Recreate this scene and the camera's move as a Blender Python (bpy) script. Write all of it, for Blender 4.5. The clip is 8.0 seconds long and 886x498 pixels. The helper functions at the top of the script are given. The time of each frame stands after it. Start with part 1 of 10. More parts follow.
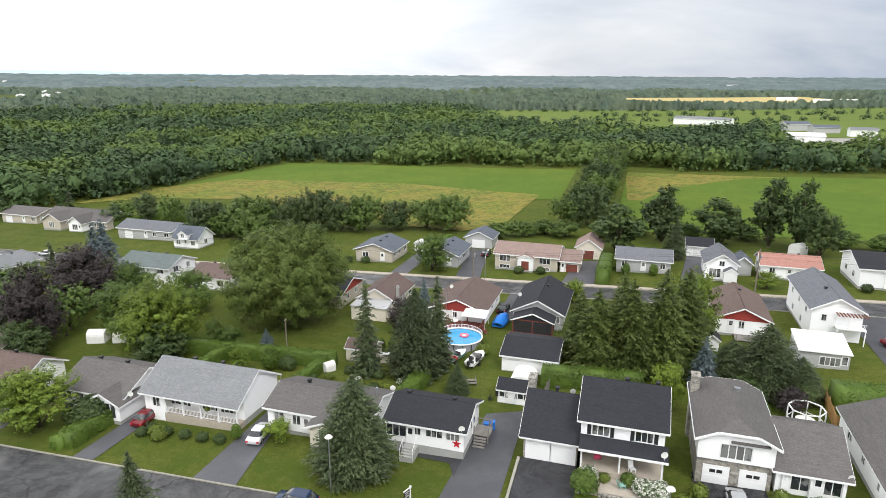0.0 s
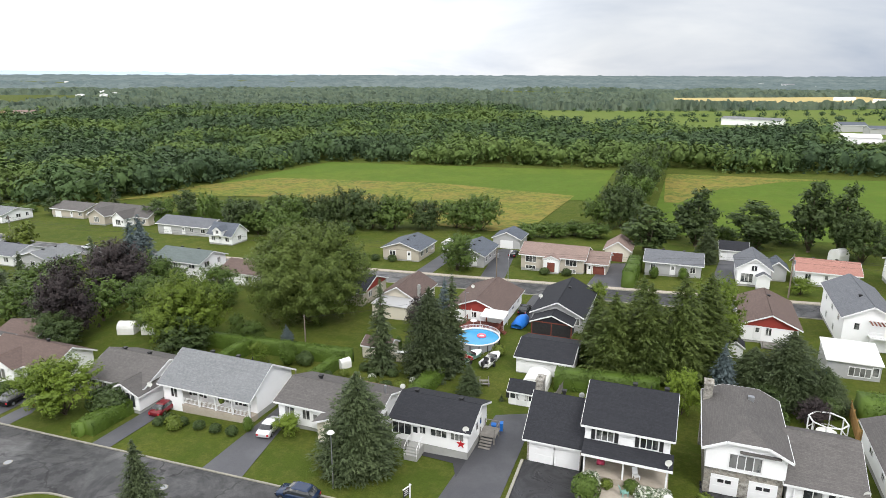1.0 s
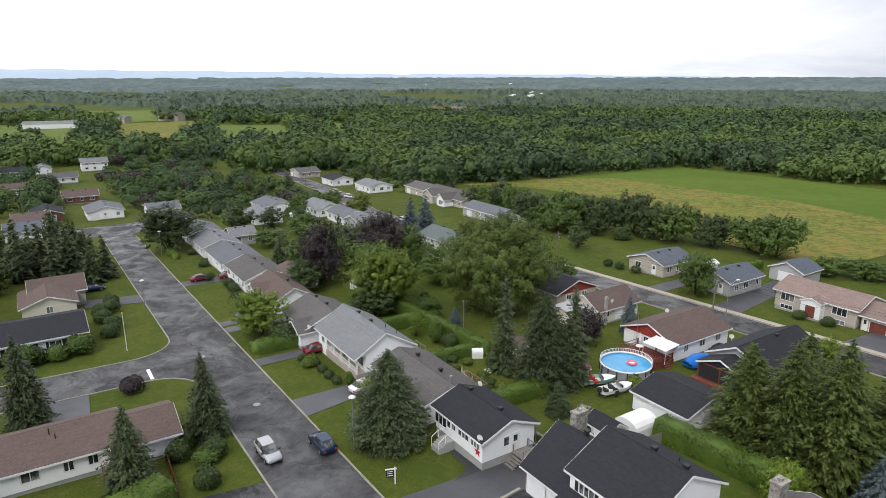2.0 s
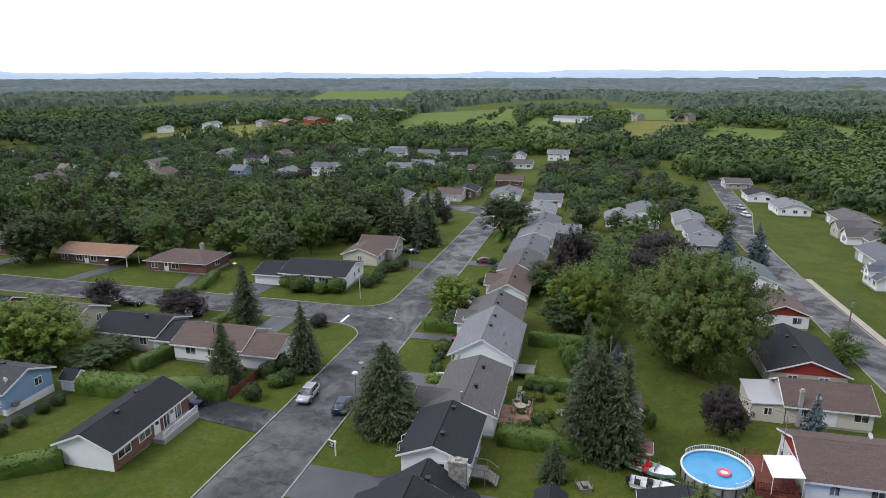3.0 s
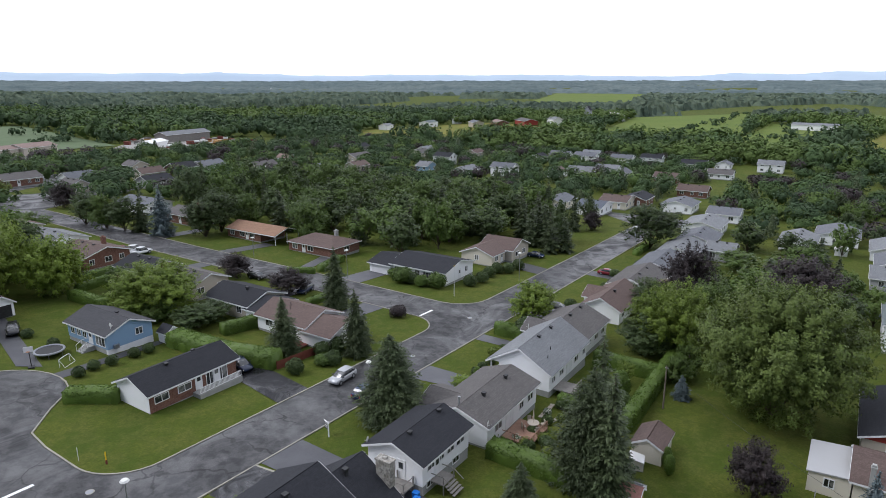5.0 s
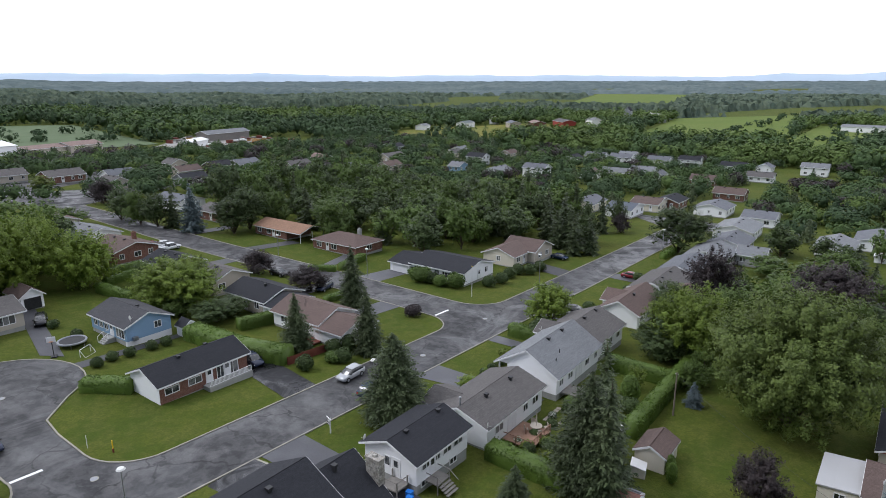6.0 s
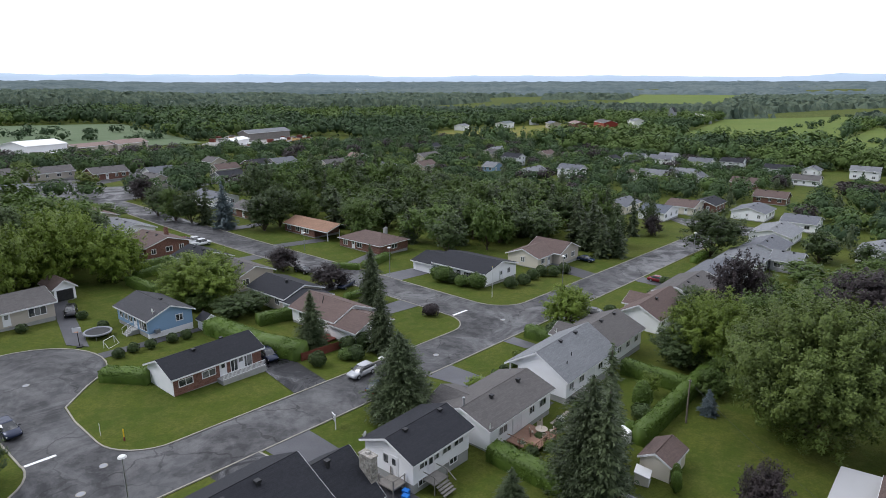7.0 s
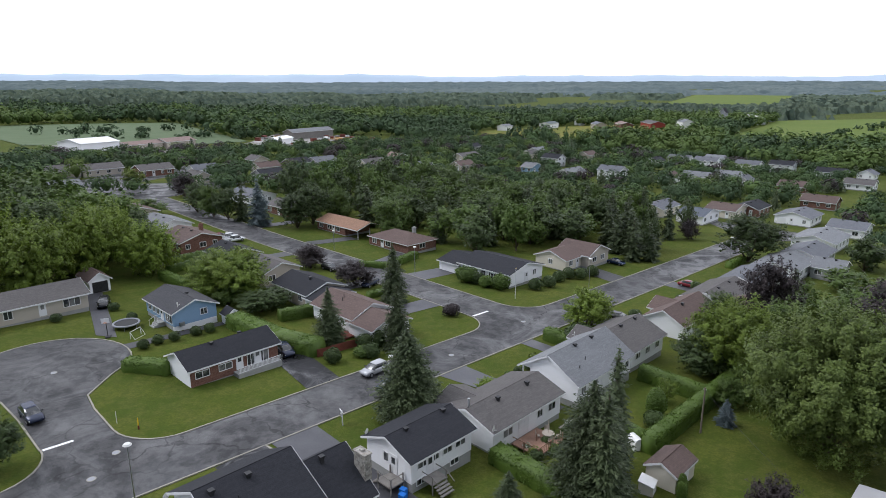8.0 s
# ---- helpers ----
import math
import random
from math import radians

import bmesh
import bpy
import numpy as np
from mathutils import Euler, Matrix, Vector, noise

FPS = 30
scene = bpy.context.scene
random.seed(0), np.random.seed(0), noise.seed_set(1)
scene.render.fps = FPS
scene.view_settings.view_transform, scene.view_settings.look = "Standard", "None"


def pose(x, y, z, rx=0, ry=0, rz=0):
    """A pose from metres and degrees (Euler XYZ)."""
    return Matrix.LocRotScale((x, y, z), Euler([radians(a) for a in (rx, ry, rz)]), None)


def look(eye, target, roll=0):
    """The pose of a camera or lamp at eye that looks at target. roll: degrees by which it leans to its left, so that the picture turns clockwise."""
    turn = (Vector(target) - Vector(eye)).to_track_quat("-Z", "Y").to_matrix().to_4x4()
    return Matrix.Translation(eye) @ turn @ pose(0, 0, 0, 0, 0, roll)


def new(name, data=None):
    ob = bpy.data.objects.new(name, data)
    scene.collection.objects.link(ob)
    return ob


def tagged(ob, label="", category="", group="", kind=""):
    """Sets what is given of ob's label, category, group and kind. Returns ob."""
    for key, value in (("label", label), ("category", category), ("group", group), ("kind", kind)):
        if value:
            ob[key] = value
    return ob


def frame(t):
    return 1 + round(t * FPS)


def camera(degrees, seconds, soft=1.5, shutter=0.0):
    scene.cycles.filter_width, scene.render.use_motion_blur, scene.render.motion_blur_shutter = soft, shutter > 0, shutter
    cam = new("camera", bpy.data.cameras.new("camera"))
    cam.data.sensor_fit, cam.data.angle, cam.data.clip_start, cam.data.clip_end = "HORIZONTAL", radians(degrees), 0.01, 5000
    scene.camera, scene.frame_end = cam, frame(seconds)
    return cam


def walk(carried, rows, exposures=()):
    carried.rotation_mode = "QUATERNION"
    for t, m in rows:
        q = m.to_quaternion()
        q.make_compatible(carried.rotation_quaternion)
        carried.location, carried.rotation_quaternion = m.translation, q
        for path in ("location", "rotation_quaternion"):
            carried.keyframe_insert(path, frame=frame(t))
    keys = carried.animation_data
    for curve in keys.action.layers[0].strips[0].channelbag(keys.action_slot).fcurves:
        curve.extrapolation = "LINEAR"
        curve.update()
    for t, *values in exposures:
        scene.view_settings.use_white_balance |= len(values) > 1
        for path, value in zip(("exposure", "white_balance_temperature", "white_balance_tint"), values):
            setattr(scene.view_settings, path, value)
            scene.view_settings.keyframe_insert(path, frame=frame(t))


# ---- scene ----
# The site is laid out in site metres; SC turns them into the model's metres.
SC = 0.66
cam = camera(69.23, 8.0, soft=0.75)
PATH = [
    (0.0, 0.000, -0.000, 40.000, 74.786, -0.302, 17.000),
    (0.5, 1.678, 0.582, 39.939, 74.788, -0.232, 18.764),
    (1.0, 3.714, 1.330, 39.941, 74.767, -0.173, 20.920),
    (1.2, 5.234, 2.081, 39.886, 74.761, -0.169, 22.626),
    (1.3, 6.459, 2.667, 39.842, 74.756, -0.166, 23.994),
    (1.4, 8.291, 3.555, 39.777, 74.748, -0.161, 26.045),
    (1.5, 11.261, 5.176, 39.666, 74.748, -0.144, 29.424),
    (1.6, 15.636, 8.167, 39.489, 74.788, -0.092, 34.593),
    (1.7, 20.044, 11.700, 39.274, 74.814, -0.068, 40.213),
    (1.8, 24.168, 15.778, 39.061, 74.844, -0.034, 45.915),
    (1.9, 27.999, 20.332, 38.882, 74.885, 0.006, 51.557),
    (2.0, 31.577, 25.046, 38.829, 74.947, 0.043, 56.861),
    (2.1, 34.577, 30.219, 38.940, 74.966, 0.071, 62.042),
    (2.2, 37.024, 35.601, 39.127, 74.963, 0.091, 67.071),
    (2.3, 39.044, 41.022, 39.277, 74.967, 0.108, 72.049),
    (2.4, 40.623, 46.573, 39.443, 74.962, 0.115, 76.888),
    (2.5, 41.748, 52.164, 39.614, 74.951, 0.115, 81.567),
    (2.6, 42.441, 57.937, 39.782, 74.940, 0.112, 86.262),
    (2.7, 42.666, 63.601, 39.927, 74.933, 0.107, 90.791),
    (2.8, 42.448, 69.057, 40.036, 74.934, 0.105, 95.134),
    (2.9, 41.838, 74.171, 40.101, 74.946, 0.106, 99.226),
    (3.0, 40.919, 78.820, 40.119, 74.970, 0.112, 103.001),
    (3.1, 39.786, 82.948, 40.095, 75.003, 0.122, 106.425),
    (3.2, 38.597, 86.373, 40.040, 75.042, 0.136, 109.340),
    (3.3, 37.483, 89.077, 39.970, 75.081, 0.151, 111.700),
    (3.4, 36.654, 90.881, 39.909, 75.113, 0.163, 113.292),
    (3.5, 35.965, 92.285, 39.860, 75.136, 0.172, 114.548),
    (4.0, 33.597, 96.584, 39.711, 75.183, 0.184, 118.559),
    (4.5, 32.017, 99.154, 39.711, 75.183, 0.116, 121.087),
    (6.0, 28.130, 104.508, 39.511, 75.243, 0.096, 126.678),
    (6.5, 26.831, 106.131, 39.455, 75.257, 0.098, 128.575),
    (7.0, 25.464, 107.607, 39.342, 75.286, 0.133, 130.431),
    (7.5, 23.981, 109.222, 39.272, 75.315, 0.153, 132.484),
    (8.0, 22.425, 110.731, 39.305, 75.297, 0.145, 134.576),
]

walk(cam, [(t, pose(x * SC, y * SC, z * SC, rx, ry, rz)) for t, x, y, z, rx, ry, rz in PATH],
     exposures=((0.0, 0.74, 6380, 10), (1.5, 0.66, 6350, 10), (2.2, 0.26, 6180, 13), (3.3, 0.26, 5900, 14), (8.0, 0.28, 5900, 14)))

# ---- sky and sun ----
world = bpy.data.worlds.new("sky")
scene.world = world
world.use_nodes = True
wn, wl = world.node_tree.nodes, world.node_tree.links
wn.clear()


def sky_node(kind, **inputs):
    n = wn.new(kind)
    for k, v in inputs.items():
        n.inputs[int(k[1:])].default_value = v
    return n


def sky_math(op, a, b):
    n = wn.new("ShaderNodeMath")
    n.operation = op
    for i, v in enumerate((a, b)):
        if isinstance(v, (int, float)):
            n.inputs[i].default_value = v
        else:
            wl.new(v, n.inputs[i])
    return n.outputs[0]


w_out = wn.new("ShaderNodeOutputWorld")
w_bg = wn.new("ShaderNodeBackground")
w_sky = wn.new("ShaderNodeTexSky")
w_sky.sky_type, w_sky.sun_disc = "NISHITA", False
w_sky.sun_elevation, w_sky.sun_rotation = radians(49), radians(140)
w_bg2 = wn.new("ShaderNodeBackground")
w_co = wn.new("ShaderNodeTexCoord")
w_sep = wn.new("ShaderNodeSeparateXYZ")
wl.new(w_co.outputs["Generated"], w_sep.inputs[0])
w_h = sky_math("ADD", sky_math("MAXIMUM", w_sep.outputs[2], 0.0), 0.16)
w_cmb = wn.new("ShaderNodeCombineXYZ")
wl.new(sky_math("DIVIDE", w_sep.outputs[0], w_h), w_cmb.inputs[0])
wl.new(sky_math("DIVIDE", w_sep.outputs[1], w_h), w_cmb.inputs[1])
w_cloud = wn.new("ShaderNodeTexNoise")
w_cloud.inputs["Scale"].default_value, w_cloud.inputs["Detail"].default_value = 0.3, 6
w_cloud.inputs["Roughness"].default_value, w_cloud.inputs["Distortion"].default_value = 0.55, 0.5
wl.new(w_cmb.outputs[0], w_cloud.inputs["Vector"])
w_ramp = wn.new("ShaderNodeValToRGB")
w_ramp.color_ramp.elements[0].position, w_ramp.color_ramp.elements[0].color = 0.24, (0.52, 0.58, 0.69, 1)
w_ramp.color_ramp.elements[1].position, w_ramp.color_ramp.elements[1].color = 0.5, (1.0, 1.0, 1.0, 1)
wl.new(w_ramp.outputs[0], w_bg2.inputs[0])
w_bg2.inputs[1].default_value = 1.05
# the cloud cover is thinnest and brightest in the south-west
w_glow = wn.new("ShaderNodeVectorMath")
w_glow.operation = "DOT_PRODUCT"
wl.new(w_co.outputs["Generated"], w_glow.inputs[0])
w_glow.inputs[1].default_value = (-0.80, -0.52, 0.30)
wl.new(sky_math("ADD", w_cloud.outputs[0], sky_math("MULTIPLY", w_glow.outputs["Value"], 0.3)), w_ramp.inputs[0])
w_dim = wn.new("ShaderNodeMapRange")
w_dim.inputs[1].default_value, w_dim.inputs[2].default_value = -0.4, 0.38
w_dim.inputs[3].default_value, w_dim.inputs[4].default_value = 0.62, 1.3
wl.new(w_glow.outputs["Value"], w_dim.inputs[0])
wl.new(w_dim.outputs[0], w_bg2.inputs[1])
wl.new(w_sky.outputs[0], w_bg.inputs[0])
w_bg.inputs[1].default_value = 0.05
w_mix = wn.new("ShaderNodeMixShader")
w_mix.inputs[0].default_value = 0.88
wl.new(w_bg.outputs[0], w_mix.inputs[1])
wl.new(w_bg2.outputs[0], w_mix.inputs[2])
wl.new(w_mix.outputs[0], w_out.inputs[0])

sun_data = bpy.data.lights.new("sun", "SUN")
sun_data.energy, sun_data.angle, sun_data.color = 1.3, radians(22), (1.0, 0.97, 0.92)
sun = new("sun", sun_data)
sun.matrix_world = look((0, 0, 300), (-0.42 * 200, 0.50 * 200, 300 - 200 * 0.75))


# ---- materials ----
def material(name, base, rough=0.8, metal=0.0, spec=0.3, vary=(), bump=0.0, bump_scale=20.0, rnd=0.0, island=0.0, sheer=0.0,
             lines=None, bricks=None, damp=0.0):
    """vary: (scale, amount, colour) noise layers, a fourth value makes one crisp; rnd/island: brightness variation by object/loose piece; lines: (axis, width, depth); damp: scale of patches that are wetter than the rest."""
    m = bpy.data.materials.new(name)
    m.use_nodes = True
    nt = m.node_tree
    b = nt.nodes["Principled BSDF"]
    b.inputs["Roughness"].default_value, b.inputs["Metallic"].default_value = rough, metal
    b.inputs["Specular IOR Level"].default_value = spec
    co = nt.nodes.new("ShaderNodeTexCoord")
    geo = nt.nodes.new("ShaderNodeNewGeometry")
    col = None

    def mix(kind, fac, a, c):
        n = nt.nodes.new("ShaderNodeMix")
        n.data_type, n.blend_type = "RGBA", kind
        for sock, v in ((n.inputs[0], fac), (n.inputs[6], a), (n.inputs[7], c)):
            if isinstance(v, (int, float)):
                sock.default_value = v
            elif isinstance(v, tuple):
                sock.default_value = (*v[:3], 1)
            else:
                nt.links.new(v, sock)
        return n.outputs[2]

    col = base
    for scale, amount, other, *crisp in vary:
        n = nt.nodes.new("ShaderNodeTexNoise")
        n.inputs["Scale"].default_value, n.inputs["Detail"].default_value = scale / SC, 5
        n.inputs["Roughness"].default_value = 0.62
        nt.links.new(geo.outputs["Position"], n.inputs["Vector"])
        r = nt.nodes.new("ShaderNodeMapRange")
        r.inputs[1].default_value, r.inputs[2].default_value, r.inputs[4].default_value = (0.47, 0.56, amount) if crisp else (0.38, 0.64, amount)
        nt.links.new(n.outputs[0], r.inputs[0])
        col = mix("MIX", r.outputs[0], col, other)
    if bricks:
        n = nt.nodes.new("ShaderNodeTexBrick")
        w, h, c2, mortar = bricks
        n.inputs["Scale"].default_value = 1.0 / SC
        n.inputs["Brick Width"].default_value, n.inputs["Row Height"].default_value = w, h
        n.inputs["Mortar Size"].default_value = h * 0.07
        n.inputs["Color1"].default_value, n.inputs["Color2"].default_value, n.inputs["Mortar"].default_value = (1, 1, 1, 1), (*c2, 1), (*mortar, 1)
        mp = nt.nodes.new("ShaderNodeSeparateXYZ")
        nt.links.new(co.outputs["Object"], mp.inputs[0])
        ad = nt.nodes.new("ShaderNodeMath")
        nt.links.new(mp.outputs[0], ad.inputs[0])
        nt.links.new(mp.outputs[1], ad.inputs[1])
        cb = nt.nodes.new("ShaderNodeCombineXYZ")
        nt.links.new(ad.outputs[0], cb.inputs[0])
        nt.links.new(mp.outputs[2], cb.inputs[1])
        nt.links.new(cb.outputs[0], n.inputs["Vector"])
        col = mix("MULTIPLY", 1.0, col, n.outputs[0])
    if rnd or island:
        src = nt.nodes.new("ShaderNodeObjectInfo").outputs["Random"] if rnd else geo.outputs["Random Per Island"]
        r = nt.nodes.new("ShaderNodeMapRange")
        k = rnd or island
        r.inputs[3].default_value, r.inputs[4].default_value = 1 - k, 1 + k
        nt.links.new(src, r.inputs[0])
        g = nt.nodes.new("ShaderNodeCombineColor")
        for i in range(3):
            nt.links.new(r.outputs[0], g.inputs[i])
        col = mix("MULTIPLY", 1.0, col, g.outputs[0])
        if rnd and island:
            r = nt.nodes.new("ShaderNodeMapRange")
            r.inputs[3].default_value, r.inputs[4].default_value = 1 - island, 1 + island
            nt.links.new(geo.outputs["Random Per Island"], r.inputs[0])
            g = nt.nodes.new("ShaderNodeCombineColor")
            for i in range(3):
                nt.links.new(r.outputs[0], g.inputs[i])
            col = mix("MULTIPLY", 1.0, col, g.outputs[0])
    if isinstance(col, tuple):
        b.inputs["Base Color"].default_value = (*col[:3], 1)
    else:
        nt.links.new(col, b.inputs["Base Color"])
    if damp:
        w_ = nt.nodes.new("ShaderNodeTexNoise")
        w_.inputs["Scale"].default_value = 0.5 / SC
        wv = nt.nodes.new("ShaderNodeVectorMath")
        wv.operation = "MULTIPLY_ADD"
        wv.inputs[1].default_value = (3 * SC, 3 * SC, 0)
        nt.links.new(geo.outputs["Position"], w_.inputs["Vector"])
        nt.links.new(w_.outputs["Color"], wv.inputs[0])
        nt.links.new(geo.outputs["Position"], wv.inputs[2])
        vo = nt.nodes.new("ShaderNodeTexVoronoi")
        vo.feature = "DISTANCE_TO_EDGE"
        vo.inputs["Scale"].default_value = 0.11 / SC
        nt.links.new(wv.outputs[0], vo.inputs["Vector"])
        cr = nt.nodes.new("ShaderNodeMapRange")
        cr.inputs[1].default_value, cr.inputs[2].default_value, cr.inputs[3].default_value, cr.inputs[4].default_value = 0.006, 0.016, 0.75, 0.0
        nt.links.new(vo.outputs["Distance"], cr.inputs[0])
        nt.links.new(mix("MIX", cr.outputs[0], col, lighter(base, 0.35)), b.inputs["Base Color"])
        n = nt.nodes.new("ShaderNodeTexNoise")
        n.inputs["Scale"].default_value, n.inputs["Detail"].default_value = damp / SC, 6
        n.inputs["Roughness"].default_value, n.inputs["Distortion"].default_value = 0.66, 1.2
        nt.links.new(geo.outputs["Position"], n.inputs["Vector"])
        r = nt.nodes.new("ShaderNodeMapRange")
        r.inputs[1].default_value, r.inputs[2].default_value, r.inputs[3].default_value, r.inputs[4].default_value = 0.42, 0.58, rough, 0.92
        nt.links.new(n.outputs[0], r.inputs[0])
        nt.links.new(r.outputs[0], b.inputs["Roughness"])
    height = None
    if bump:
        n = nt.nodes.new("ShaderNodeTexNoise")
        n.inputs["Scale"].default_value, n.inputs["Detail"].default_value = bump_scale / SC, 4
        nt.links.new(geo.outputs["Position"], n.inputs["Vector"])
        height, dist = n.outputs[0], bump
    if lines:
        axis, width, depth = lines
        s = nt.nodes.new("ShaderNodeSeparateXYZ")
        nt.links.new(co.outputs["Object"], s.inputs[0])
        f = nt.nodes.new("ShaderNodeMath")
        f.operation = "MULTIPLY"
        f.inputs[1].default_value = 1 / (width * SC)
        nt.links.new(s.outputs[axis], f.inputs[0])
        g = nt.nodes.new("ShaderNodeMath")
        g.operation = "FRACT"
        nt.links.new(f.outputs[0], g.inputs[0])
        height, dist = g.outputs[0], depth
    if height is not None:
        bm_ = nt.nodes.new("ShaderNodeBump")
        bm_.inputs["Distance"].default_value, bm_.inputs["Strength"].default_value = dist * SC, 0.7
        nt.links.new(height, bm_.inputs["Height"])
        nt.links.new(bm_.outputs[0], b.inputs["Normal"])
    if sheer:
        tr = nt.nodes.new("ShaderNodeBsdfTranslucent")
        if isinstance(col, tuple):
            tr.inputs[0].default_value = (*col[:3], 1)
        else:
            nt.links.new(col, tr.inputs[0])
        mx = nt.nodes.new("ShaderNodeMixShader")
        mx.inputs[0].default_value = sheer
        nt.links.new(b.outputs[0], mx.inputs[1])
        nt.links.new(tr.outputs[0], mx.inputs[2])
        nt.links.new(mx.outputs[0], nt.nodes["Material Output"].inputs["Surface"])
    return m


def lighter(c, k):
    return tuple(min(1.0, v * k) for v in c)


def shingle(name, c):
    return material(name, c, 0.9, vary=((0.5, 0.35, lighter(c, 0.8)), (3.5, 0.6, lighter(c, 1.5)), (9.0, 0.5, lighter(c, 0.6)), (0.16, 0.3, lighter(c, 1.2))), bump=0.03, bump_scale=9, rnd=0.06, bricks=(0.95, 0.075, (0.84, 0.84, 0.85), (0.74, 0.74, 0.74)))


def siding(name, c):
    return material(name, c, 0.55, spec=0.35, vary=((0.35, 0.2, lighter(c, 0.92)), (3.0, 0.12, lighter(c, 0.93))), lines=(2, 0.13, 0.008), rnd=0.03)


def leaf(name, c, alt, k=1.0):
    return material(name, c, 0.55, spec=0.25, vary=((0.22, 0.75, alt), (0.9, 0.45 * k, lighter(c, 0.6)), (2.6, 0.4 * k, lighter(alt, 1.3))), island=0.14, rnd=0.16, sheer=0.14)


def canopy(name, c, alt):
    return material(name, c, 0.7, spec=0.12, vary=((0.010, 0.8, alt), (0.045, 0.75, lighter(c, 0.62)), (0.10, 0.65, lighter(alt, 1.4))), island=0.08, sheer=0.1)


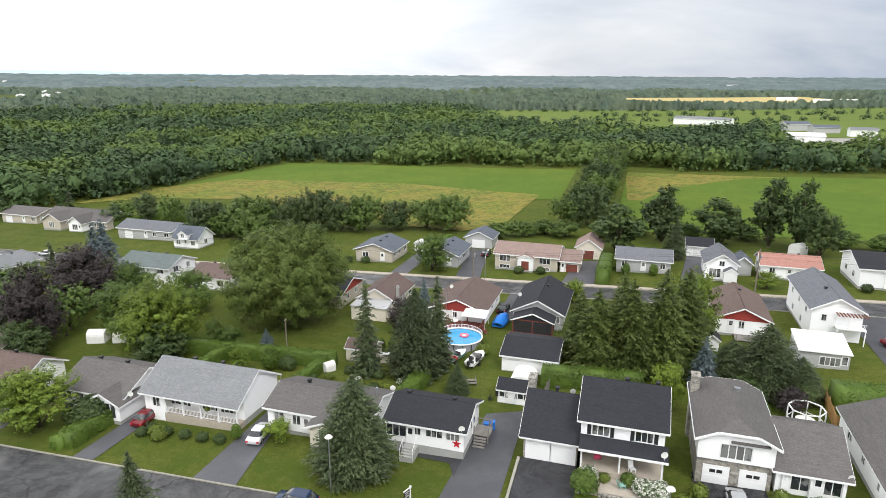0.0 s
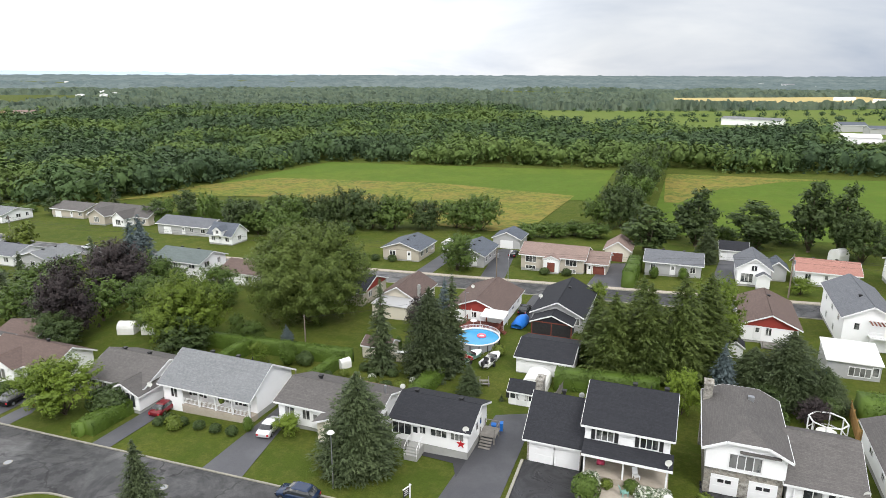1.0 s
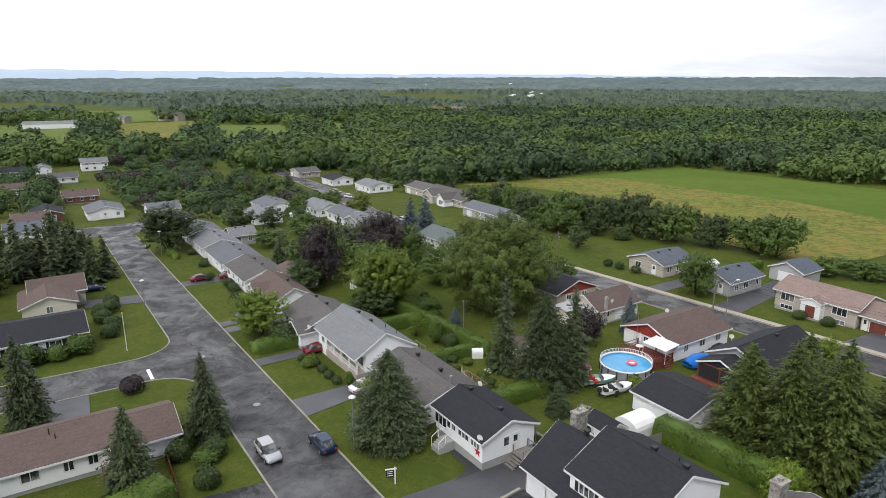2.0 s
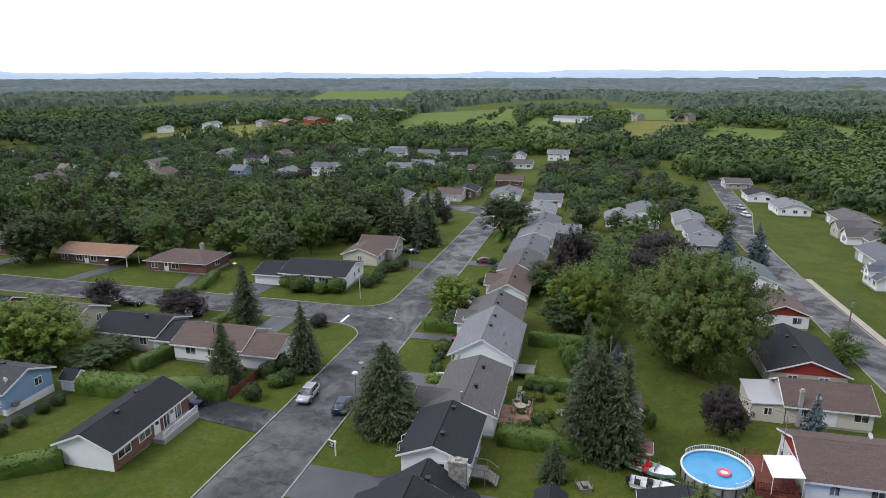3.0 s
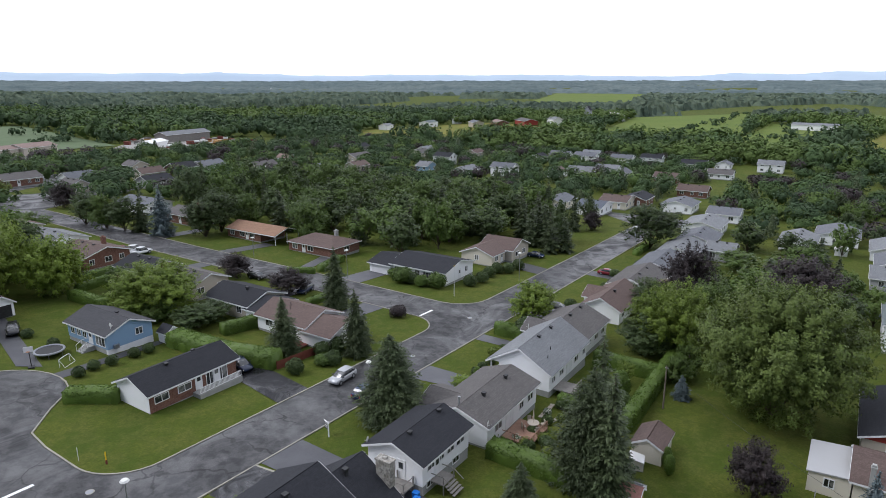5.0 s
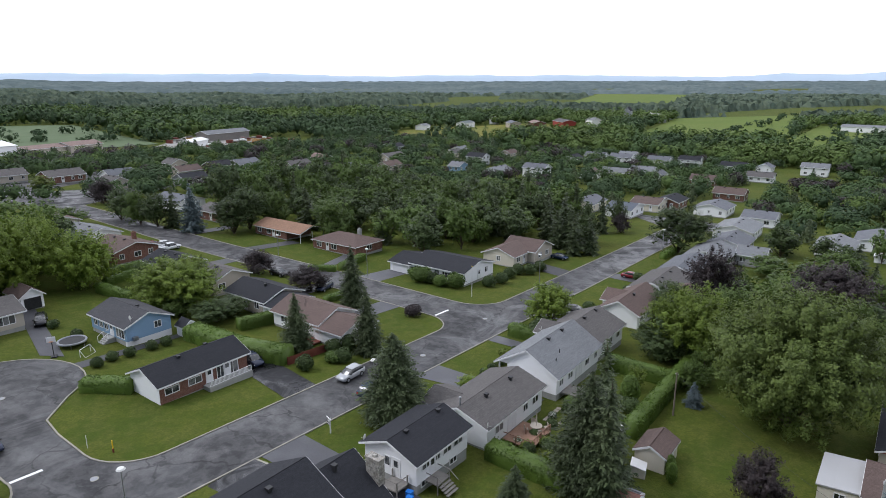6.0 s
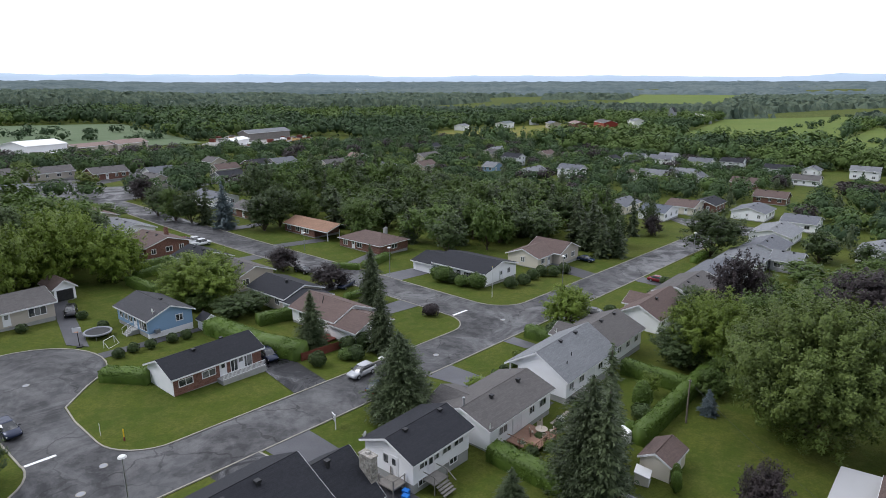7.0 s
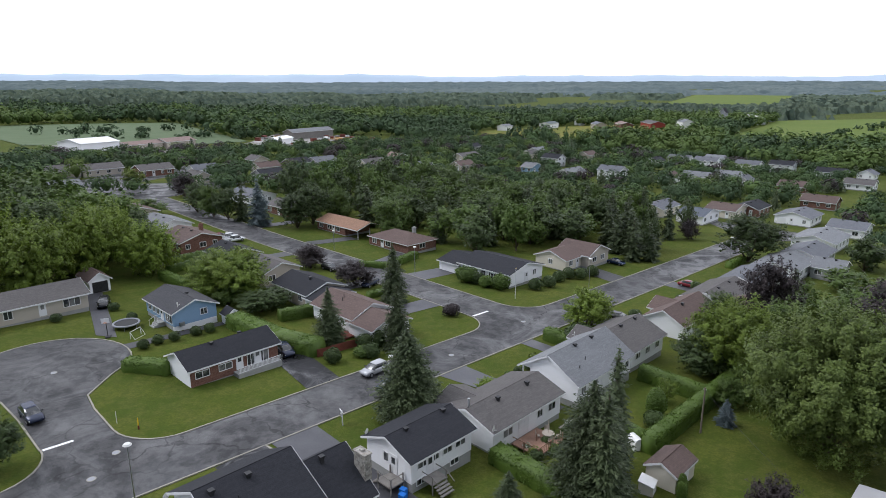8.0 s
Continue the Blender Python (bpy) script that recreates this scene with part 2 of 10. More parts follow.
M = {
    "grass": material("grass", (0.078, 0.101, 0.0155), 0.95, spec=0.08, vary=((0.035, 0.7, (0.113, 0.123, 0.024), 1), (0.12, 0.6, (0.051, 0.083, 0.012), 1), (0.45, 0.45, (0.114, 0.120, 0.030), 1), (1.3, 0.4, (0.051, 0.072, 0.012), 1), (4.0, 0.5, (0.042, 0.057, 0.010))), bump=0.12, bump_scale=5),
    "asphalt": material("worn_asphalt", (0.056, 0.055, 0.056), 0.4, spec=0.45, vary=((0.035, 0.9, (0.028, 0.028, 0.030)), (0.09, 0.85, (0.115, 0.112, 0.112), 1), (0.2, 0.8, (0.028, 0.028, 0.030), 1), (0.6, 0.4, (0.11, 0.108, 0.107), 1), (7.0, 0.4, (0.040, 0.040, 0.041))), bump=0.012, bump_scale=16, damp=0.11),
    "drive": material("drive_asphalt", (0.056, 0.056, 0.063), 0.55, spec=0.45, vary=((0.3, 0.6, (0.086, 0.086, 0.093), 1), (1.2, 0.4, (0.04, 0.04, 0.046)), (6.0, 0.4, (0.07, 0.07, 0.075))), bump=0.01, bump_scale=30, rnd=0.35),
    "wet_drive": material("fresh_wet_asphalt", (0.020, 0.020, 0.022), 0.25, spec=0.5, damp=0.3, vary=((0.35, 0.7, (0.034, 0.034, 0.038)), (1.4, 0.5, (0.012, 0.012, 0.014)), (6.0, 0.4, (0.03, 0.03, 0.033))), bump=0.008, bump_scale=25),
    "kerb": material("kerb_concrete", (0.33, 0.31, 0.25), 0.9, vary=((0.6, 0.6, (0.17, 0.165, 0.145)), (5.0, 0.3, (0.34, 0.33, 0.3))), bump=0.02),
    "walk": material("walk_concrete", (0.40, 0.35, 0.29), 0.9, vary=((0.4, 0.6, (0.30, 0.26, 0.21)), (5.0, 0.3, (0.48, 0.44, 0.38))), bump=0.02),
    "concrete": material("foundation_concrete", (0.36, 0.36, 0.34), 0.9, vary=((0.7, 0.5, (0.26, 0.26, 0.25)),), bump=0.02),
    "white": material("white_paint", (0.80, 0.80, 0.80), 0.5, spec=0.35, vary=((0.8, 0.25, (0.70, 0.70, 0.68)),)),
    # pale patches put curtains and reflected sky into the glass colour
    "glass": material("window_glass", (0.03, 0.034, 0.038), 0.06, spec=0.7, vary=((0.45, 0.75, (0.24, 0.24, 0.23), 1),), rnd=0.5),
    "black": material("black_metal", (0.022, 0.022, 0.024), 0.5, vary=((3.0, 0.4, (0.05, 0.05, 0.05)),)),
    "steel": material("galvanised_steel", (0.42, 0.43, 0.45), 0.4, metal=0.8, vary=((2.0, 0.4, (0.3, 0.3, 0.31)),)),
    "bark": material("bark", (0.12, 0.095, 0.07), 0.95, vary=((2.0, 0.6, (0.06, 0.048, 0.036)),), bump=0.05, bump_scale=8),
    "pole_wood": material("weathered_pole_wood", (0.20, 0.165, 0.13), 0.9, vary=((1.5, 0.5, (0.12, 0.10, 0.08)),), bump=0.02),
    "deck_wood": material("red_stained_wood", (0.15, 0.042, 0.03), 0.7, vary=((1.2, 0.6, (0.22, 0.075, 0.05)),), bump=0.02),
    "worn_deck": material("worn_tan_deck_wood", (0.27, 0.155, 0.105), 0.75, vary=((1.2, 0.6, (0.34, 0.22, 0.16)), (5.0, 0.4, (0.2, 0.12, 0.09))), bump=0.02),
    "tan_wood": material("new_cedar_wood", (0.50, 0.30, 0.12), 0.7, vary=((1.2, 0.6, (0.38, 0.21, 0.08)),), bump=0.02, rnd=0.12),
    "grey_wood": material("weathered_grey_wood", (0.24, 0.225, 0.205), 0.85, vary=((1.2, 0.6, (0.15, 0.14, 0.125)),), bump=0.02),
    "brick": material("red_brown_brick", (0.20, 0.098, 0.070), 0.85, vary=((0.8, 0.5, (0.145, 0.070, 0.052)),), bricks=(0.4, 0.13, (0.72, 0.7, 0.7), (1.5, 1.9, 2.0))),
    "stone": material("grey_field_stone", (0.40, 0.38, 0.34), 0.85, vary=((2.4, 0.8, (0.15, 0.14, 0.125), 1), (1.1, 0.6, (0.30, 0.27, 0.22), 1), (5.0, 0.5, (0.46, 0.44, 0.40), 1)), bump=0.08, bump_scale=3, bricks=(0.55, 0.28, (0.6, 0.6, 0.6), (0.75, 0.75, 0.72))),
    "plastic_white": material("white_tarpaulin", (0.78, 0.78, 0.76), 0.45, vary=((0.6, 0.4, (0.68, 0.66, 0.60)),), bump=0.04, bump_scale=1.5),
    "tyre": material("tyre_rubber", (0.018, 0.018, 0.018), 0.85, vary=((3.0, 0.3, (0.03, 0.03, 0.03)),)),
    "roof_charcoal": shingle("charcoal_shingle", (0.025, 0.026, 0.031)),
    "roof_dark": shingle("dark_grey_shingle", (0.062, 0.062, 0.066)),
    "roof_grey": shingle("mid_grey_shingle", (0.14, 0.146, 0.159)),
    "roof_greyl": shingle("light_grey_shingle", (0.195, 0.202, 0.208)),
    "roof_taupe": shingle("taupe_grey_shingle", (0.116, 0.108, 0.103)),
    "roof_brown": shingle("brown_shingle", (0.127, 0.091, 0.079)),
    "roof_pink": shingle("faded_pink_brown_shingle", (0.24, 0.175, 0.15)),
    "roof_orange": shingle("faded_orange_shingle", (0.29, 0.175, 0.115)),
    "roof_red": shingle("salmon_red_shingle", (0.36, 0.185, 0.15)),
    "roof_green": shingle("grey_green_shingle", (0.13, 0.155, 0.15)),
    "roof_blue": shingle("blue_grey_shingle", (0.105, 0.118, 0.140)),
    "side_white": siding("white_siding", (0.89, 0.89, 0.89)),
    "side_cream": siding("cream_siding", (0.66, 0.61, 0.51)),
    "side_beige": siding("beige_siding", (0.48, 0.43, 0.36)),
    "side_grey": siding("grey_siding", (0.42, 0.42, 0.42)),
    "side_blue": siding("blue_siding", (0.24, 0.37, 0.52)),
    "side_red": siding("red_siding", (0.30, 0.045, 0.035)),
    "side_yellow": siding("pale_yellow_siding", (0.60, 0.57, 0.42)),
    "water": material("pool_water", (0.05, 0.30, 0.55), 0.08, spec=0.6, vary=((0.5, 0.4, (0.08, 0.40, 0.68)),), bump=0.03, bump_scale=1.2),
    "leaf_mid": leaf("maple_leaf", (0.073, 0.121, 0.023), (0.103, 0.152, 0.030)),
    "leaf_dark": leaf("dark_leaf", (0.046, 0.073, 0.024), (0.073, 0.105, 0.029)),
    "leaf_light": leaf("light_leaf", (0.163, 0.222, 0.025), (0.116, 0.175, 0.022)),
    "leaf_lime": leaf("lime_leaf", (0.136, 0.168, 0.024), (0.096, 0.136, 0.024)),
    "leaf_silver": leaf("silver_maple_leaf", (0.078, 0.116, 0.021), (0.118, 0.152, 0.034)),
    "leaf_purple": leaf("purple_leaf", (0.038, 0.030, 0.031), (0.056, 0.042, 0.040)),
    "needle": leaf("spruce_needle", (0.058, 0.081, 0.035), (0.085, 0.108, 0.046), 0.7),
    "needle_green": leaf("pine_needle", (0.069, 0.099, 0.023), (0.101, 0.131, 0.030), 0.8),
    "needle_blue": leaf("blue_spruce_needle", (0.095, 0.128, 0.130), (0.140, 0.178, 0.186), 0.7),
    "blossom": material("white_blossom_and_leaves", (0.06, 0.10, 0.03), 0.6, vary=((4.0, 0.95, (0.72, 0.72, 0.64), 1),), island=0.2),
    "hedge": leaf("hedge_leaf", (0.104, 0.165, 0.024), (0.078, 0.128, 0.020)),
    "forest": canopy("forest_canopy", (0.081, 0.126, 0.041), (0.061, 0.099, 0.039)),
    "forest_dark": canopy("dark_forest_canopy", (0.048, 0.080, 0.040), (0.064, 0.098, 0.042)),
    "forest_light": canopy("light_forest_canopy", (0.116, 0.160, 0.040), (0.086, 0.132, 0.039)),
    "pasture": material("pasture_grass", (0.118, 0.162, 0.033), 0.95, spec=0.1, vary=((0.006, 0.7, (0.150, 0.176, 0.043)), (0.03, 0.5, (0.095, 0.142, 0.030)), (0.2, 0.4, (0.085, 0.114, 0.023))), bump=0.1, bump_scale=1.0),
    "dull_crop": material("dull_green_crop", (0.115, 0.155, 0.085), 0.95, spec=0.1, vary=((0.01, 0.6, (0.14, 0.175, 0.10)), (0.09, 0.4, (0.09, 0.125, 0.06))), bump=0.1, bump_scale=1.0),
    "gravel": material("grey_gravel", (0.30, 0.29, 0.27), 0.95, spec=0.1, vary=((0.05, 0.6, (0.20, 0.195, 0.18)), (0.5, 0.5, (0.38, 0.36, 0.33))), bump=0.05),
    # bluish grey-green: distance haze is mixed into this colour
    "hazy_far_forest": material("hazy_far_forest", (0.082, 0.110, 0.080), 0.9, spec=0.05, vary=((0.006, 0.75, (0.056, 0.082, 0.064), 1), (0.02, 0.6, (0.112, 0.138, 0.084), 1), (0.06, 0.6, (0.050, 0.072, 0.054), 1), (0.12, 0.5, (0.105, 0.128, 0.084), 1)), bump=3.0, bump_scale=0.12),
    "crop": material("green_crop", (0.086, 0.146, 0.020), 0.95, spec=0.06, vary=((0.012, 0.7, (0.112, 0.158, 0.022), 1), (0.05, 0.5, (0.070, 0.126, 0.016), 1), (0.3, 0.5, (0.066, 0.096, 0.016)), (0.9, 0.4, (0.115, 0.138, 0.034))), bump=0.12, bump_scale=2.0),
    "gold": material("golden_rough_grass", (0.137, 0.154, 0.029), 0.95, spec=0.1, vary=((0.03, 0.85, (0.085, 0.126, 0.023), 1), (0.075, 0.75, (0.207, 0.154, 0.047), 1), (0.22, 0.65, (0.077, 0.094, 0.023), 1), (0.6, 0.6, (0.221, 0.207, 0.043), 1)), bump=0.25, bump_scale=1.2),
    "tan_field": material("tan_stubble", (0.46, 0.36, 0.16), 0.95, spec=0.1, vary=((0.01, 0.6, (0.36, 0.31, 0.13)),), bump=0.1),
    # hill woods paled to blue: aerial haze is part of the colour
    "hill": material("hazy_hill_woods", (0.42, 0.50, 0.58), 0.95, spec=0.0, vary=((0.002, 0.6, (0.48, 0.56, 0.64)), (0.0006, 0.5, (0.38, 0.46, 0.55)))),
    # the horizon's haze is painted into these blue-grey tones
    "plain": material("hazy_plain_woods", (0.124, 0.156, 0.156), 0.95, spec=0.0, vary=((0.0035, 0.75, (0.088, 0.118, 0.122), 1), (0.0012, 0.6, (0.165, 0.195, 0.185), 1), (0.012, 0.6, (0.090, 0.118, 0.120), 1), (0.03, 0.4, (0.15, 0.176, 0.168), 1)), bump=2.0, bump_scale=0.08),
}
for k_, c_ in {"white": (0.72, 0.73, 0.74), "silver": (0.42, 0.43, 0.44), "red": (0.16, 0.012, 0.018), "blue": (0.016, 0.032, 0.075), "black": (0.012, 0.012, 0.014), "slate": (0.022, 0.030, 0.060)}.items():
    M["car_" + k_] = material("car_paint_" + k_, c_, 0.22, metal=0.2, spec=0.6, vary=((1.5, 0.2, lighter(c_, 0.85)),))
for k_, c_ in {"pink": (0.75, 0.16, 0.22), "basket_bloom": (0.30, 0.03, 0.07), "bright_blue": (0.02, 0.16, 0.55), "bright_red": (0.45, 0.02, 0.03), "teal": (0.25, 0.45, 0.40), "orange": (0.75, 0.25, 0.03), "flower": (0.75, 0.75, 0.70), "yellow": (0.75, 0.5, 0.02), "lamp_glass": (0.7, 0.7, 0.66), "tank_grey": (0.3, 0.31, 0.33)}.items():
    M[k_] = material(k_ + "_finish", c_, 0.45, vary=((1.2, 0.25, lighter(c_, 0.75)),))


# ---- building helpers ----
class Shape:
    """Collects vertices and faces in site metres and links them as one mesh."""

    def __init__(self):
        self.v, self.f = [], []

    def add(self, verts, faces):
        k = len(self.v)
        self.v.extend(verts)
        self.f.extend([[i + k for i in fc] for fc in faces])
        return self

    def box(self, x0, x1, y0, y1, z0, z1):
        return self.add([(x, y, z) for z in (z0, z1) for x, y in ((x0, y0), (x1, y0), (x1, y1), (x0, y1))],
                        [(3, 2, 1, 0), (4, 5, 6, 7), (0, 1, 5, 4), (1, 2, 6, 5), (2, 3, 7, 6), (3, 0, 4, 7)])

    def beam(self, a, b, w, h=None):
        a, b = Vector(a), Vector(b)
        d = (b - a).normalized()
        s = d.cross(Vector((0, 0, 1)) if abs(d.z) < 0.9 else Vector((1, 0, 0))).normalized() * (w / 2)
        u = s.cross(d).normalized() * ((h or w) / 2)
        return self.add([tuple(p + q) for p in (a, b) for q in (-s - u, s - u, s + u, -s + u)],
                        [(3, 2, 1, 0), (4, 5, 6, 7), (0, 1, 5, 4), (1, 2, 6, 5), (2, 3, 7, 6), (3, 0, 4, 7)])

    def cyl(self, a, b, r0, r1=None, n=10, caps=True):
        a, b = Vector(a), Vector(b)
        r1 = r0 if r1 is None else r1
        d = (b - a).normalized()
        s = d.cross(Vector((0, 0, 1)) if abs(d.z) < 0.9 else Vector((1, 0, 0))).normalized()
        u = s.cross(d).normalized()
        ring = [(math.cos(2 * math.pi * i / n), math.sin(2 * math.pi * i / n)) for i in range(n)]
        vs = [tuple(p + (s * c + u * t) * r) for p, r in ((a, r0), (b, r1)) for c, t in ring]
        fs = [(i, (i + 1) % n, n + (i + 1) % n, n + i) for i in range(n)]
        if caps:
            fs += [tuple(range(n))[::-1], tuple(range(n, 2 * n))]
        return self.add(vs, fs)

    def prism(self, outline, z0, z1):
        n = len(outline)
        return self.add([(x, y, z) for z in (z0, z1) for x, y in outline],
                        [tuple(range(n))[::-1], tuple(range(n, 2 * n))] + [(i, (i + 1) % n, n + (i + 1) % n, n + i) for i in range(n)])

    def ball(self, c, r, seed=0, jag=0.15, flat=1.0):
        rng = random.Random(seed)
        bm = bmesh.new()
        bmesh.ops.create_icosphere(bm, subdivisions=2, radius=1)
        vs = []
        for v in bm.verts:
            k = r * (1 + rng.uniform(-jag, jag))
            vs.append((c[0] + v.co.x * k, c[1] + v.co.y * k, c[2] + v.co.z * k * flat))
        fs = [tuple(v.index for v in f.verts) for f in bm.faces]
        bm.free()
        return self.add(vs, fs)

    def mesh(self, name, mat, smooth=False):
        me = bpy.data.meshes.new(name)
        me.from_pydata([(x * SC, y * SC, z * SC) for x, y, z in self.v], [], self.f)
        me.materials.append(M[mat] if isinstance(mat, str) else mat)
        if smooth:
            me.polygons.foreach_set("use_smooth", [True] * len(me.polygons))
        me.update()
        return me


def part(name, shape, mat, parent, label="", smooth=False):
    ob = new(name, shape.mesh(name, mat, smooth) if isinstance(shape, Shape) else shape)
    if parent is not None:
        ob.parent = parent
    return tagged(ob, label)


def root(name, x, y, z, yaw, label, category, group="", kind=""):
    ob = new(name)
    ob.empty_display_size = 0.3
    ob.matrix_basis = pose(x * SC, y * SC, z * SC, 0, 0, yaw)
    return tagged(ob, label, category, group, kind)


def place(x, y, z=None, yaw=0.0, s=1.0):
    return pose(x * SC, y * SC, (ground_z(x, y) if z is None else z) * SC, 0, 0, yaw) @ Matrix.Scale(s, 4)


def ground_z(x, y):
    p = 0.0395 * x - 0.0167 * y
    z = 16 * math.tanh(p / 16) if p < 0 else 5 * math.tanh(p / 5)
    r = math.hypot(x, y - 60)
    if r > 2200:
        z += 34 * min(1.0, (r - 2200) / 4800) ** 1.3
    return z


# ---- ground ----
def spread(near, step, far, grow):
    c, d, out = 0.0, step, [0.0]
    while c < far:
        c += d
        if c > near:
            d *= grow
        out.append(c)
    return [-v for v in out[:0:-1]] + out


def build_ground():
    xs = [v - 60 for v in spread(330, 9, 7400, 1.1)]
    ys = [v + 90 for v in spread(330, 9, 7400, 1.1)]
    s = Shape()
    s.v = [(x, y, ground_z(x, y)) for y in ys for x in xs]
    n = len(xs)
    s.f = [(j * n + i, j * n + i + 1, (j + 1) * n + i + 1, (j + 1) * n + i) for j in range(len(ys) - 1) for i in range(n - 1)]
    tagged(part("ground", s, "grass", None, smooth=True), kind="structure")


def patch(name, a, b, c, d, mat, lift, label="", step=9.0):
    """A sheet over the ground between the corners a, b, c, d."""
    nu = max(1, int(max(math.dist(a, b), math.dist(c, d)) / step))
    nv = max(1, int(max(math.dist(b, c), math.dist(a, d)) / step))
    s = Shape()
    for j in range(nv + 1):
        for i in range(nu + 1):
            u, v = i / nu, j / nv
            x = (a[0] * (1 - u) + b[0] * u) * (1 - v) + (d[0] * (1 - u) + c[0] * u) * v
            y = (a[1] * (1 - u) + b[1] * u) * (1 - v) + (d[1] * (1 - u) + c[1] * u) * v
            s.v.append((x, y, ground_z(x, y) + lift))
    n = nu + 1
    s.f = [(j * n + i, j * n + i + 1, (j + 1) * n + i + 1, (j + 1) * n + i) for j in range(nv) for i in range(nu)]
    return tagged(part(name, s, mat, None), label, kind="structure")


def slab(name, outline, mat, lift, label=""):
    """A flat-bottomed sheet with a curved outline, laid on the ground."""
    bm = bmesh.new()
    vs = [bm.verts.new((x * SC, y * SC, (ground_z(x, y) + lift) * SC)) for x, y in outline]
    bmesh.ops.triangle_fill(bm, edges=[bm.edges.new((vs[i], vs[(i + 1) % len(vs)])) for i in range(len(vs))], use_beauty=True)
    bmesh.ops.recalc_face_normals(bm, faces=bm.faces)
    me = bpy.data.meshes.new(name)
    bm.to_mesh(me)
    bm.free()
    if me.polygons and me.polygons[0].normal.z < 0:
        me.flip_normals()
    me.materials.append(M[mat])
    return tagged(new(name, me), label, kind="structure")


def ribbon(name, line, width, z0, z1, mat, label="", closed=False):
    """A kerb: a solid strip of that width along a line on the ground."""
    pts = []
    for (x0, y0), (x1, y1) in zip(line[:-1], line[1:]):
        k = max(1, int(math.dist((x0, y0), (x1, y1)) / 8))
        pts += [(x0 + (x1 - x0) * i / k, y0 + (y1 - y0) * i / k) for i in range(k)]
    pts.append(line[-1])
    s = Shape()
    for i, (x, y) in enumerate(pts):
        a, b = pts[max(0, i - 1)], pts[min(len(pts) - 1, i + 1)]
        d = math.dist(a, b) or 1
        nx, ny = -(b[1] - a[1]) / d * width / 2, (b[0] - a[0]) / d * width / 2
        g = ground_z(x, y)
        s.v += [(x - nx, y - ny, g + z0), (x + nx, y + ny, g + z0), (x + nx, y + ny, g + z1), (x - nx, y - ny, g + z1)]
    for i in range(len(pts) - 1):
        k = 4 * i
        s.f += [(k, k + 1, k + 5, k + 4), (k + 1, k + 2, k + 6, k + 5), (k + 2, k + 3, k + 7, k + 6), (k + 3, k, k + 4, k + 7)]
    e = 4 * (len(pts) - 1)
    s.f += [(3, 2, 1, 0), (e, e + 1, e + 2, e + 3)]
    return tagged(part(name, s, mat, None), label, kind="structure")


def arc(cx, cy, r, a0, a1, n=10):
    return [(cx + r * math.cos(radians(a0 + (a1 - a0) * i / n)), cy + r * math.sin(radians(a0 + (a1 - a0) * i / n))) for i in range(n + 1)]


build_ground()
# front street with its side street and the turning circle
ROAD, DRIVE = 0.04, 0.07
patch("road", (-178, 41.2), (45, 41.6), (45, 50.0), (-178, 49.9), "asphalt", ROAD)
slab("road", [(-77.5, 42.3), (-77.5, 41.3)] + arc(-77.5, 34.3, 7, 90, 0, 8)[1:] + [(-70.2, 8), (-69, -40), (-69.2, -118), (-60.8, -118), (-59.6, -50), (-60.8, 8), (-60.9, 35)] + arc(-54.9, 35.2, 6, 180, 90, 8) + [(-54, 41.3), (-54, 42.3)], "asphalt", ROAD + 0.008)
slab("road", [(-4.5, 42.3), (-4.5, 41.45)] + arc(-4.5, 35.5, 6, 90, 0, 8)[1:] + [(1.5, 28.5), (0.9, 24.0)] + [(-3.4, 19.6), (-6.6, 17.0)] + arc(1.5, 11.2, 10.2, 145, 395, 22) + [(9.2, 19.5), (8.8, 25.8), (8.8, 34.8)] + arc(14.8, 34.8, 6, 180, 90, 8) + [(15, 42.3)], "asphalt", ROAD + 0.008)
patch("road", (-176, 122.9), (-120, 122.2), (-120, 129.2), (-174, 130.0), "asphalt", ROAD)
patch("road", (-216, 130.6), (-176, 122.9), (-174, 130.0), (-214, 138.2), "asphalt", ROAD)
patch("road", (-330, 139.0), (-216, 130.6), (-214, 138.2), (-330, 146.5), "asphalt", ROAD)
patch("road", (-120, 122.2), (120, 122.4), (120, 130.4), (-120, 129.2), "asphalt", ROAD)
patch("road", (-196, 20), (-178, 41.2), (-178, 49.9), (-200, 66), "asphalt", ROAD)
patch("road", (-120, -140), (-69.2, -118), (-60.8, -118), (-40, -165), "asphalt", ROAD)
patch("road", (-40, -165), (-60, -150), (-130, -190), (-110, -205), "asphalt", ROAD)
ribbon("kerb", [(-176, 50.05), (-120, 50.1), (-60, 50.1), (45, 50.15)], 0.2, -0.1, 0.13, "kerb")
ribbon("kerb", [(-176, 41.1), (-77.5, 41.2)] + arc(-77.5, 34.2, 7, 90, 0, 8)[1:] + [(-70.35, 8), (-69.15, -40), (-69.35, -118)], 0.2, -0.1, 0.13, "kerb")
ribbon("kerb", [(-60.7, -118), (-59.45, -50), (-60.65, 8), (-60.75, 35)] + arc(-54.8, 35.3, 6, 180, 90, 8) + [(-4.5, 41.35)] + arc(-4.5, 35.4, 6, 90, 0, 8)[1:] + [(1.35, 28.5), (0.75, 24.1), (-3.5, 19.75), (-6.7, 17.1)] + arc(1.5, 11.2, 10.35, 145, 395, 22) + [(9.35, 19.5), (8.95, 25.8), (8.95, 34.8)] + arc(14.85, 34.7, 6, 180, 90, 8) + [(45, 40.8)], 0.2, -0.1, 0.13, "kerb")
ribbon("kerb", [(-330, 146.7), (-214, 138.4), (-174, 130.2), (-120, 129.35), (120, 130.55)], 0.22, -0.1, 0.13, "kerb")
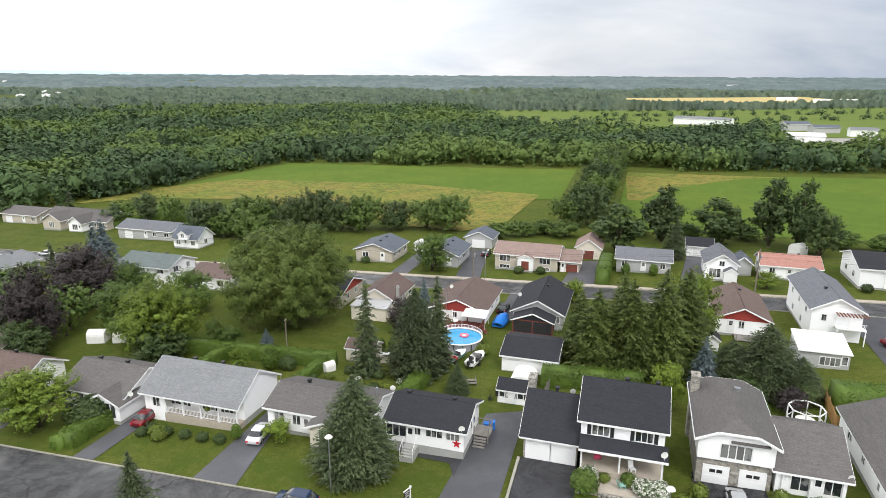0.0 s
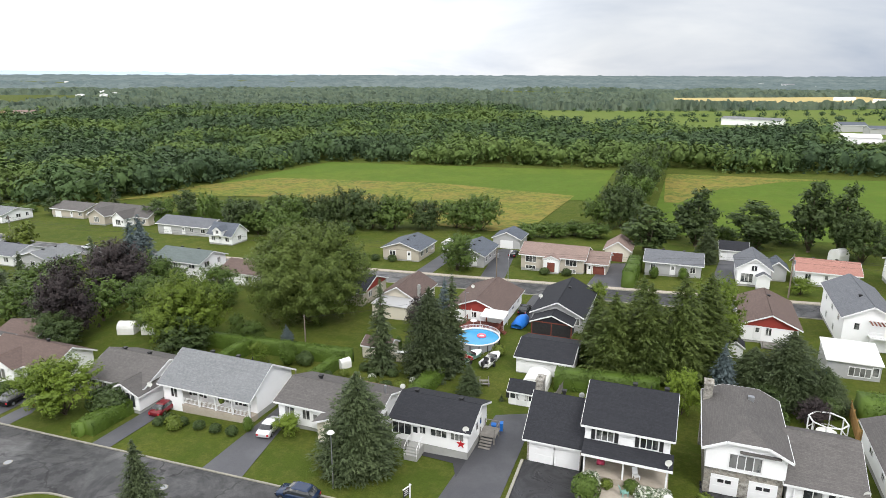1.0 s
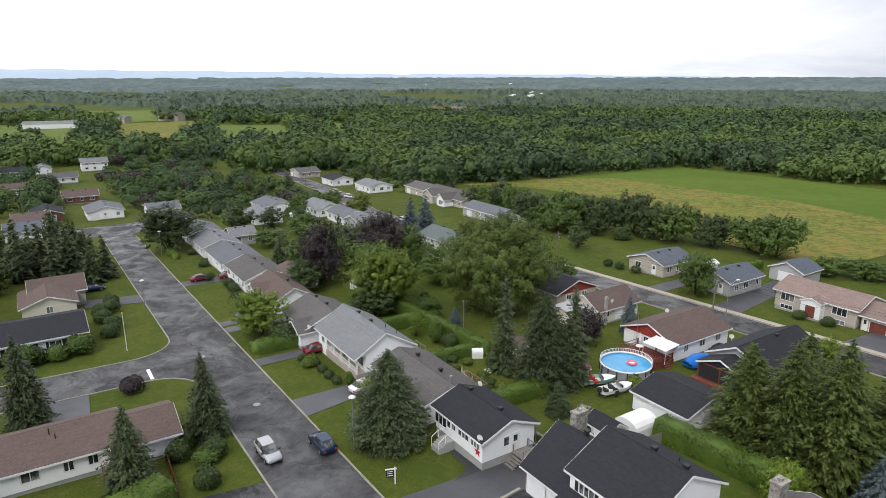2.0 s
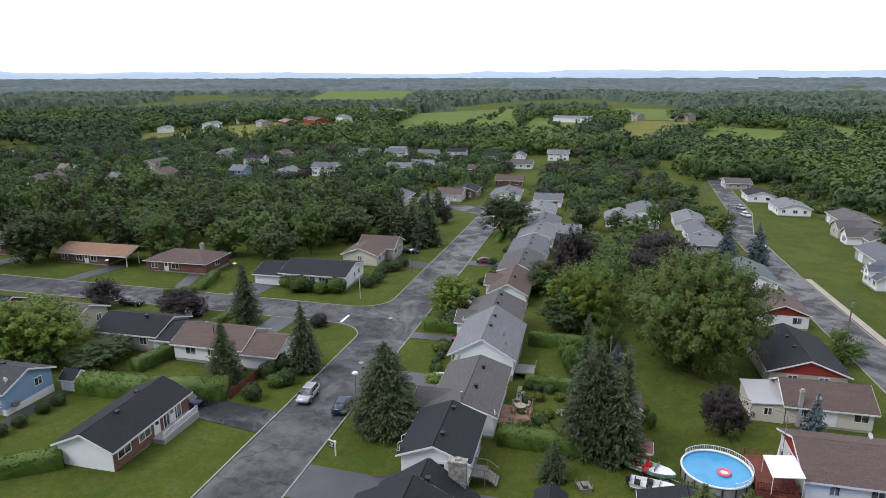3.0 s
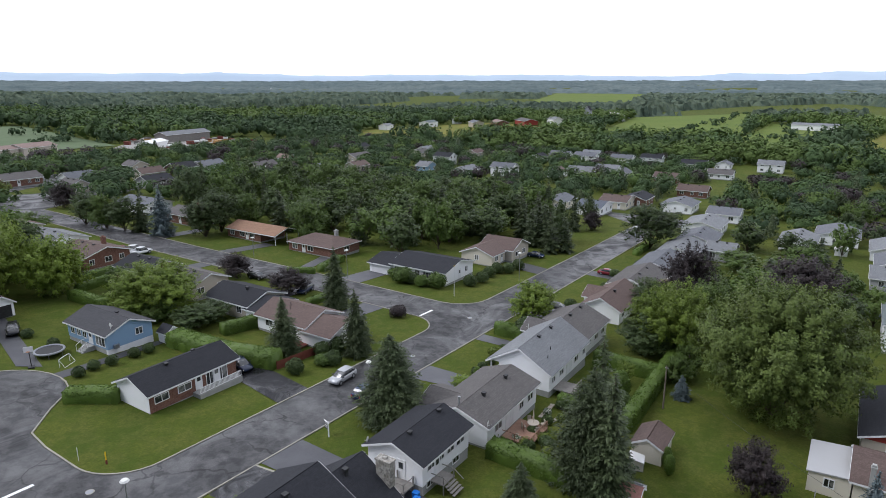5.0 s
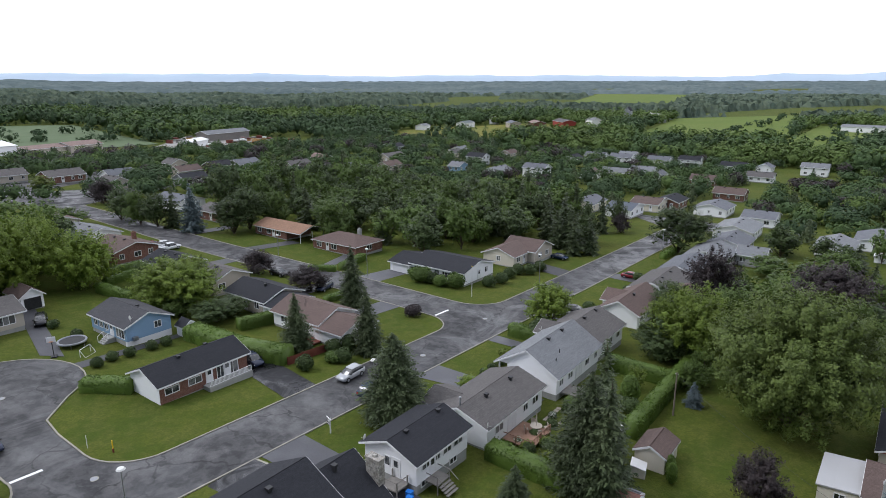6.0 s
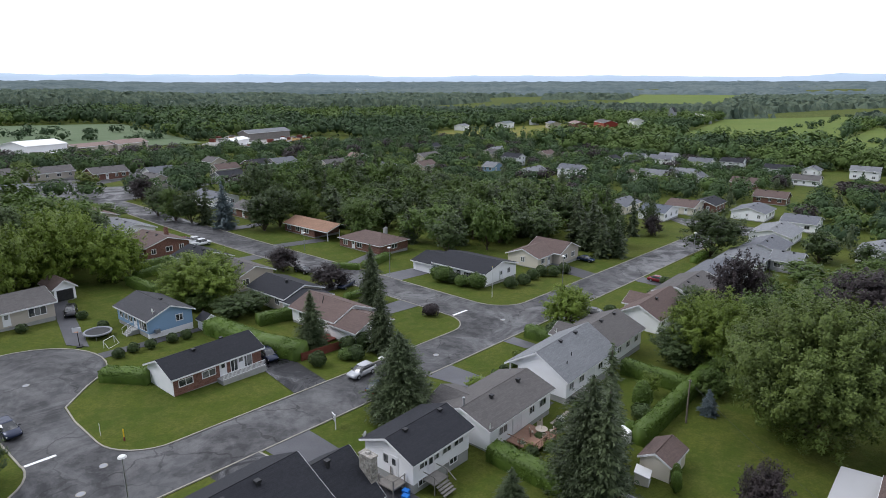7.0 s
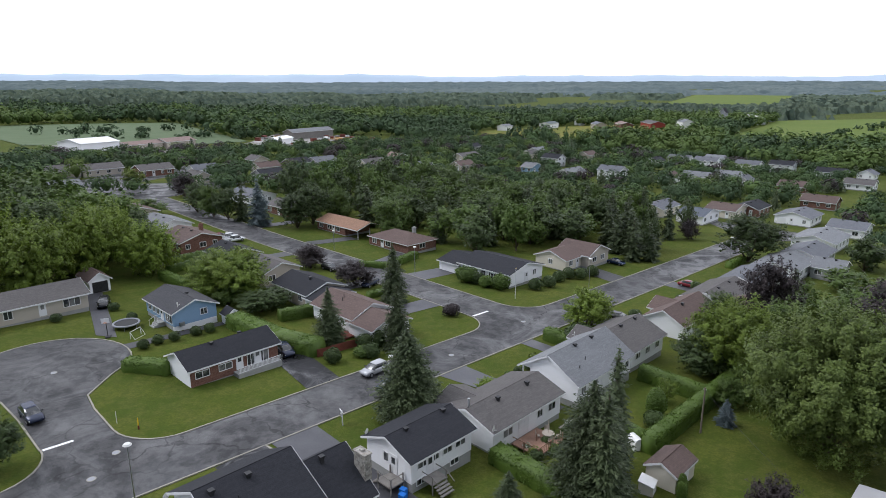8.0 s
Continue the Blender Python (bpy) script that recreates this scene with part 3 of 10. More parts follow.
ribbon("kerb", [(-330, 138.8), (-216, 130.4), (-176, 122.7), (-120, 122.0), (120, 122.2)], 0.22, -0.1, 0.13, "kerb")
patch("pavement", (-120, 129.7), (120, 130.9), (120, 132.4), (-120, 131.2), "walk", 0.1)

# driveways and paths
patch("driveway", (-57.3, 50.2), (-60.2, 50.2), (-60.4, 66), (-57.6, 64), "drive", DRIVE)
patch("driveway", (-43.6, 50.2), (-38.2, 50.2), (-41.6, 68), (-44.0, 68), "drive", DRIVE)
patch("driveway", (-16.8, 50.2), (-10.6, 50.2), (-11.2, 74), (-16.0, 72), "drive", DRIVE)
slab("driveway", [(-16.2, 57.5), (-16.2, 61.2), (-21.5, 61.2), (-21.5, 60.4), (-17.4, 60.0)], "drive", DRIVE + 0.006)
patch("driveway", (8.0, 50.2), (15.0, 50.2), (15.0, 65), (8.0, 65), "wet_drive", DRIVE)
patch("driveway", (-81, 50.2), (-78.4, 50.2), (-78.6, 61), (-80.8, 61), "drive", DRIVE)
patch("driveway", (-77.4, 50.2), (-74.6, 50.2), (-74.8, 62), (-77.6, 62), "drive", DRIVE)
patch("driveway", (-113.5, 50.2), (-109, 50.2), (-109, 62), (-113.5, 62), "drive", DRIVE)
patch("driveway", (-27.0, 41.2), (-21.5, 41.2), (-23.8, 26), (-29.0, 26), "wet_drive", DRIVE)
patch("driveway", (-61, 23), (-61, 28), (-46, 27), (-46, 23), "drive", DRIVE)
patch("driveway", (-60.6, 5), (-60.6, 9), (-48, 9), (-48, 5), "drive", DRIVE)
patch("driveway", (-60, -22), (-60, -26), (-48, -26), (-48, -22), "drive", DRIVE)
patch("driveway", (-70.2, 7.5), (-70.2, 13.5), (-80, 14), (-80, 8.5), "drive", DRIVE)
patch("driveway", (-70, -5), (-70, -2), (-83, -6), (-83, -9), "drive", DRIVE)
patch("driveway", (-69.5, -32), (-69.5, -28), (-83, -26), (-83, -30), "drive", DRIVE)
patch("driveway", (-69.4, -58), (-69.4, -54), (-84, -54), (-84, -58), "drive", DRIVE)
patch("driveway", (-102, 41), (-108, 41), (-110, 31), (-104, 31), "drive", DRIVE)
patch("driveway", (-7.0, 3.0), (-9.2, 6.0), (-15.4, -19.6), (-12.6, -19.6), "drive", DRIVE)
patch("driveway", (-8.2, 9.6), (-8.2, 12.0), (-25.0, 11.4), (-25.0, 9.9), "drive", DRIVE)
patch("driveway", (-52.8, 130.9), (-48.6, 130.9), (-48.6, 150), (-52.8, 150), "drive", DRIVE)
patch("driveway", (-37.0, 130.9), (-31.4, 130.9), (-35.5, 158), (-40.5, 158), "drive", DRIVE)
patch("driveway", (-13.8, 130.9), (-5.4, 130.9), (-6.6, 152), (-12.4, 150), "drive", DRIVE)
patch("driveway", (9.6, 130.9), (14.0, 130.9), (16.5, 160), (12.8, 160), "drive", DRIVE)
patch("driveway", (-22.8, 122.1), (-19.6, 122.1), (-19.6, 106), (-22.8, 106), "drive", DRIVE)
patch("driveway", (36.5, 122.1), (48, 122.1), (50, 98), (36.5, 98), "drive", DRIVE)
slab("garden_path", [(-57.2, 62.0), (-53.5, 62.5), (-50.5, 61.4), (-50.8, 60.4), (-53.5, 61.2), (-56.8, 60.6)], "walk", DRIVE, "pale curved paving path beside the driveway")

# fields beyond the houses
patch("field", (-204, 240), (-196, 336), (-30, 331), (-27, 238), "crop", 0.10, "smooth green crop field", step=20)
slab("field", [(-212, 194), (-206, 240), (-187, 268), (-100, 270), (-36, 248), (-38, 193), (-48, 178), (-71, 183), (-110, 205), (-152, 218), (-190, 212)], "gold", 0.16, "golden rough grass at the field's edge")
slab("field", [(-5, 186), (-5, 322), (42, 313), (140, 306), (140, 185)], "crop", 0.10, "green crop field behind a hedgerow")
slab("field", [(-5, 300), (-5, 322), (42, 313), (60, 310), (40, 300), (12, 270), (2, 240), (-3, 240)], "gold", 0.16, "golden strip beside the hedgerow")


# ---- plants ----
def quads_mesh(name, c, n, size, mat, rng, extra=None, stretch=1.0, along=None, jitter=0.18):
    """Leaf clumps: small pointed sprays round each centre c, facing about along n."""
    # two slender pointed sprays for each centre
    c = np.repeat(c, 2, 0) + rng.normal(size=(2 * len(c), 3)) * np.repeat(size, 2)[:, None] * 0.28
    n = np.repeat(n, 2, 0) + rng.normal(size=(len(c), 3)) * jitter
    n /= np.linalg.norm(n, axis=1, keepdims=True)
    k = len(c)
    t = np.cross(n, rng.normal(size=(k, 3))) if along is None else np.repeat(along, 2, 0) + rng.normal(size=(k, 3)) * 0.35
    t /= np.linalg.norm(t, axis=1, keepdims=True) + 1e-9
    b = np.cross(n, t)
    h = np.repeat(size, 2)[:, None] * 0.56
    w = rng.uniform(0.55, 1.0, (k, 1))
    v = np.stack([c - t * h * stretch - b * h * w, c + t * h * stretch * 1.15 - b * h * 0.25, c - t * h * stretch * 0.3 + b * h * w * 1.1 + n * h * 0.3], 1).reshape(-1, 3)
    f = np.arange(3 * k).reshape(-1, 3)
    verts, faces = v, [f]
    loops = f.ravel()
    starts = np.arange(k) * 3
    if extra is not None:
        ev, ef = extra
        loops = np.concatenate([loops, (ef + len(v)).ravel()])
        starts = np.concatenate([starts, 3 * k + np.arange(len(ef)) * 3])
        verts = np.concatenate([v, ev])
    me = bpy.data.meshes.new(name)
    me.vertices.add(len(verts))
    me.vertices.foreach_set("co", (verts * SC).astype(np.float32).ravel())
    me.loops.add(len(loops))
    me.loops.foreach_set("vertex_index", loops.astype(np.int32))
    me.polygons.add(len(starts))
    me.polygons.foreach_set("loop_start", starts.astype(np.int32))
    me.materials.append(M[mat])
    me.update(calc_edges=True)
    me.validate()
    return me


def ico(sub):
    bm = bmesh.new()
    bmesh.ops.create_icosphere(bm, subdivisions=sub, radius=1)
    bm.verts.ensure_lookup_table()
    v = np.array([tuple(p.co) for p in bm.verts])
    f = np.array([[p.index for p in q.verts] for q in bm.faces])
    bm.free()
    return v, f


ICO1 = ico(1)


def lumps(rng, centres, radii, which=ICO1, jag=0.18):
    v0, f0 = which
    vs, fs, k = [], [], 0
    for c, r in zip(centres, radii):
        vs.append(v0 * r * (1 + rng.uniform(-jag, jag, (len(v0), 1))) + c)
        fs.append(f0 + k)
        k += len(v0)
    return np.concatenate(vs), np.concatenate(fs)


def unit(rng, k):
    d = rng.normal(size=(k, 3))
    return d / np.linalg.norm(d, axis=1, keepdims=True)


def broadleaf(seed, h, w, mat, leaves, size=0.5, low=0.18, lobes=16, hang=0.0):
    """A tree with a trunk, limbs and a crown of leaf clumps in lobes; h high, w wide."""
    rng = np.random.default_rng(seed)
    ch, r = h * (1 - low), w / 2
    mid = h * low + ch * 0.5
    d = unit(rng, lobes)
    lc = d * np.array([r, r, ch / 2]) * rng.uniform(0.5, 0.72, (lobes, 1))
    lc[:, :2] *= np.where(lc[:, 2:3] > ch * 0.2, 0.82, 1.08)
    lc[:, 2] = np.where(lc[:, 2] < 0, lc[:, 2] * 0.95, lc[:, 2])
    lr = rng.uniform(0.28, 0.42, lobes) * min(r, ch / 2) * 1.1
    lc = np.concatenate([lc, [[0, 0, 0]]])
    lr = np.concatenate([lr, [min(r, ch / 2) * 0.66]])
    lc[:, 2] += mid
    # each lobe carries feathered sprays that reach outwards and up, and the leaves sit along these
    per = 15
    sd = unit(rng, len(lc) * per)
    sd[:, 2] = np.abs(sd[:, 2]) * np.where(rng.random(len(sd)) < 0.72, 1, -1)
    out = np.repeat((lc - (0, 0, mid)) / np.array([r, r, ch / 2]), per, 0)
    reach = sd * 0.7 + out * 0.6 + np.array([0, 0, 0.3 - 0.5 * hang])
    reach /= np.linalg.norm(reach, axis=1, keepdims=True)
    sc_ = np.repeat(lc, per, 0) + sd * np.repeat(lr, per)[:, None] * rng.uniform(0.6, 1.0, (len(sd), 1))
    sr = np.repeat(lr, per) * rng.uniform(0.26, 0.46, len(sd))
    pick = rng.choice(len(sc_), leaves, p=sr ** 2 / np.sum(sr ** 2))
    dirs = unit(rng, leaves)
    step = rng.uniform(-0.9, 1.5, (leaves, 1))
    c = sc_[pick] + reach[pick] * sr[pick][:, None] * step + dirs * sr[pick][:, None] * rng.uniform(0.2, 0.8, (leaves, 1)) * (1.15 - 0.45 * np.abs(step))
    n = reach[pick] * 0.55 + sd[pick] * 0.45 + dirs * 0.35 + rng.normal(size=(leaves, 3)) * 0.25 + np.array([0, 0, 0.45 - hang])
    n /= np.linalg.norm(n, axis=1, keepdims=True)
    core = lumps(rng, lc, lr * 0.3, ICO1, 0.4)
    crown = quads_mesh("crown", c, n, size * rng.uniform(0.6, 1.35, leaves), mat, rng, core)
    s = Shape()
    tr = max(0.12, h * 0.02)
    s.cyl((0, 0, -0.6), (0, 0, h * low + 0.3), tr * 1.35, tr, 8)
    s.cyl((0, 0, h * low + 0.3), (0.2, -0.1, h * 0.7), tr, tr * 0.3, 7)
    for i in range(5):
        a = i * 1.26 + seed
        s.cyl((0, 0, h * low * (0.9 + 0.1 * i)), (math.cos(a) * r * 0.55, math.sin(a) * r * 0.55, h * low + ch * (0.3 + 0.07 * i)), tr * 0.55, tr * 0.15, 6)
    return s.mesh("trunk", "bark", True), crown


def clipped(seed, h, w, mat, leaves, size):
    """A rounded shrub: leaves all over a knobbly closed crown that reaches the ground."""
    rng = np.random.default_rng(seed)
    d = unit(rng, leaves)
    d[:, 2] = np.where(d[:, 2] < -0.55, -d[:, 2], d[:, 2])
    knob = unit(rng, 12)
    k = 0.84 + 0.2 * np.max(np.clip(d @ knob.T, 0, 1) ** 6, axis=1) * rng.uniform(0.9, 1.08, leaves)
    c = d * np.array([w / 2, w / 2, h * 0.55]) * k[:, None] + (0, 0, h * 0.46)
    n = d + rng.normal(size=(leaves, 3)) * 0.4 + (0, 0, 0.15)
    n /= np.linalg.norm(n, axis=1, keepdims=True)
    v0, f0 = ico(2)
    core = (v0 * np.array([w / 2, w / 2, h * 0.55]) * 0.8 * (1 + rng.uniform(-0.08, 0.08, (len(v0), 1))) + (0, 0, h * 0.46), f0)
    crown = quads_mesh("crown", c, n, size * rng.uniform(0.6, 1.35, leaves), mat, rng, core)
    return Shape().cyl((0, 0, -0.4), (0, 0, h * 0.3), 0.06, 0.04, 6).mesh("trunk", "bark", True), crown


def conifer(seed, h, w, mat, tiers=21, per=12, size=0.6, top=0.0, droop=0.35, power=0.8, belly=0.22):
    """A spruce: whorls of boughs of uneven length, each a feathered row of needle sprays pointing outwards."""
    rng = np.random.default_rng(seed)
    cs, ns, sz, al = [], [], [], []
    lean = rng.normal(size=2) * 0.02 * w
    for i in range(tiers):
        u = (i + rng.uniform(-0.25, 0.25)) / (tiers - 1)
        u = min(max(u, 0.0), 1.0)
        z = h * (0.05 + 0.93 * u)
        swell = min(1.0, 0.72 + 0.28 * u / belly)
        rr = (w / 2) * ((1 - u) ** power * (1 - top) + top * (1 - u ** 3)) * swell * rng.uniform(0.86, 1.1) + 0.14
        k = max(4, int(per * (1 - 0.55 * u)))
        for j in range(k):
            a = 2 * math.pi * (j + rng.random() * 0.9) / k + i * 0.7
            rl = rr * rng.choice((0.62, 0.76, 0.9, 0.96, 1.02, 1.12)) * rng.uniform(0.93, 1.07)
            m = max(2, int(rl / (size * 0.42)))
            lift = rng.normal() * 0.22
            ca, sa = math.cos(a), math.sin(a)
            for q in range(m):
                f = (q + 0.6) / m
                if f < 0.3 and rl > 1.2:
                    continue
                side = rng.normal() * 0.15 * rl * (0.35 + 0.65 * (1 - f))
                x, y = ca * rl * f - sa * side + lean[0] * u, sa * rl * f + ca * side + lean[1] * u
                cs.append((x, y, z + lift - droop * rl * f * f + 0.10 * rl * f ** 4 + rng.normal() * 0.07))
                ns.append((ca * 0.3 + rng.normal() * 0.3, sa * 0.3 + rng.normal() * 0.3, 0.8))
                al.append((ca - sa * side, sa + ca * side, -droop * 0.9 * f))
                sz.append(size * (1.2 - 0.45 * f) * (1.1 - 0.4 * u) * rng.uniform(0.7, 1.25))
    c, n, al = np.array(cs), np.array(ns), np.array(al)
    n /= np.linalg.norm(n, axis=1, keepdims=True)
    rng2 = np.random.default_rng(seed + 9)
    core_c = np.array([(0, 0, h * (0.12 + 0.74 * i / 7)) for i in range(8)])
    core_r = np.array([(w / 2) * 0.44 * (1 - i / 8.6) ** 0.9 for i in range(8)])
    core = lumps(rng2, core_c, core_r, ICO1, 0.35)
    crown = quads_mesh("crown", c, n, np.array(sz), mat, rng, core, stretch=1.9, along=al)
    s = Shape()
    s.cyl((0, 0, -0.6), (0, 0, h * 0.98), max(0.14, h * 0.017), 0.03, 8)
    return s.mesh("trunk", "bark", True), crown


TREES = {}


def tree(kind, x, y, h, w, label="", yaw=None, name=""):
    """Plants one tree of a prototype kind, scaled to its height and width."""
    maker, ph, pw, text = PROTO[kind]
    if kind not in TREES:
        TREES[kind] = maker()
    trunk, crown = TREES[kind]
    ob = root(name or KIND_NAME.get(kind.split("_")[0], "tree"), x, y, ground_z(x, y), (x * 37.7 + y * 91.3) % 360 if yaw is None else yaw, label or text, "shrub" if kind.startswith("shrub") or kind.startswith("cedar") else "tree")
    ob.scale = (w / pw, w / pw, h / ph)
    part("trunk", trunk, None, ob)
    part("crown", crown, None, ob)
    return ob


KIND_NAME = {"thicket": "thicket", "maple": "maple_tree", "spruce": "spruce_tree", "pine": "pine_tree", "purple": "purple_tree", "shrub": "shrub", "cedar": "cedar_shrub", "poplar": "poplar_tree", "lime": "lime_tree"}
PROTO = {
    "maple_big": (lambda: broadleaf(3, 18, 21, "leaf_silver", 110000, 0.235, 0.0, 90, 0.15), 18, 21, "broad silver maple with pale windblown leaves on the lawn"),
    "maple_a": (lambda: broadleaf(11, 13, 16, "leaf_light", 32000, 0.24, 0.0, 50), 13, 16, "rounded maple with yellow-green leaves in a back garden"),
    "maple_g": (lambda: broadleaf(20, 13, 16, "leaf_light", 11000, 0.34, 0.0, 40), 13, 16, "dense green maple in the grove behind a bungalow"),
    "maple_b": (lambda: broadleaf(12, 12, 10, "leaf_mid", 9000, 0.24, 0.0, 28), 12, 10, "leafy green broadleaf tree between the gardens"),
    "maple_c": (lambda: broadleaf(13, 12, 9, "leaf_dark", 8000, 0.24, 0.0, 26), 12, 9, "dark green broadleaf tree between the houses"),
    "maple_d": (lambda: broadleaf(14, 9, 8, "leaf_light", 7000, 0.19, 0.0, 22), 9, 8, "small bright green tree on a front lawn"),
    "maple_e": (lambda: broadleaf(18, 12, 10, "leaf_mid", 1300, 0.55, 0.04, 18), 12, 10, "leafy green tree in the grove beyond the street"),
    "maple_f": (lambda: broadleaf(19, 13, 10, "leaf_dark", 1300, 0.55, 0.02, 18), 13, 10, "dark green tree in the grove beyond the street"),
    "spruce_far": (lambda: conifer(26, 14, 7, "needle", 15, 9, 0.75, power=0.75), 14, 7, "dark spruce in the grove beyond the street"),
    "thicket_a": (lambda: broadleaf(41, 9, 12, "leaf_dark", 4200, 0.37, 0.0, 24), 9, 12, "bushy tree thicket along the field"),
    "thicket_b": (lambda: broadleaf(42, 10, 11, "leaf_mid", 4200, 0.37, 0.0, 24), 10, 11, "bushy green tree thicket along the field"),
    "lime_a": (lambda: broadleaf(15, 8, 7, "leaf_lime", 1500, 0.42, 0.05, 15), 8, 7, "lime-yellow ornamental tree on a lawn"),
    "purple_a": (lambda: broadleaf(16, 10, 11, "leaf_purple", 9000, 0.25, 0.0, 28), 10, 11, "dark purple-leaved maple in a garden"),
    "poplar_a": (lambda: broadleaf(17, 16, 8, "leaf_dark", 3600, 0.46, 0.0, 26), 16, 8, "tall leafy tree at the field's edge"),
    "spruce_a": (lambda: conifer(21, 14, 8, "needle", 32, 20, 0.27, 0.02, power=0.74), 14, 8, "dark green spruce with drooping boughs"),
    "spruce_b": (lambda: conifer(22, 11, 9, "needle", 38, 30, 0.21, 0.10, 0.24, 0.62, 0.3), 11, 9, "full dark spruce on a front lawn"),
    "spruce_wide": (lambda: conifer(27, 13, 10.4, "needle", 38, 30, 0.23, 0.12, 0.26, 0.6, 0.3), 13, 10.4, "broad dark spruce with drooping boughs in a back garden"),
    "spruce_thin": (lambda: conifer(23, 14, 4.2, "needle", 32, 12, 0.26, power=0.6), 14, 4.2, "slender dark spruce in a back garden"),
    "spruce_blue": (lambda: conifer(24, 8, 4.8, "needle_blue", 24, 14, 0.3, power=0.75), 8, 4.8, "blue-grey spruce in a garden"),
    "pine_a": (lambda: conifer(25, 14, 8, "needle_green", 32, 22, 0.28, 0.25, 0.2, 0.62, 0.35), 14, 8, "tall green pine in a dense group"),
    "shrub_a": (lambda: clipped(31, 2, 2.4, "leaf_mid", 620, 0.17), 2, 2.4, "rounded green garden shrub"),
    "shrub_b": (lambda: clipped(32, 2, 2.6, "leaf_dark", 620, 0.18), 2, 2.6, "dark green rounded shrub"),
    "shrub_lime": (lambda: clipped(33, 1.2, 1.6, "leaf_lime", 320, 0.14), 1.2, 1.6, "yellow-green low garden shrub"),
    "shrub_flower": (lambda: clipped(34, 1.2, 1.8, "blossom", 420, 0.13), 1.2, 1.8, "low shrub covered in white blossoms"),
    "shrub_purple": (lambda: clipped(35, 2.4, 3, "leaf_purple", 700, 0.19), 2.4, 3, "dark purple rounded shrub"),
    "cedar_a": (lambda: clipped(36, 3.6, 1.9, "hedge", 1000, 0.14), 3.6, 1.9, "clipped green columnar cedar shrub"),
}


def hedge(line, w, h, label="clipped green cedar hedge", seed=1, mat="hedge"):
    """A clipped hedge along a line: a solid, uneven body with leaf sprays all over it."""
    rng = np.random.default_rng(seed)
    x0, y0 = line[0]
    ob = root("hedge", x0, y0, 0, 0, label, "hedge")
    for (xa, ya), (xb, yb) in zip(line[:-1], line[1:]):
        ln = math.dist((xa, ya), (xb, yb))
        dx, dy = (xb - xa) / ln, (yb - ya) / ln
        k = max(2, int(ln / 0.9))
        s = Shape()
        for i in range(k + 1):
            u = i / k * ln
            px, py = xa + dx * u, ya + dy * u
            g = ground_z(px, py)
            ww, hh = w / 2 * (1 + rng.uniform(-0.1, 0.1)), h * (1 + rng.uniform(-0.05, 0.05))
            for a, b in ((-1, -0.1), (-1.05, 0.5 * hh), (-0.8, hh), (0.8, hh), (1.05, 0.5 * hh), (1, -0.1)):
                s.v.append((px - dy * ww * a - x0, py + dx * ww * a - y0, g + b))
        for i in range(k):
            for j in range(5):
                s.f.append((i * 6 + j, i * 6 + j + 1, i * 6 + j + 7, i * 6 + j + 6))
        s.f += [tuple(range(6))[::-1], tuple(k * 6 + j for j in range(6))]
        ev = np.array(s.v)
        ef = np.array([t for f in s.f for t in [(f[0], f[i], f[i + 1]) for i in range(1, len(f) - 1)]])
        m = int(ln * (w + 2 * h) * 26)
        u = rng.random(m) * ln
        side = rng.random(m) * (w + 2 * h)
        off = np.where(side < h, -w / 2 - 0.03, np.where(side > h + w, w / 2 + 0.03, side - h - w / 2))
        zz = np.where(side < h, side, np.where(side > h + w, side - h - w, h + 0.02))
        px, py = xa + dx * u, ya + dy * u
        g = np.array([ground_z(a, b) for a, b in zip(px, py)])
        c = np.stack([px - dy * off - x0, py + dx * off - y0, g + zz], 1)
        n = np.stack([-dy * np.sign(off) * (zz < h), dx * np.sign(off) * (zz < h), (zz >= h) * 1.0], 1) + rng.normal(size=(m, 3)) * 0.55
        n /= np.linalg.norm(n, axis=1, keepdims=True)
        part("hedge_run", quads_mesh("hedge_run", c, n, 0.15 * rng.uniform(0.6, 1.4, m), mat, rng, (ev, ef)), None, ob)
    return ob


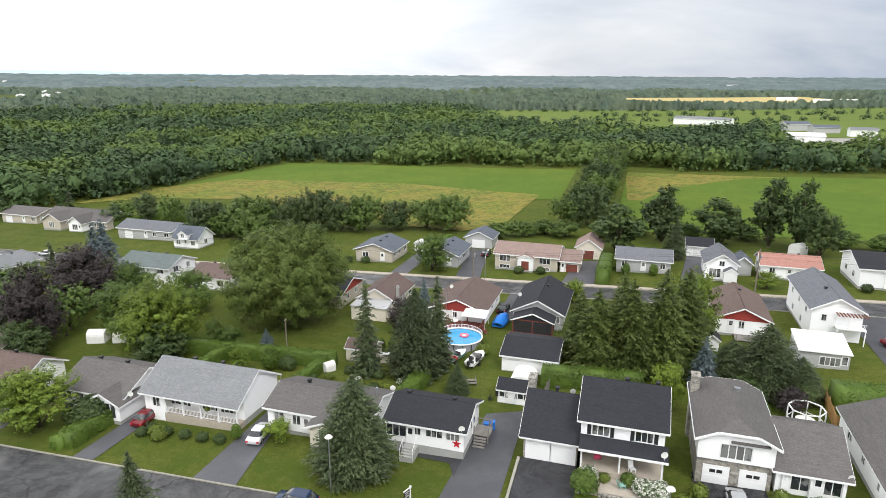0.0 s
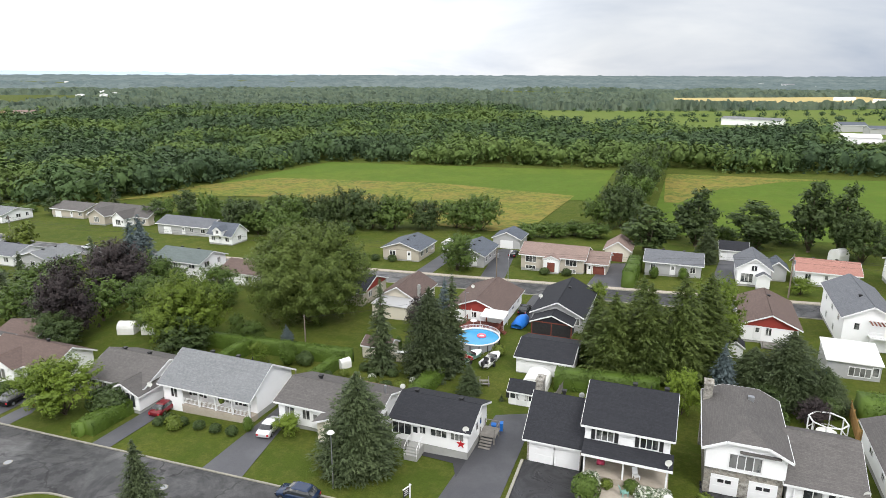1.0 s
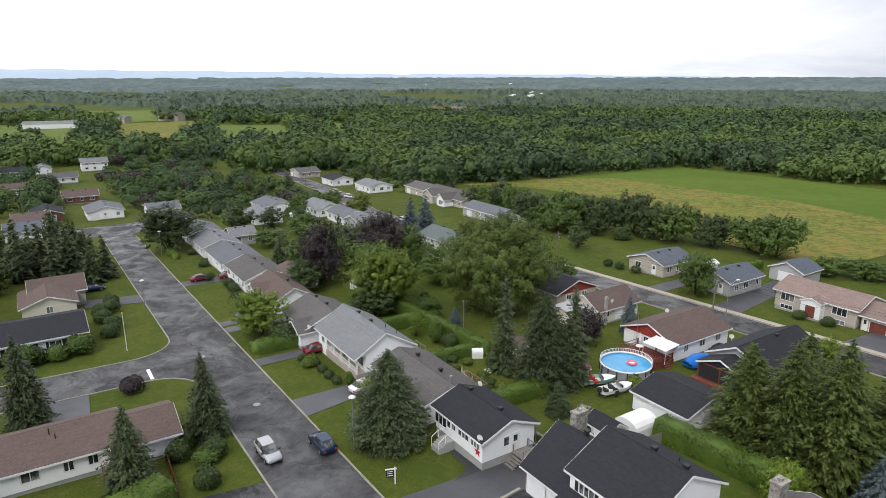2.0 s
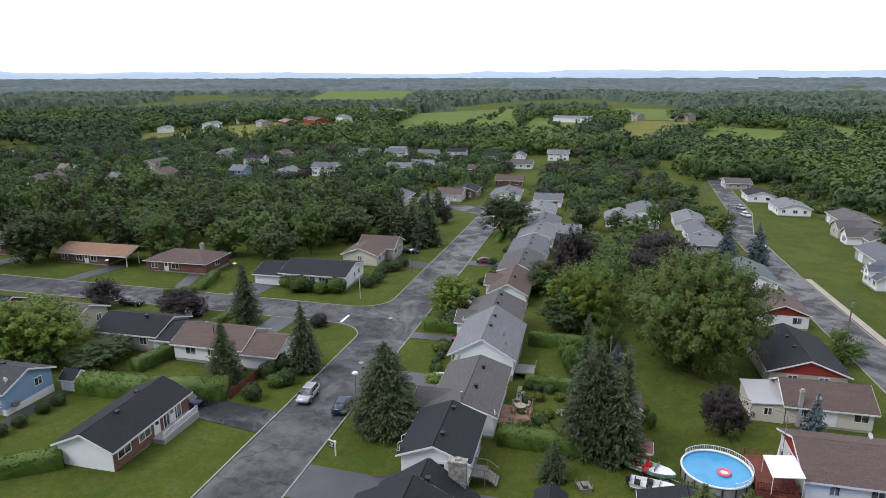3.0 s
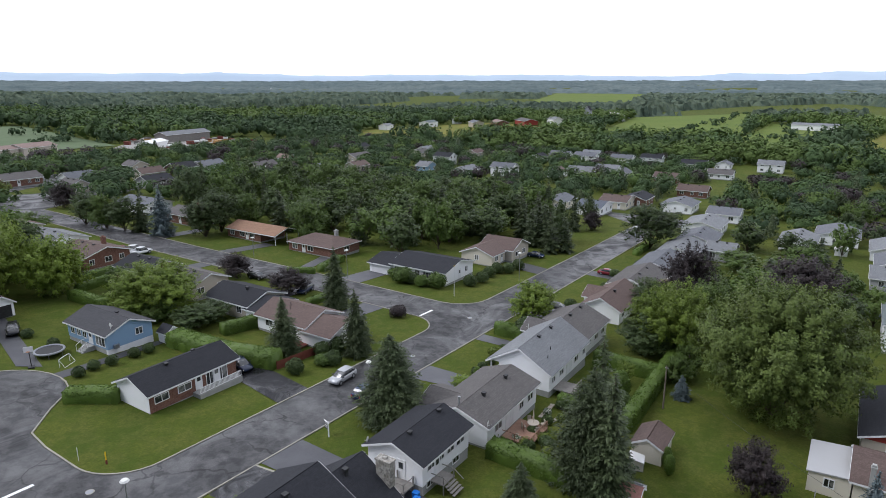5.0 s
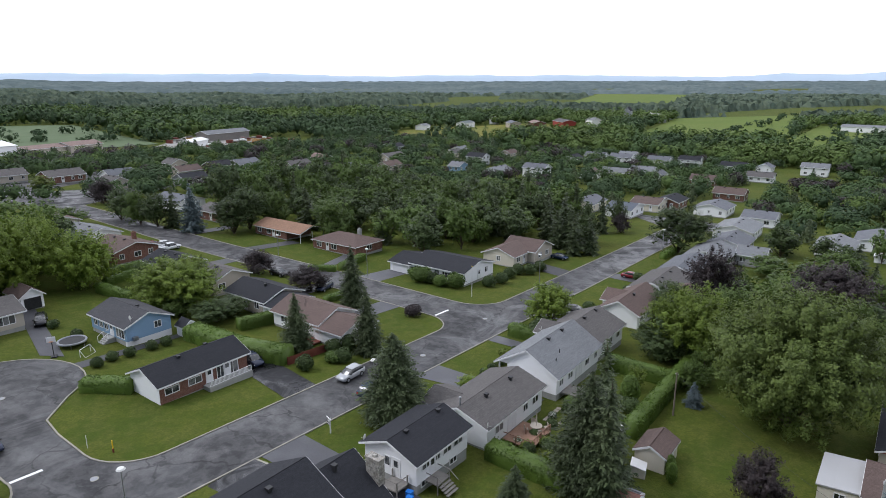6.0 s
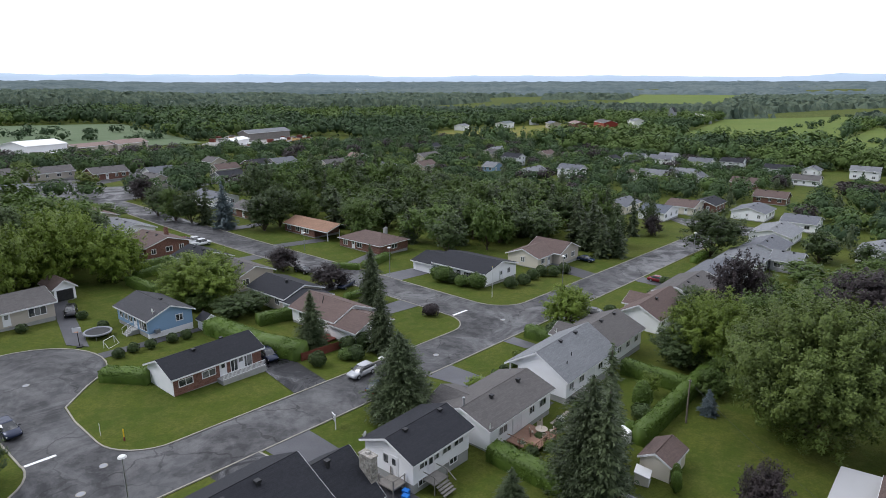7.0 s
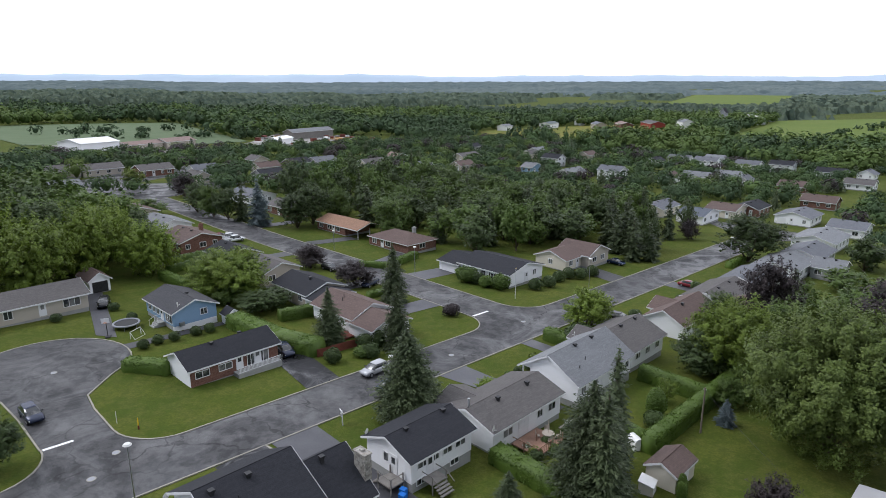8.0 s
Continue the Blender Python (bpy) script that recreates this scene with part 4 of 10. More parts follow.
def woods(name, spots, leaf_count, mat, seed, label, grain=0.095, conic=0.08, skirt=lambda x, y: 0.06):
    """Many trees that nobody counts, as one mesh: spots of (x, y, height, width)."""
    rng = np.random.default_rng(seed)
    v0, f0 = ICO1
    vs, fs, c_all, n_all, s_all = [], [], [], [], []
    lobes = 7
    for k, (x, y, h, w) in enumerate(spots):
        base = np.array((x, y, ground_z(x, y)))
        if rng.random() < conic:
            w, h = w * 0.72, h * 1.12
            u = rng.random(leaf_count) ** 1.5
            a = rng.random(leaf_count) * 2 * math.pi
            r = w * 0.5 * (1 - u) ** 0.8 * rng.uniform(0.72, 1.12, leaf_count)
            c = np.stack([np.cos(a) * r, np.sin(a) * r, h * (0.12 + 0.88 * u)], 1)
            n = np.stack([np.cos(a) * 0.6, np.sin(a) * 0.6, np.full(leaf_count, 0.6)], 1) + rng.normal(size=(leaf_count, 3)) * 0.3
            core = v0 * np.array([w * 0.22, w * 0.22, h * 0.4]) + (0, 0, h * 0.4)
            sz = w * grain * 1.1 * rng.uniform(0.6, 1.3, leaf_count)
        else:
            dd = unit(rng, leaf_count)
            dd[:, 2] = np.abs(dd[:, 2]) * np.where(rng.random(leaf_count) < 0.85, 1, -0.5)
            knob = unit(rng, lobes)
            knob[:, 2] = np.abs(knob[:, 2])
            bulge = 0.72 + 0.4 * np.max(np.clip(dd @ knob.T, 0, 1) ** 5, axis=1)
            c = dd * np.array([w * 0.5, w * 0.5, h * 0.46]) * (bulge * rng.uniform(0.86, 1.08, leaf_count))[:, None]
            c[:, 2] += h * 0.52
            low = rng.random(leaf_count) < skirt(x, y)
            ang = rng.random(low.sum()) * 2 * math.pi
            c[low] = np.stack([np.cos(ang) * w * 0.42, np.sin(ang) * w * 0.42, h * rng.uniform(0.03, 0.55, low.sum())], 1)
            n = dd + rng.normal(size=(leaf_count, 3)) * 0.13 + (0, 0, 0.3)
            core = v0 * np.array([w * 0.2, w * 0.2, h * 0.3]) * (1 + rng.uniform(-0.3, 0.3, (len(v0), 1))) + (0, 0, h * 0.44)
            sz = w * grain * rng.uniform(0.55, 1.45, leaf_count)
        vs.append(core + base)
        fs.append(f0 + k * len(v0))
        c_all.append(c + base)
        n_all.append(n)
        s_all.append(sz)
    c, n = np.concatenate(c_all), np.concatenate(n_all)
    n /= np.linalg.norm(n, axis=1, keepdims=True)
    me = quads_mesh(name, c, n, np.concatenate(s_all), mat, rng, (np.concatenate(vs), np.concatenate(fs)), jitter=0.1)
    return tagged(new(name, me), label, "woods", kind="stuff")


# ---- houses ----
def gable_wall(x0, x1, y0, y1, z0, eave, rise, axis):
    """A wall body with gable ends; the ridge runs along that axis."""
    s = Shape()
    if axis == "x":
        m = (y0 + y1) / 2
        s.add([(x0, y0, z0), (x0, y1, z0), (x0, y1, eave), (x0, m, eave + rise), (x0, y0, eave), (x1, y0, z0), (x1, y1, z0), (x1, y1, eave), (x1, m, eave + rise), (x1, y0, eave)],
              [(0, 4, 3, 2, 1), (5, 6, 7, 8, 9), (0, 5, 9, 4), (1, 2, 7, 6), (4, 9, 8, 3), (2, 3, 8, 7), (0, 1, 6, 5)])
    else:
        m = (x0 + x1) / 2
        s.add([(x0, y0, z0), (x1, y0, z0), (x1, y0, eave), (m, y0, eave + rise), (x0, y0, eave), (x0, y1, z0), (x1, y1, z0), (x1, y1, eave), (m, y1, eave + rise), (x0, y1, eave)],
              [(0, 1, 2, 3, 4), (9, 8, 7, 6, 5), (0, 4, 9, 5), (1, 6, 7, 2), (4, 3, 8, 9), (2, 7, 8, 3), (0, 5, 6, 1)])
    return s


def slope(s, a, b, c, d, t=0.14):
    """A roof plane of thickness t: a, b along the eave, c, d along the ridge."""
    n = (Vector(b) - Vector(a)).cross(Vector(d) - Vector(a)).normalized() * t
    if n.z < 0:
        n = -n
    lo = [Vector(p) for p in (a, b, c, d)]
    hi = [p + n for p in lo]
    s.add([tuple(p) for p in lo + hi], [(3, 2, 1, 0), (4, 5, 6, 7), (0, 1, 5, 4), (1, 2, 6, 5), (2, 3, 7, 6), (3, 0, 4, 7)])


def roof_parts(ob, x0, x1, y0, y1, eave, rise, axis, kind, mat, over=0.45, trim="white"):
    """The roof over a body, as seen from its walls' edges: overhang, fascia boards and rake boards."""
    run = ((y1 - y0) if axis == "x" else (x1 - x0)) / 2
    k = rise / run
    X0, X1, Y0, Y1 = x0 - over, x1 + over, y0 - over, y1 + over
    ze, zr = eave - k * over + 0.05, eave + rise + 0.05
    s, f = Shape(), Shape()
    if kind == "hip":
        if axis == "x":
            m, i = (Y0 + Y1) / 2, (Y1 - Y0) / 2 * 0.95
            A, B = (X0 + i, m, zr), (X1 - i, m, zr)
            lo = [(X0, Y0, ze), (X1, Y0, ze), (X1, Y1, ze), (X0, Y1, ze)]
            fs = [(0, 1, 5, 4), (2, 3, 4, 5), (1, 2, 5), (3, 0, 4), (3, 2, 1, 0)]
        else:
            m, i = (X0 + X1) / 2, (X1 - X0) / 2 * 0.95
            A, B = (m, Y0 + i, zr), (m, Y1 - i, zr)
            lo = [(X0, Y0, ze), (X1, Y0, ze), (X1, Y1, ze), (X0, Y1, ze)]
            fs = [(0, 1, 4), (1, 2, 5, 4), (2, 3, 5), (3, 0, 4, 5), (3, 2, 1, 0)]
        s.add(lo + [A, B], fs)
        f.box(X0 - 0.03, X1 + 0.03, Y0 - 0.03, Y0 + 0.02, ze - 0.16, ze - 0.01).box(X0 - 0.03, X1 + 0.03, Y1 - 0.02, Y1 + 0.03, ze - 0.16, ze - 0.01)
        f.box(X0 - 0.03, X0 + 0.02, Y0 + 0.02, Y1 - 0.02, ze - 0.16, ze - 0.01).box(X1 - 0.02, X1 + 0.03, Y0 + 0.02, Y1 - 0.02, ze - 0.16, ze - 0.01)
    elif axis == "x":
        m = (Y0 + Y1) / 2
        slope(s, (X0, Y0, ze), (X1, Y0, ze), (X1, m, zr), (X0, m, zr))
        slope(s, (X1, Y1, ze), (X0, Y1, ze), (X0, m, zr), (X1, m, zr))
        f.box(X0, X1, Y0 - 0.06, Y0 - 0.005, ze - 0.12, ze + 0.12).box(X0, X1, Y1 + 0.005, Y1 + 0.06, ze - 0.12, ze + 0.12)
        for X in (X0 - 0.025, X1 + 0.025):
            for Y in (Y0, Y1):
                f.beam((X, Y, ze), (X, m, zr), 0.04, 0.22)
    else:
        m = (X0 + X1) / 2
        slope(s, (X0, Y1, ze), (X0, Y0, ze), (m, Y0, zr), (m, Y1, zr))
        slope(s, (X1, Y0, ze), (X1, Y1, ze), (m, Y1, zr), (m, Y0, zr))
        f.box(X0 - 0.06, X0 - 0.005, Y0, Y1, ze - 0.12, ze + 0.12).box(X1 + 0.005, X1 + 0.06, Y0, Y1, ze - 0.12, ze + 0.12)
        for Y in (Y0 - 0.025, Y1 + 0.025):
            for X in (X0, X1):
                f.beam((X, Y, ze), (m, Y, zr), 0.04, 0.22)
    part("roof", s, mat, ob)
    for i in range(len(f.v) // 8):
        one = Shape()
        one.v = f.v[8 * i:8 * i + 8]
        one.f = [[k - 8 * i for k in fc] for fc in f.f[6 * i:6 * i + 6]]
        part("fascia" if i < 2 or kind == "hip" else "rake_board", one, trim, ob)


def clipped_roof(ob, x0, x1, y0, y1, eave, rise, mat, over=0.45, q=0.46):
    """A roof whose gables, at both ends of a ridge along y, are cut off by small hips."""
    k = rise / ((x1 - x0) / 2)
    X0, X1, Y0, Y1, m = x0 - over, x1 + over, y0 - over, y1 + over, (x0 + x1) / 2
    ze, zr = eave - k * over + 0.05, eave + rise + 0.05
    hw = (X1 - X0) / 2 * q
    zc = zr - (zr - ze) * q
    top = [(X0, Y0, ze), (m - hw, Y0, zc), (m + hw, Y0, zc), (X1, Y0, ze), (X1, Y1, ze), (m + hw, Y1, zc), (m - hw, Y1, zc), (X0, Y1, ze), (m, Y0 + hw * 1.1, zr), (m, Y1 - hw * 1.1, zr)]
    fs = [(0, 1, 8, 9, 6, 7)[::-1], (3, 4, 5, 9, 8, 2)[::-1][::-1], (1, 2, 8), (5, 6, 9)]
    s = Shape().add([(x, y, z + 0.14) for x, y, z in top] + top[:8], fs + [((i + 1) % 8, i, 10 + i, 10 + (i + 1) % 8) for i in range(8)] + [tuple(range(10, 18))])
    part("roof", s, mat, ob)
    for Y in (Y0 - 0.03, Y1 + 0.03):
        for a, b in (((X0, Y, ze), (m - hw, Y, zc)), ((m - hw, Y, zc), (m + hw, Y, zc)), ((m + hw, Y, zc), (X1, Y, ze))):
            part("rake_board", Shape().beam(a, b, 0.05, 0.26), "white", ob)
    for X in (X0 - 0.03, X1 + 0.03):
        part("fascia", Shape().box(X - 0.03, X + 0.03, Y0, Y1, ze - 0.12, ze + 0.12), "white", ob)


def lattice(xs, zs, y0, y1):
    """A window frame in one piece: bars round openings at every second cell."""
    nx, nz = len(xs), len(zs)
    s = Shape()
    s.v = [(x, y, z) for y in (y0, y1) for z in zs for x in xs]

    def solid(i, j):
        return 0 <= i < nx - 1 and 0 <= j < nz - 1 and not (i % 2 and j % 2)

    def at(i, j, k):
        return k * nx * nz + j * nx + i

    for i in range(nx - 1):
        for j in range(nz - 1):
            if not solid(i, j):
                continue
            s.f += [(at(i, j, 0), at(i + 1, j, 0), at(i + 1, j + 1, 0), at(i, j + 1, 0)), (at(i, j + 1, 1), at(i + 1, j + 1, 1), at(i + 1, j, 1), at(i, j, 1))]
            for (a, b), (c, d), near in (((i, j), (i + 1, j), (i, j - 1)), ((i + 1, j), (i + 1, j + 1), (i + 1, j)), ((i + 1, j + 1), (i, j + 1), (i, j + 1)), ((i, j + 1), (i, j), (i - 1, j))):
                if not solid(*near):
                    s.f.append((at(a, b, 0), at(a, b, 1), at(c, d, 1), at(c, d, 0)))
    return s


def window(ob, side, pos, z, w, h, rect, panes=2, shutters="", frame="white"):
    """A framed window on a wall: its side (n, s, e, w), its place along it and its sill's height."""
    x0, x1, y0, y1 = rect
    mx = {"s": (pos, y0, 0), "n": (pos, y1, 180), "e": (x1, pos, 90), "w": (x0, pos, -90)}[side]
    xs = [-w / 2 - 0.09, -w / 2]
    for i in range(1, panes):
        u = -w / 2 + w * i / panes
        xs += [u - 0.04, u + 0.04]
    f = lattice(xs + [w / 2, w / 2 + 0.09], [-0.1, 0, h, h + 0.1], -0.06, 0.02)
    fr = part("window", f, frame, ob)
    fr.matrix_basis = pose(mx[0] * SC, mx[1] * SC, z * SC, 0, 0, mx[2])
    for i in range(panes):
        u = -w / 2 + w * i / panes
        part("pane", Shape().box(u + 0.03, u + w / panes - 0.03, -0.025, 0.015, 0.0, h), "glass", fr)
    if shutters:
        for a in (-w / 2 - 0.5, w / 2 + 0.12):
            part("shutter", Shape().box(a, a + 0.38, -0.05, 0.02, -0.08, h + 0.08), shutters, fr)


def door(ob, side, pos, z, rect, w=0.95, h=2.1, mat="white", lit=True, name="door"):
    x0, x1, y0, y1 = rect
    mx = {"s": (pos, y0, 0), "n": (pos, y1, 180), "e": (x1, pos, 90), "w": (x0, pos, -90)}[side]
    d = Shape().box(-w / 2, w / 2, -0.05, 0.02, 0, h)
    n = max(1, round(w / 0.9))
    panels = []
    for i in range(n):
        a = -w / 2 + w * i / n
        for b in (0.12, 0.55):
            panels.append(Shape().box(a + 0.1, a + w / n - 0.1, -0.07, -0.052, h * b, h * (b + 0.33)))
    if w < 2:
        for q in panels:
            d.add(q.v, q.f)
    dr = part(name, d, mat, ob)
    dr.matrix_basis = pose(mx[0] * SC, mx[1] * SC, z * SC, 0, 0, mx[2])
    if w >= 2:
        for q in panels:
            part("door_panel", q, mat, dr)
    part("door_frame", Shape().box(-w / 2 - 0.1, -w / 2, -0.06, 0.02, 0, h + 0.1).box(w / 2, w / 2 + 0.1, -0.06, 0.02, 0, h + 0.1).box(-w / 2, w / 2, -0.06, 0.02, h, h + 0.1), "white", dr)
    if lit and w < 1.5:
        part("door_light", Shape().box(-w * 0.28, w * 0.28, -0.085, -0.06, h * 0.56, h * 0.9), "glass", dr)
    return dr


def timber_work(name, shape, mat, ob, label):
    """A landing or deck: its platform, with each post, rail and step a piece of its own."""
    main = None
    for i in range(len(shape.v) // 8):
        one = Shape()
        one.v = shape.v[8 * i:8 * i + 8]
        one.f = [[k - 8 * i for k in fc] for fc in shape.f[6 * i:6 * i + 6]]
        if main is None:
            main = part(name, one, mat, ob, label)
        else:
            part("timber", one, mat, main)


def vents(ob, *spots):
    for x, y, z in spots:
        part("roof_vent", Shape().box(x - 0.17, x + 0.17, y - 0.17, y + 0.17, z - 0.35, z + 0.28).box(x - 0.25, x + 0.25, y - 0.25, y + 0.25, z + 0.28, z + 0.46), "black", ob)


def flue(ob, x, y, z, h=1.0):
    part("flue_pipe", Shape().cyl((x, y, z - 0.4), (x, y, z + h), 0.12, None, 10).cyl((x, y, z + h), (x, y, z + h + 0.18), 0.17, None, 10), "steel", ob)


def chimney(ob, x, y, z0, z1, w=0.9, d=0.7, mat="stone"):
    part("chimney", Shape().box(x - w / 2, x + w / 2, y - d / 2, y + d / 2, z0, z1).box(x - w / 2 - 0.07, x + w / 2 + 0.07, y - d / 2 - 0.07, y + d / 2 + 0.07, z1, z1 + 0.15).box(x - 0.2, x + 0.2, y - 0.2, y + 0.2, z1 + 0.15, z1 + 0.4), mat, ob)


def dish(ob, x, y, z, yaw=200):
    s = Shape()
    s.cyl((0, 0, 0), (0, 0, 0.55), 0.03, None, 6)
    n, rings = 14, 4
    base = len(s.v)
    for r in range(rings + 1):
        for i in range(n):
            a, q = 2 * math.pi * i / n, 0.36 * r / rings
            s.v.append((math.cos(a) * q, 0.08 + 0.4 * q * q - 0.12, 0.62 + math.sin(a) * q))
    for r in range(rings):
        for i in range(n):
            j = (i + 1) % n
            s.f.append((base + r * n + i, base + r * n + j, base + (r + 1) * n + j, base + (r + 1) * n + i))
    s.beam((0, 0.05, 0.35), (0, 0.4, 0.5), 0.03)
    p = part("satellite_dish", s, "lamp_glass", ob)
    p.matrix_basis = pose(x * SC, y * SC, z * SC, 0, 0, yaw)


def steps(ob, side, pos, rect, z, w=1.6, n=3, mat="concrete"):
    x0, x1, y0, y1 = rect
    mx = {"s": (pos, y0, 0), "n": (pos, y1, 180), "e": (x1, pos, 90), "w": (x0, pos, -90)}[side]
    s = Shape().box(-w / 2, w / 2, -1.1, -0.01, z - 1.6, z)
    for i in range(n):
        s.box(-w / 2, w / 2, -1.1 - 0.3 * (i + 1), -1.1 - 0.3 * i, z - 1.8, z - 0.18 * (i + 1))
    p = part("steps", s, mat, ob)
    p.matrix_basis = pose(mx[0] * SC, mx[1] * SC, 0, 0, 0, mx[2])
    for a in (-w / 2 + 0.05, w / 2 - 0.05):
        r = Shape()
        r.beam((a, -0.1, z + 0.9), (a, -1.1, z + 0.9), 0.05).beam((a, -1.1, z + 0.9), (a, -1.1 - 0.3 * n, z + 0.9 - 0.18 * n), 0.05)
        r.beam((a, -1.1, z), (a, -1.1, z + 0.9), 0.05).beam((a, -1.1 - 0.3 * n, z - 0.18 * n - 0.3), (a, -1.1 - 0.3 * n, z + 0.9 - 0.18 * n), 0.05)
        part("railing", r, "white", p)


class House:
    """A house of one or more gabled or hipped bodies, placed by its roof's outline in the plan."""

    def __init__(self, x0, x1, y0, y1, label, category="house", name="house", over=0.45, group="", z=None):
        self.cx, self.cy, self.over = (x0 + x1) / 2, (y0 + y1) / 2, over
        self.z = ground_z(self.cx, self.cy) if z is None else z
        self.ob = root(name, self.cx, self.cy, self.z, 0, label, category, group)

    def rect(self, x0, x1, y0, y1, over=None):
        o = self.over if over is None else over
        return (x0 - self.cx + o, x1 - self.cx - o, y0 - self.cy + o, y1 - self.cy - o)

    def body(self, x0, x1, y0, y1, eave, rise, axis, wall, roof, kind="gable", base=0.45, trim="white", over=None, gable=""):
        r = self.rect(x0, x1, y0, y1, over)
        a0, a1, b0, b1 = r
        if base < 2:
            part("foundation", Shape().box(a0 + 0.06, a1 - 0.06, b0 + 0.06, b1 - 0.06, -1.6, base), "concrete", self.ob)
        if kind == "hip":
            part("wall", Shape().box(a0, a1, b0, b1, base, eave), wall, self.ob)
        elif gable:
            part("wall", Shape().box(a0, a1, b0, b1, base, eave), wall, self.ob)
            g = gable_wall(a0 + 0.01, a1 - 0.01, b0 - 0.05, b1 + 0.05, eave - 0.25, eave, rise, axis) if axis == "y" else gable_wall(a0 - 0.05, a1 + 0.05, b0 + 0.01, b1 - 0.01, eave - 0.25, eave, rise, axis)
            part("gable", g, gable, self.ob)
        else:
            part("wall", gable_wall(a0, a1, b0, b1, base, eave, rise, axis), wall, self.ob)
        roof_parts(self.ob, a0, a1, b0, b1, eave, rise, axis, kind, roof, self.over if over is None else over, trim)
        return r

    def windows(self, r, side, spots, z=1.5, h=1.1, panes=2, shutters=""):
        """spots: pairs of (share of the wall's length, width)."""
        for u, w in spots:
            p = r[0] + (r[1] - r[0]) * u if side in "ns" else r[2] + (r[3] - r[2]) * u
            window(self.ob, side, p, z, w, h, r, panes if w > 1.3 else 1 if w < 0.8 else 2, shutters)

    def door(self, r, side, u, z=0.5, **kw):
        p = r[0] + (r[1] - r[0]) * u if side in "ns" else r[2] + (r[3] - r[2]) * u
        return door(self.ob, side, p, z, r, **kw)


def plain_house(x0, x1, y0, y1, axis, wall, roof, label, front="s", eave=3.1, rise=1.6, kind="gable", gable="", garage="", storeys=1, chim=False, sides="nesw"):
    """A house farther off: one body with windows on all sides, a front door, vents."""
    H = House(x0, x1, y0, y1, label, group="houses of the neighbourhood")
    r = H.body(x0, x1, y0, y1, eave, rise, axis, wall, roof, kind, gable=gable)
    ln = {"s": r[1] - r[0], "n": r[1] - r[0], "e": r[3] - r[2], "w": r[3] - r[2]}
    for side in sides:
        n = max(2, int(ln[side] / 3.4))
        for level in range(storeys):
            spots = [((i + 0.5) / n + 0.02 * ((i * 7 + int(abs(x0))) % 3 - 1), 1.0 + 0.5 * ((i + int(abs(y0))) % 2)) for i in range(n)]
            if side == front and level == 0:
                H.door(r, side, spots[n // 2][0])
                spots.pop(n // 2)
            if side == garage and level == 0:
                H.door(r, side, 0.2, z=0.1, w=2.6, h=2.1, lit=False, name="garage_door")
                spots = [q for q in spots if q[0] > 0.42]
            H.windows(r, side, spots, z=1.35 + 2.7 * level)
    zr = eave + rise
    if axis == "x":
        vents(H.ob, (r[0] * 0.4, 0.6, zr - 0.2), (r[1] * 0.35, 0.6, zr - 0.2))
    else:
        vents(H.ob, (0.6, r[2] * 0.4, zr - 0.2), (0.6, r[3] * 0.35, zr - 0.2))
    if chim:
        chimney(H.ob, r[0] * 0.5, 0.4, eave - 0.5, zr + 0.9, mat="brick")
    return H


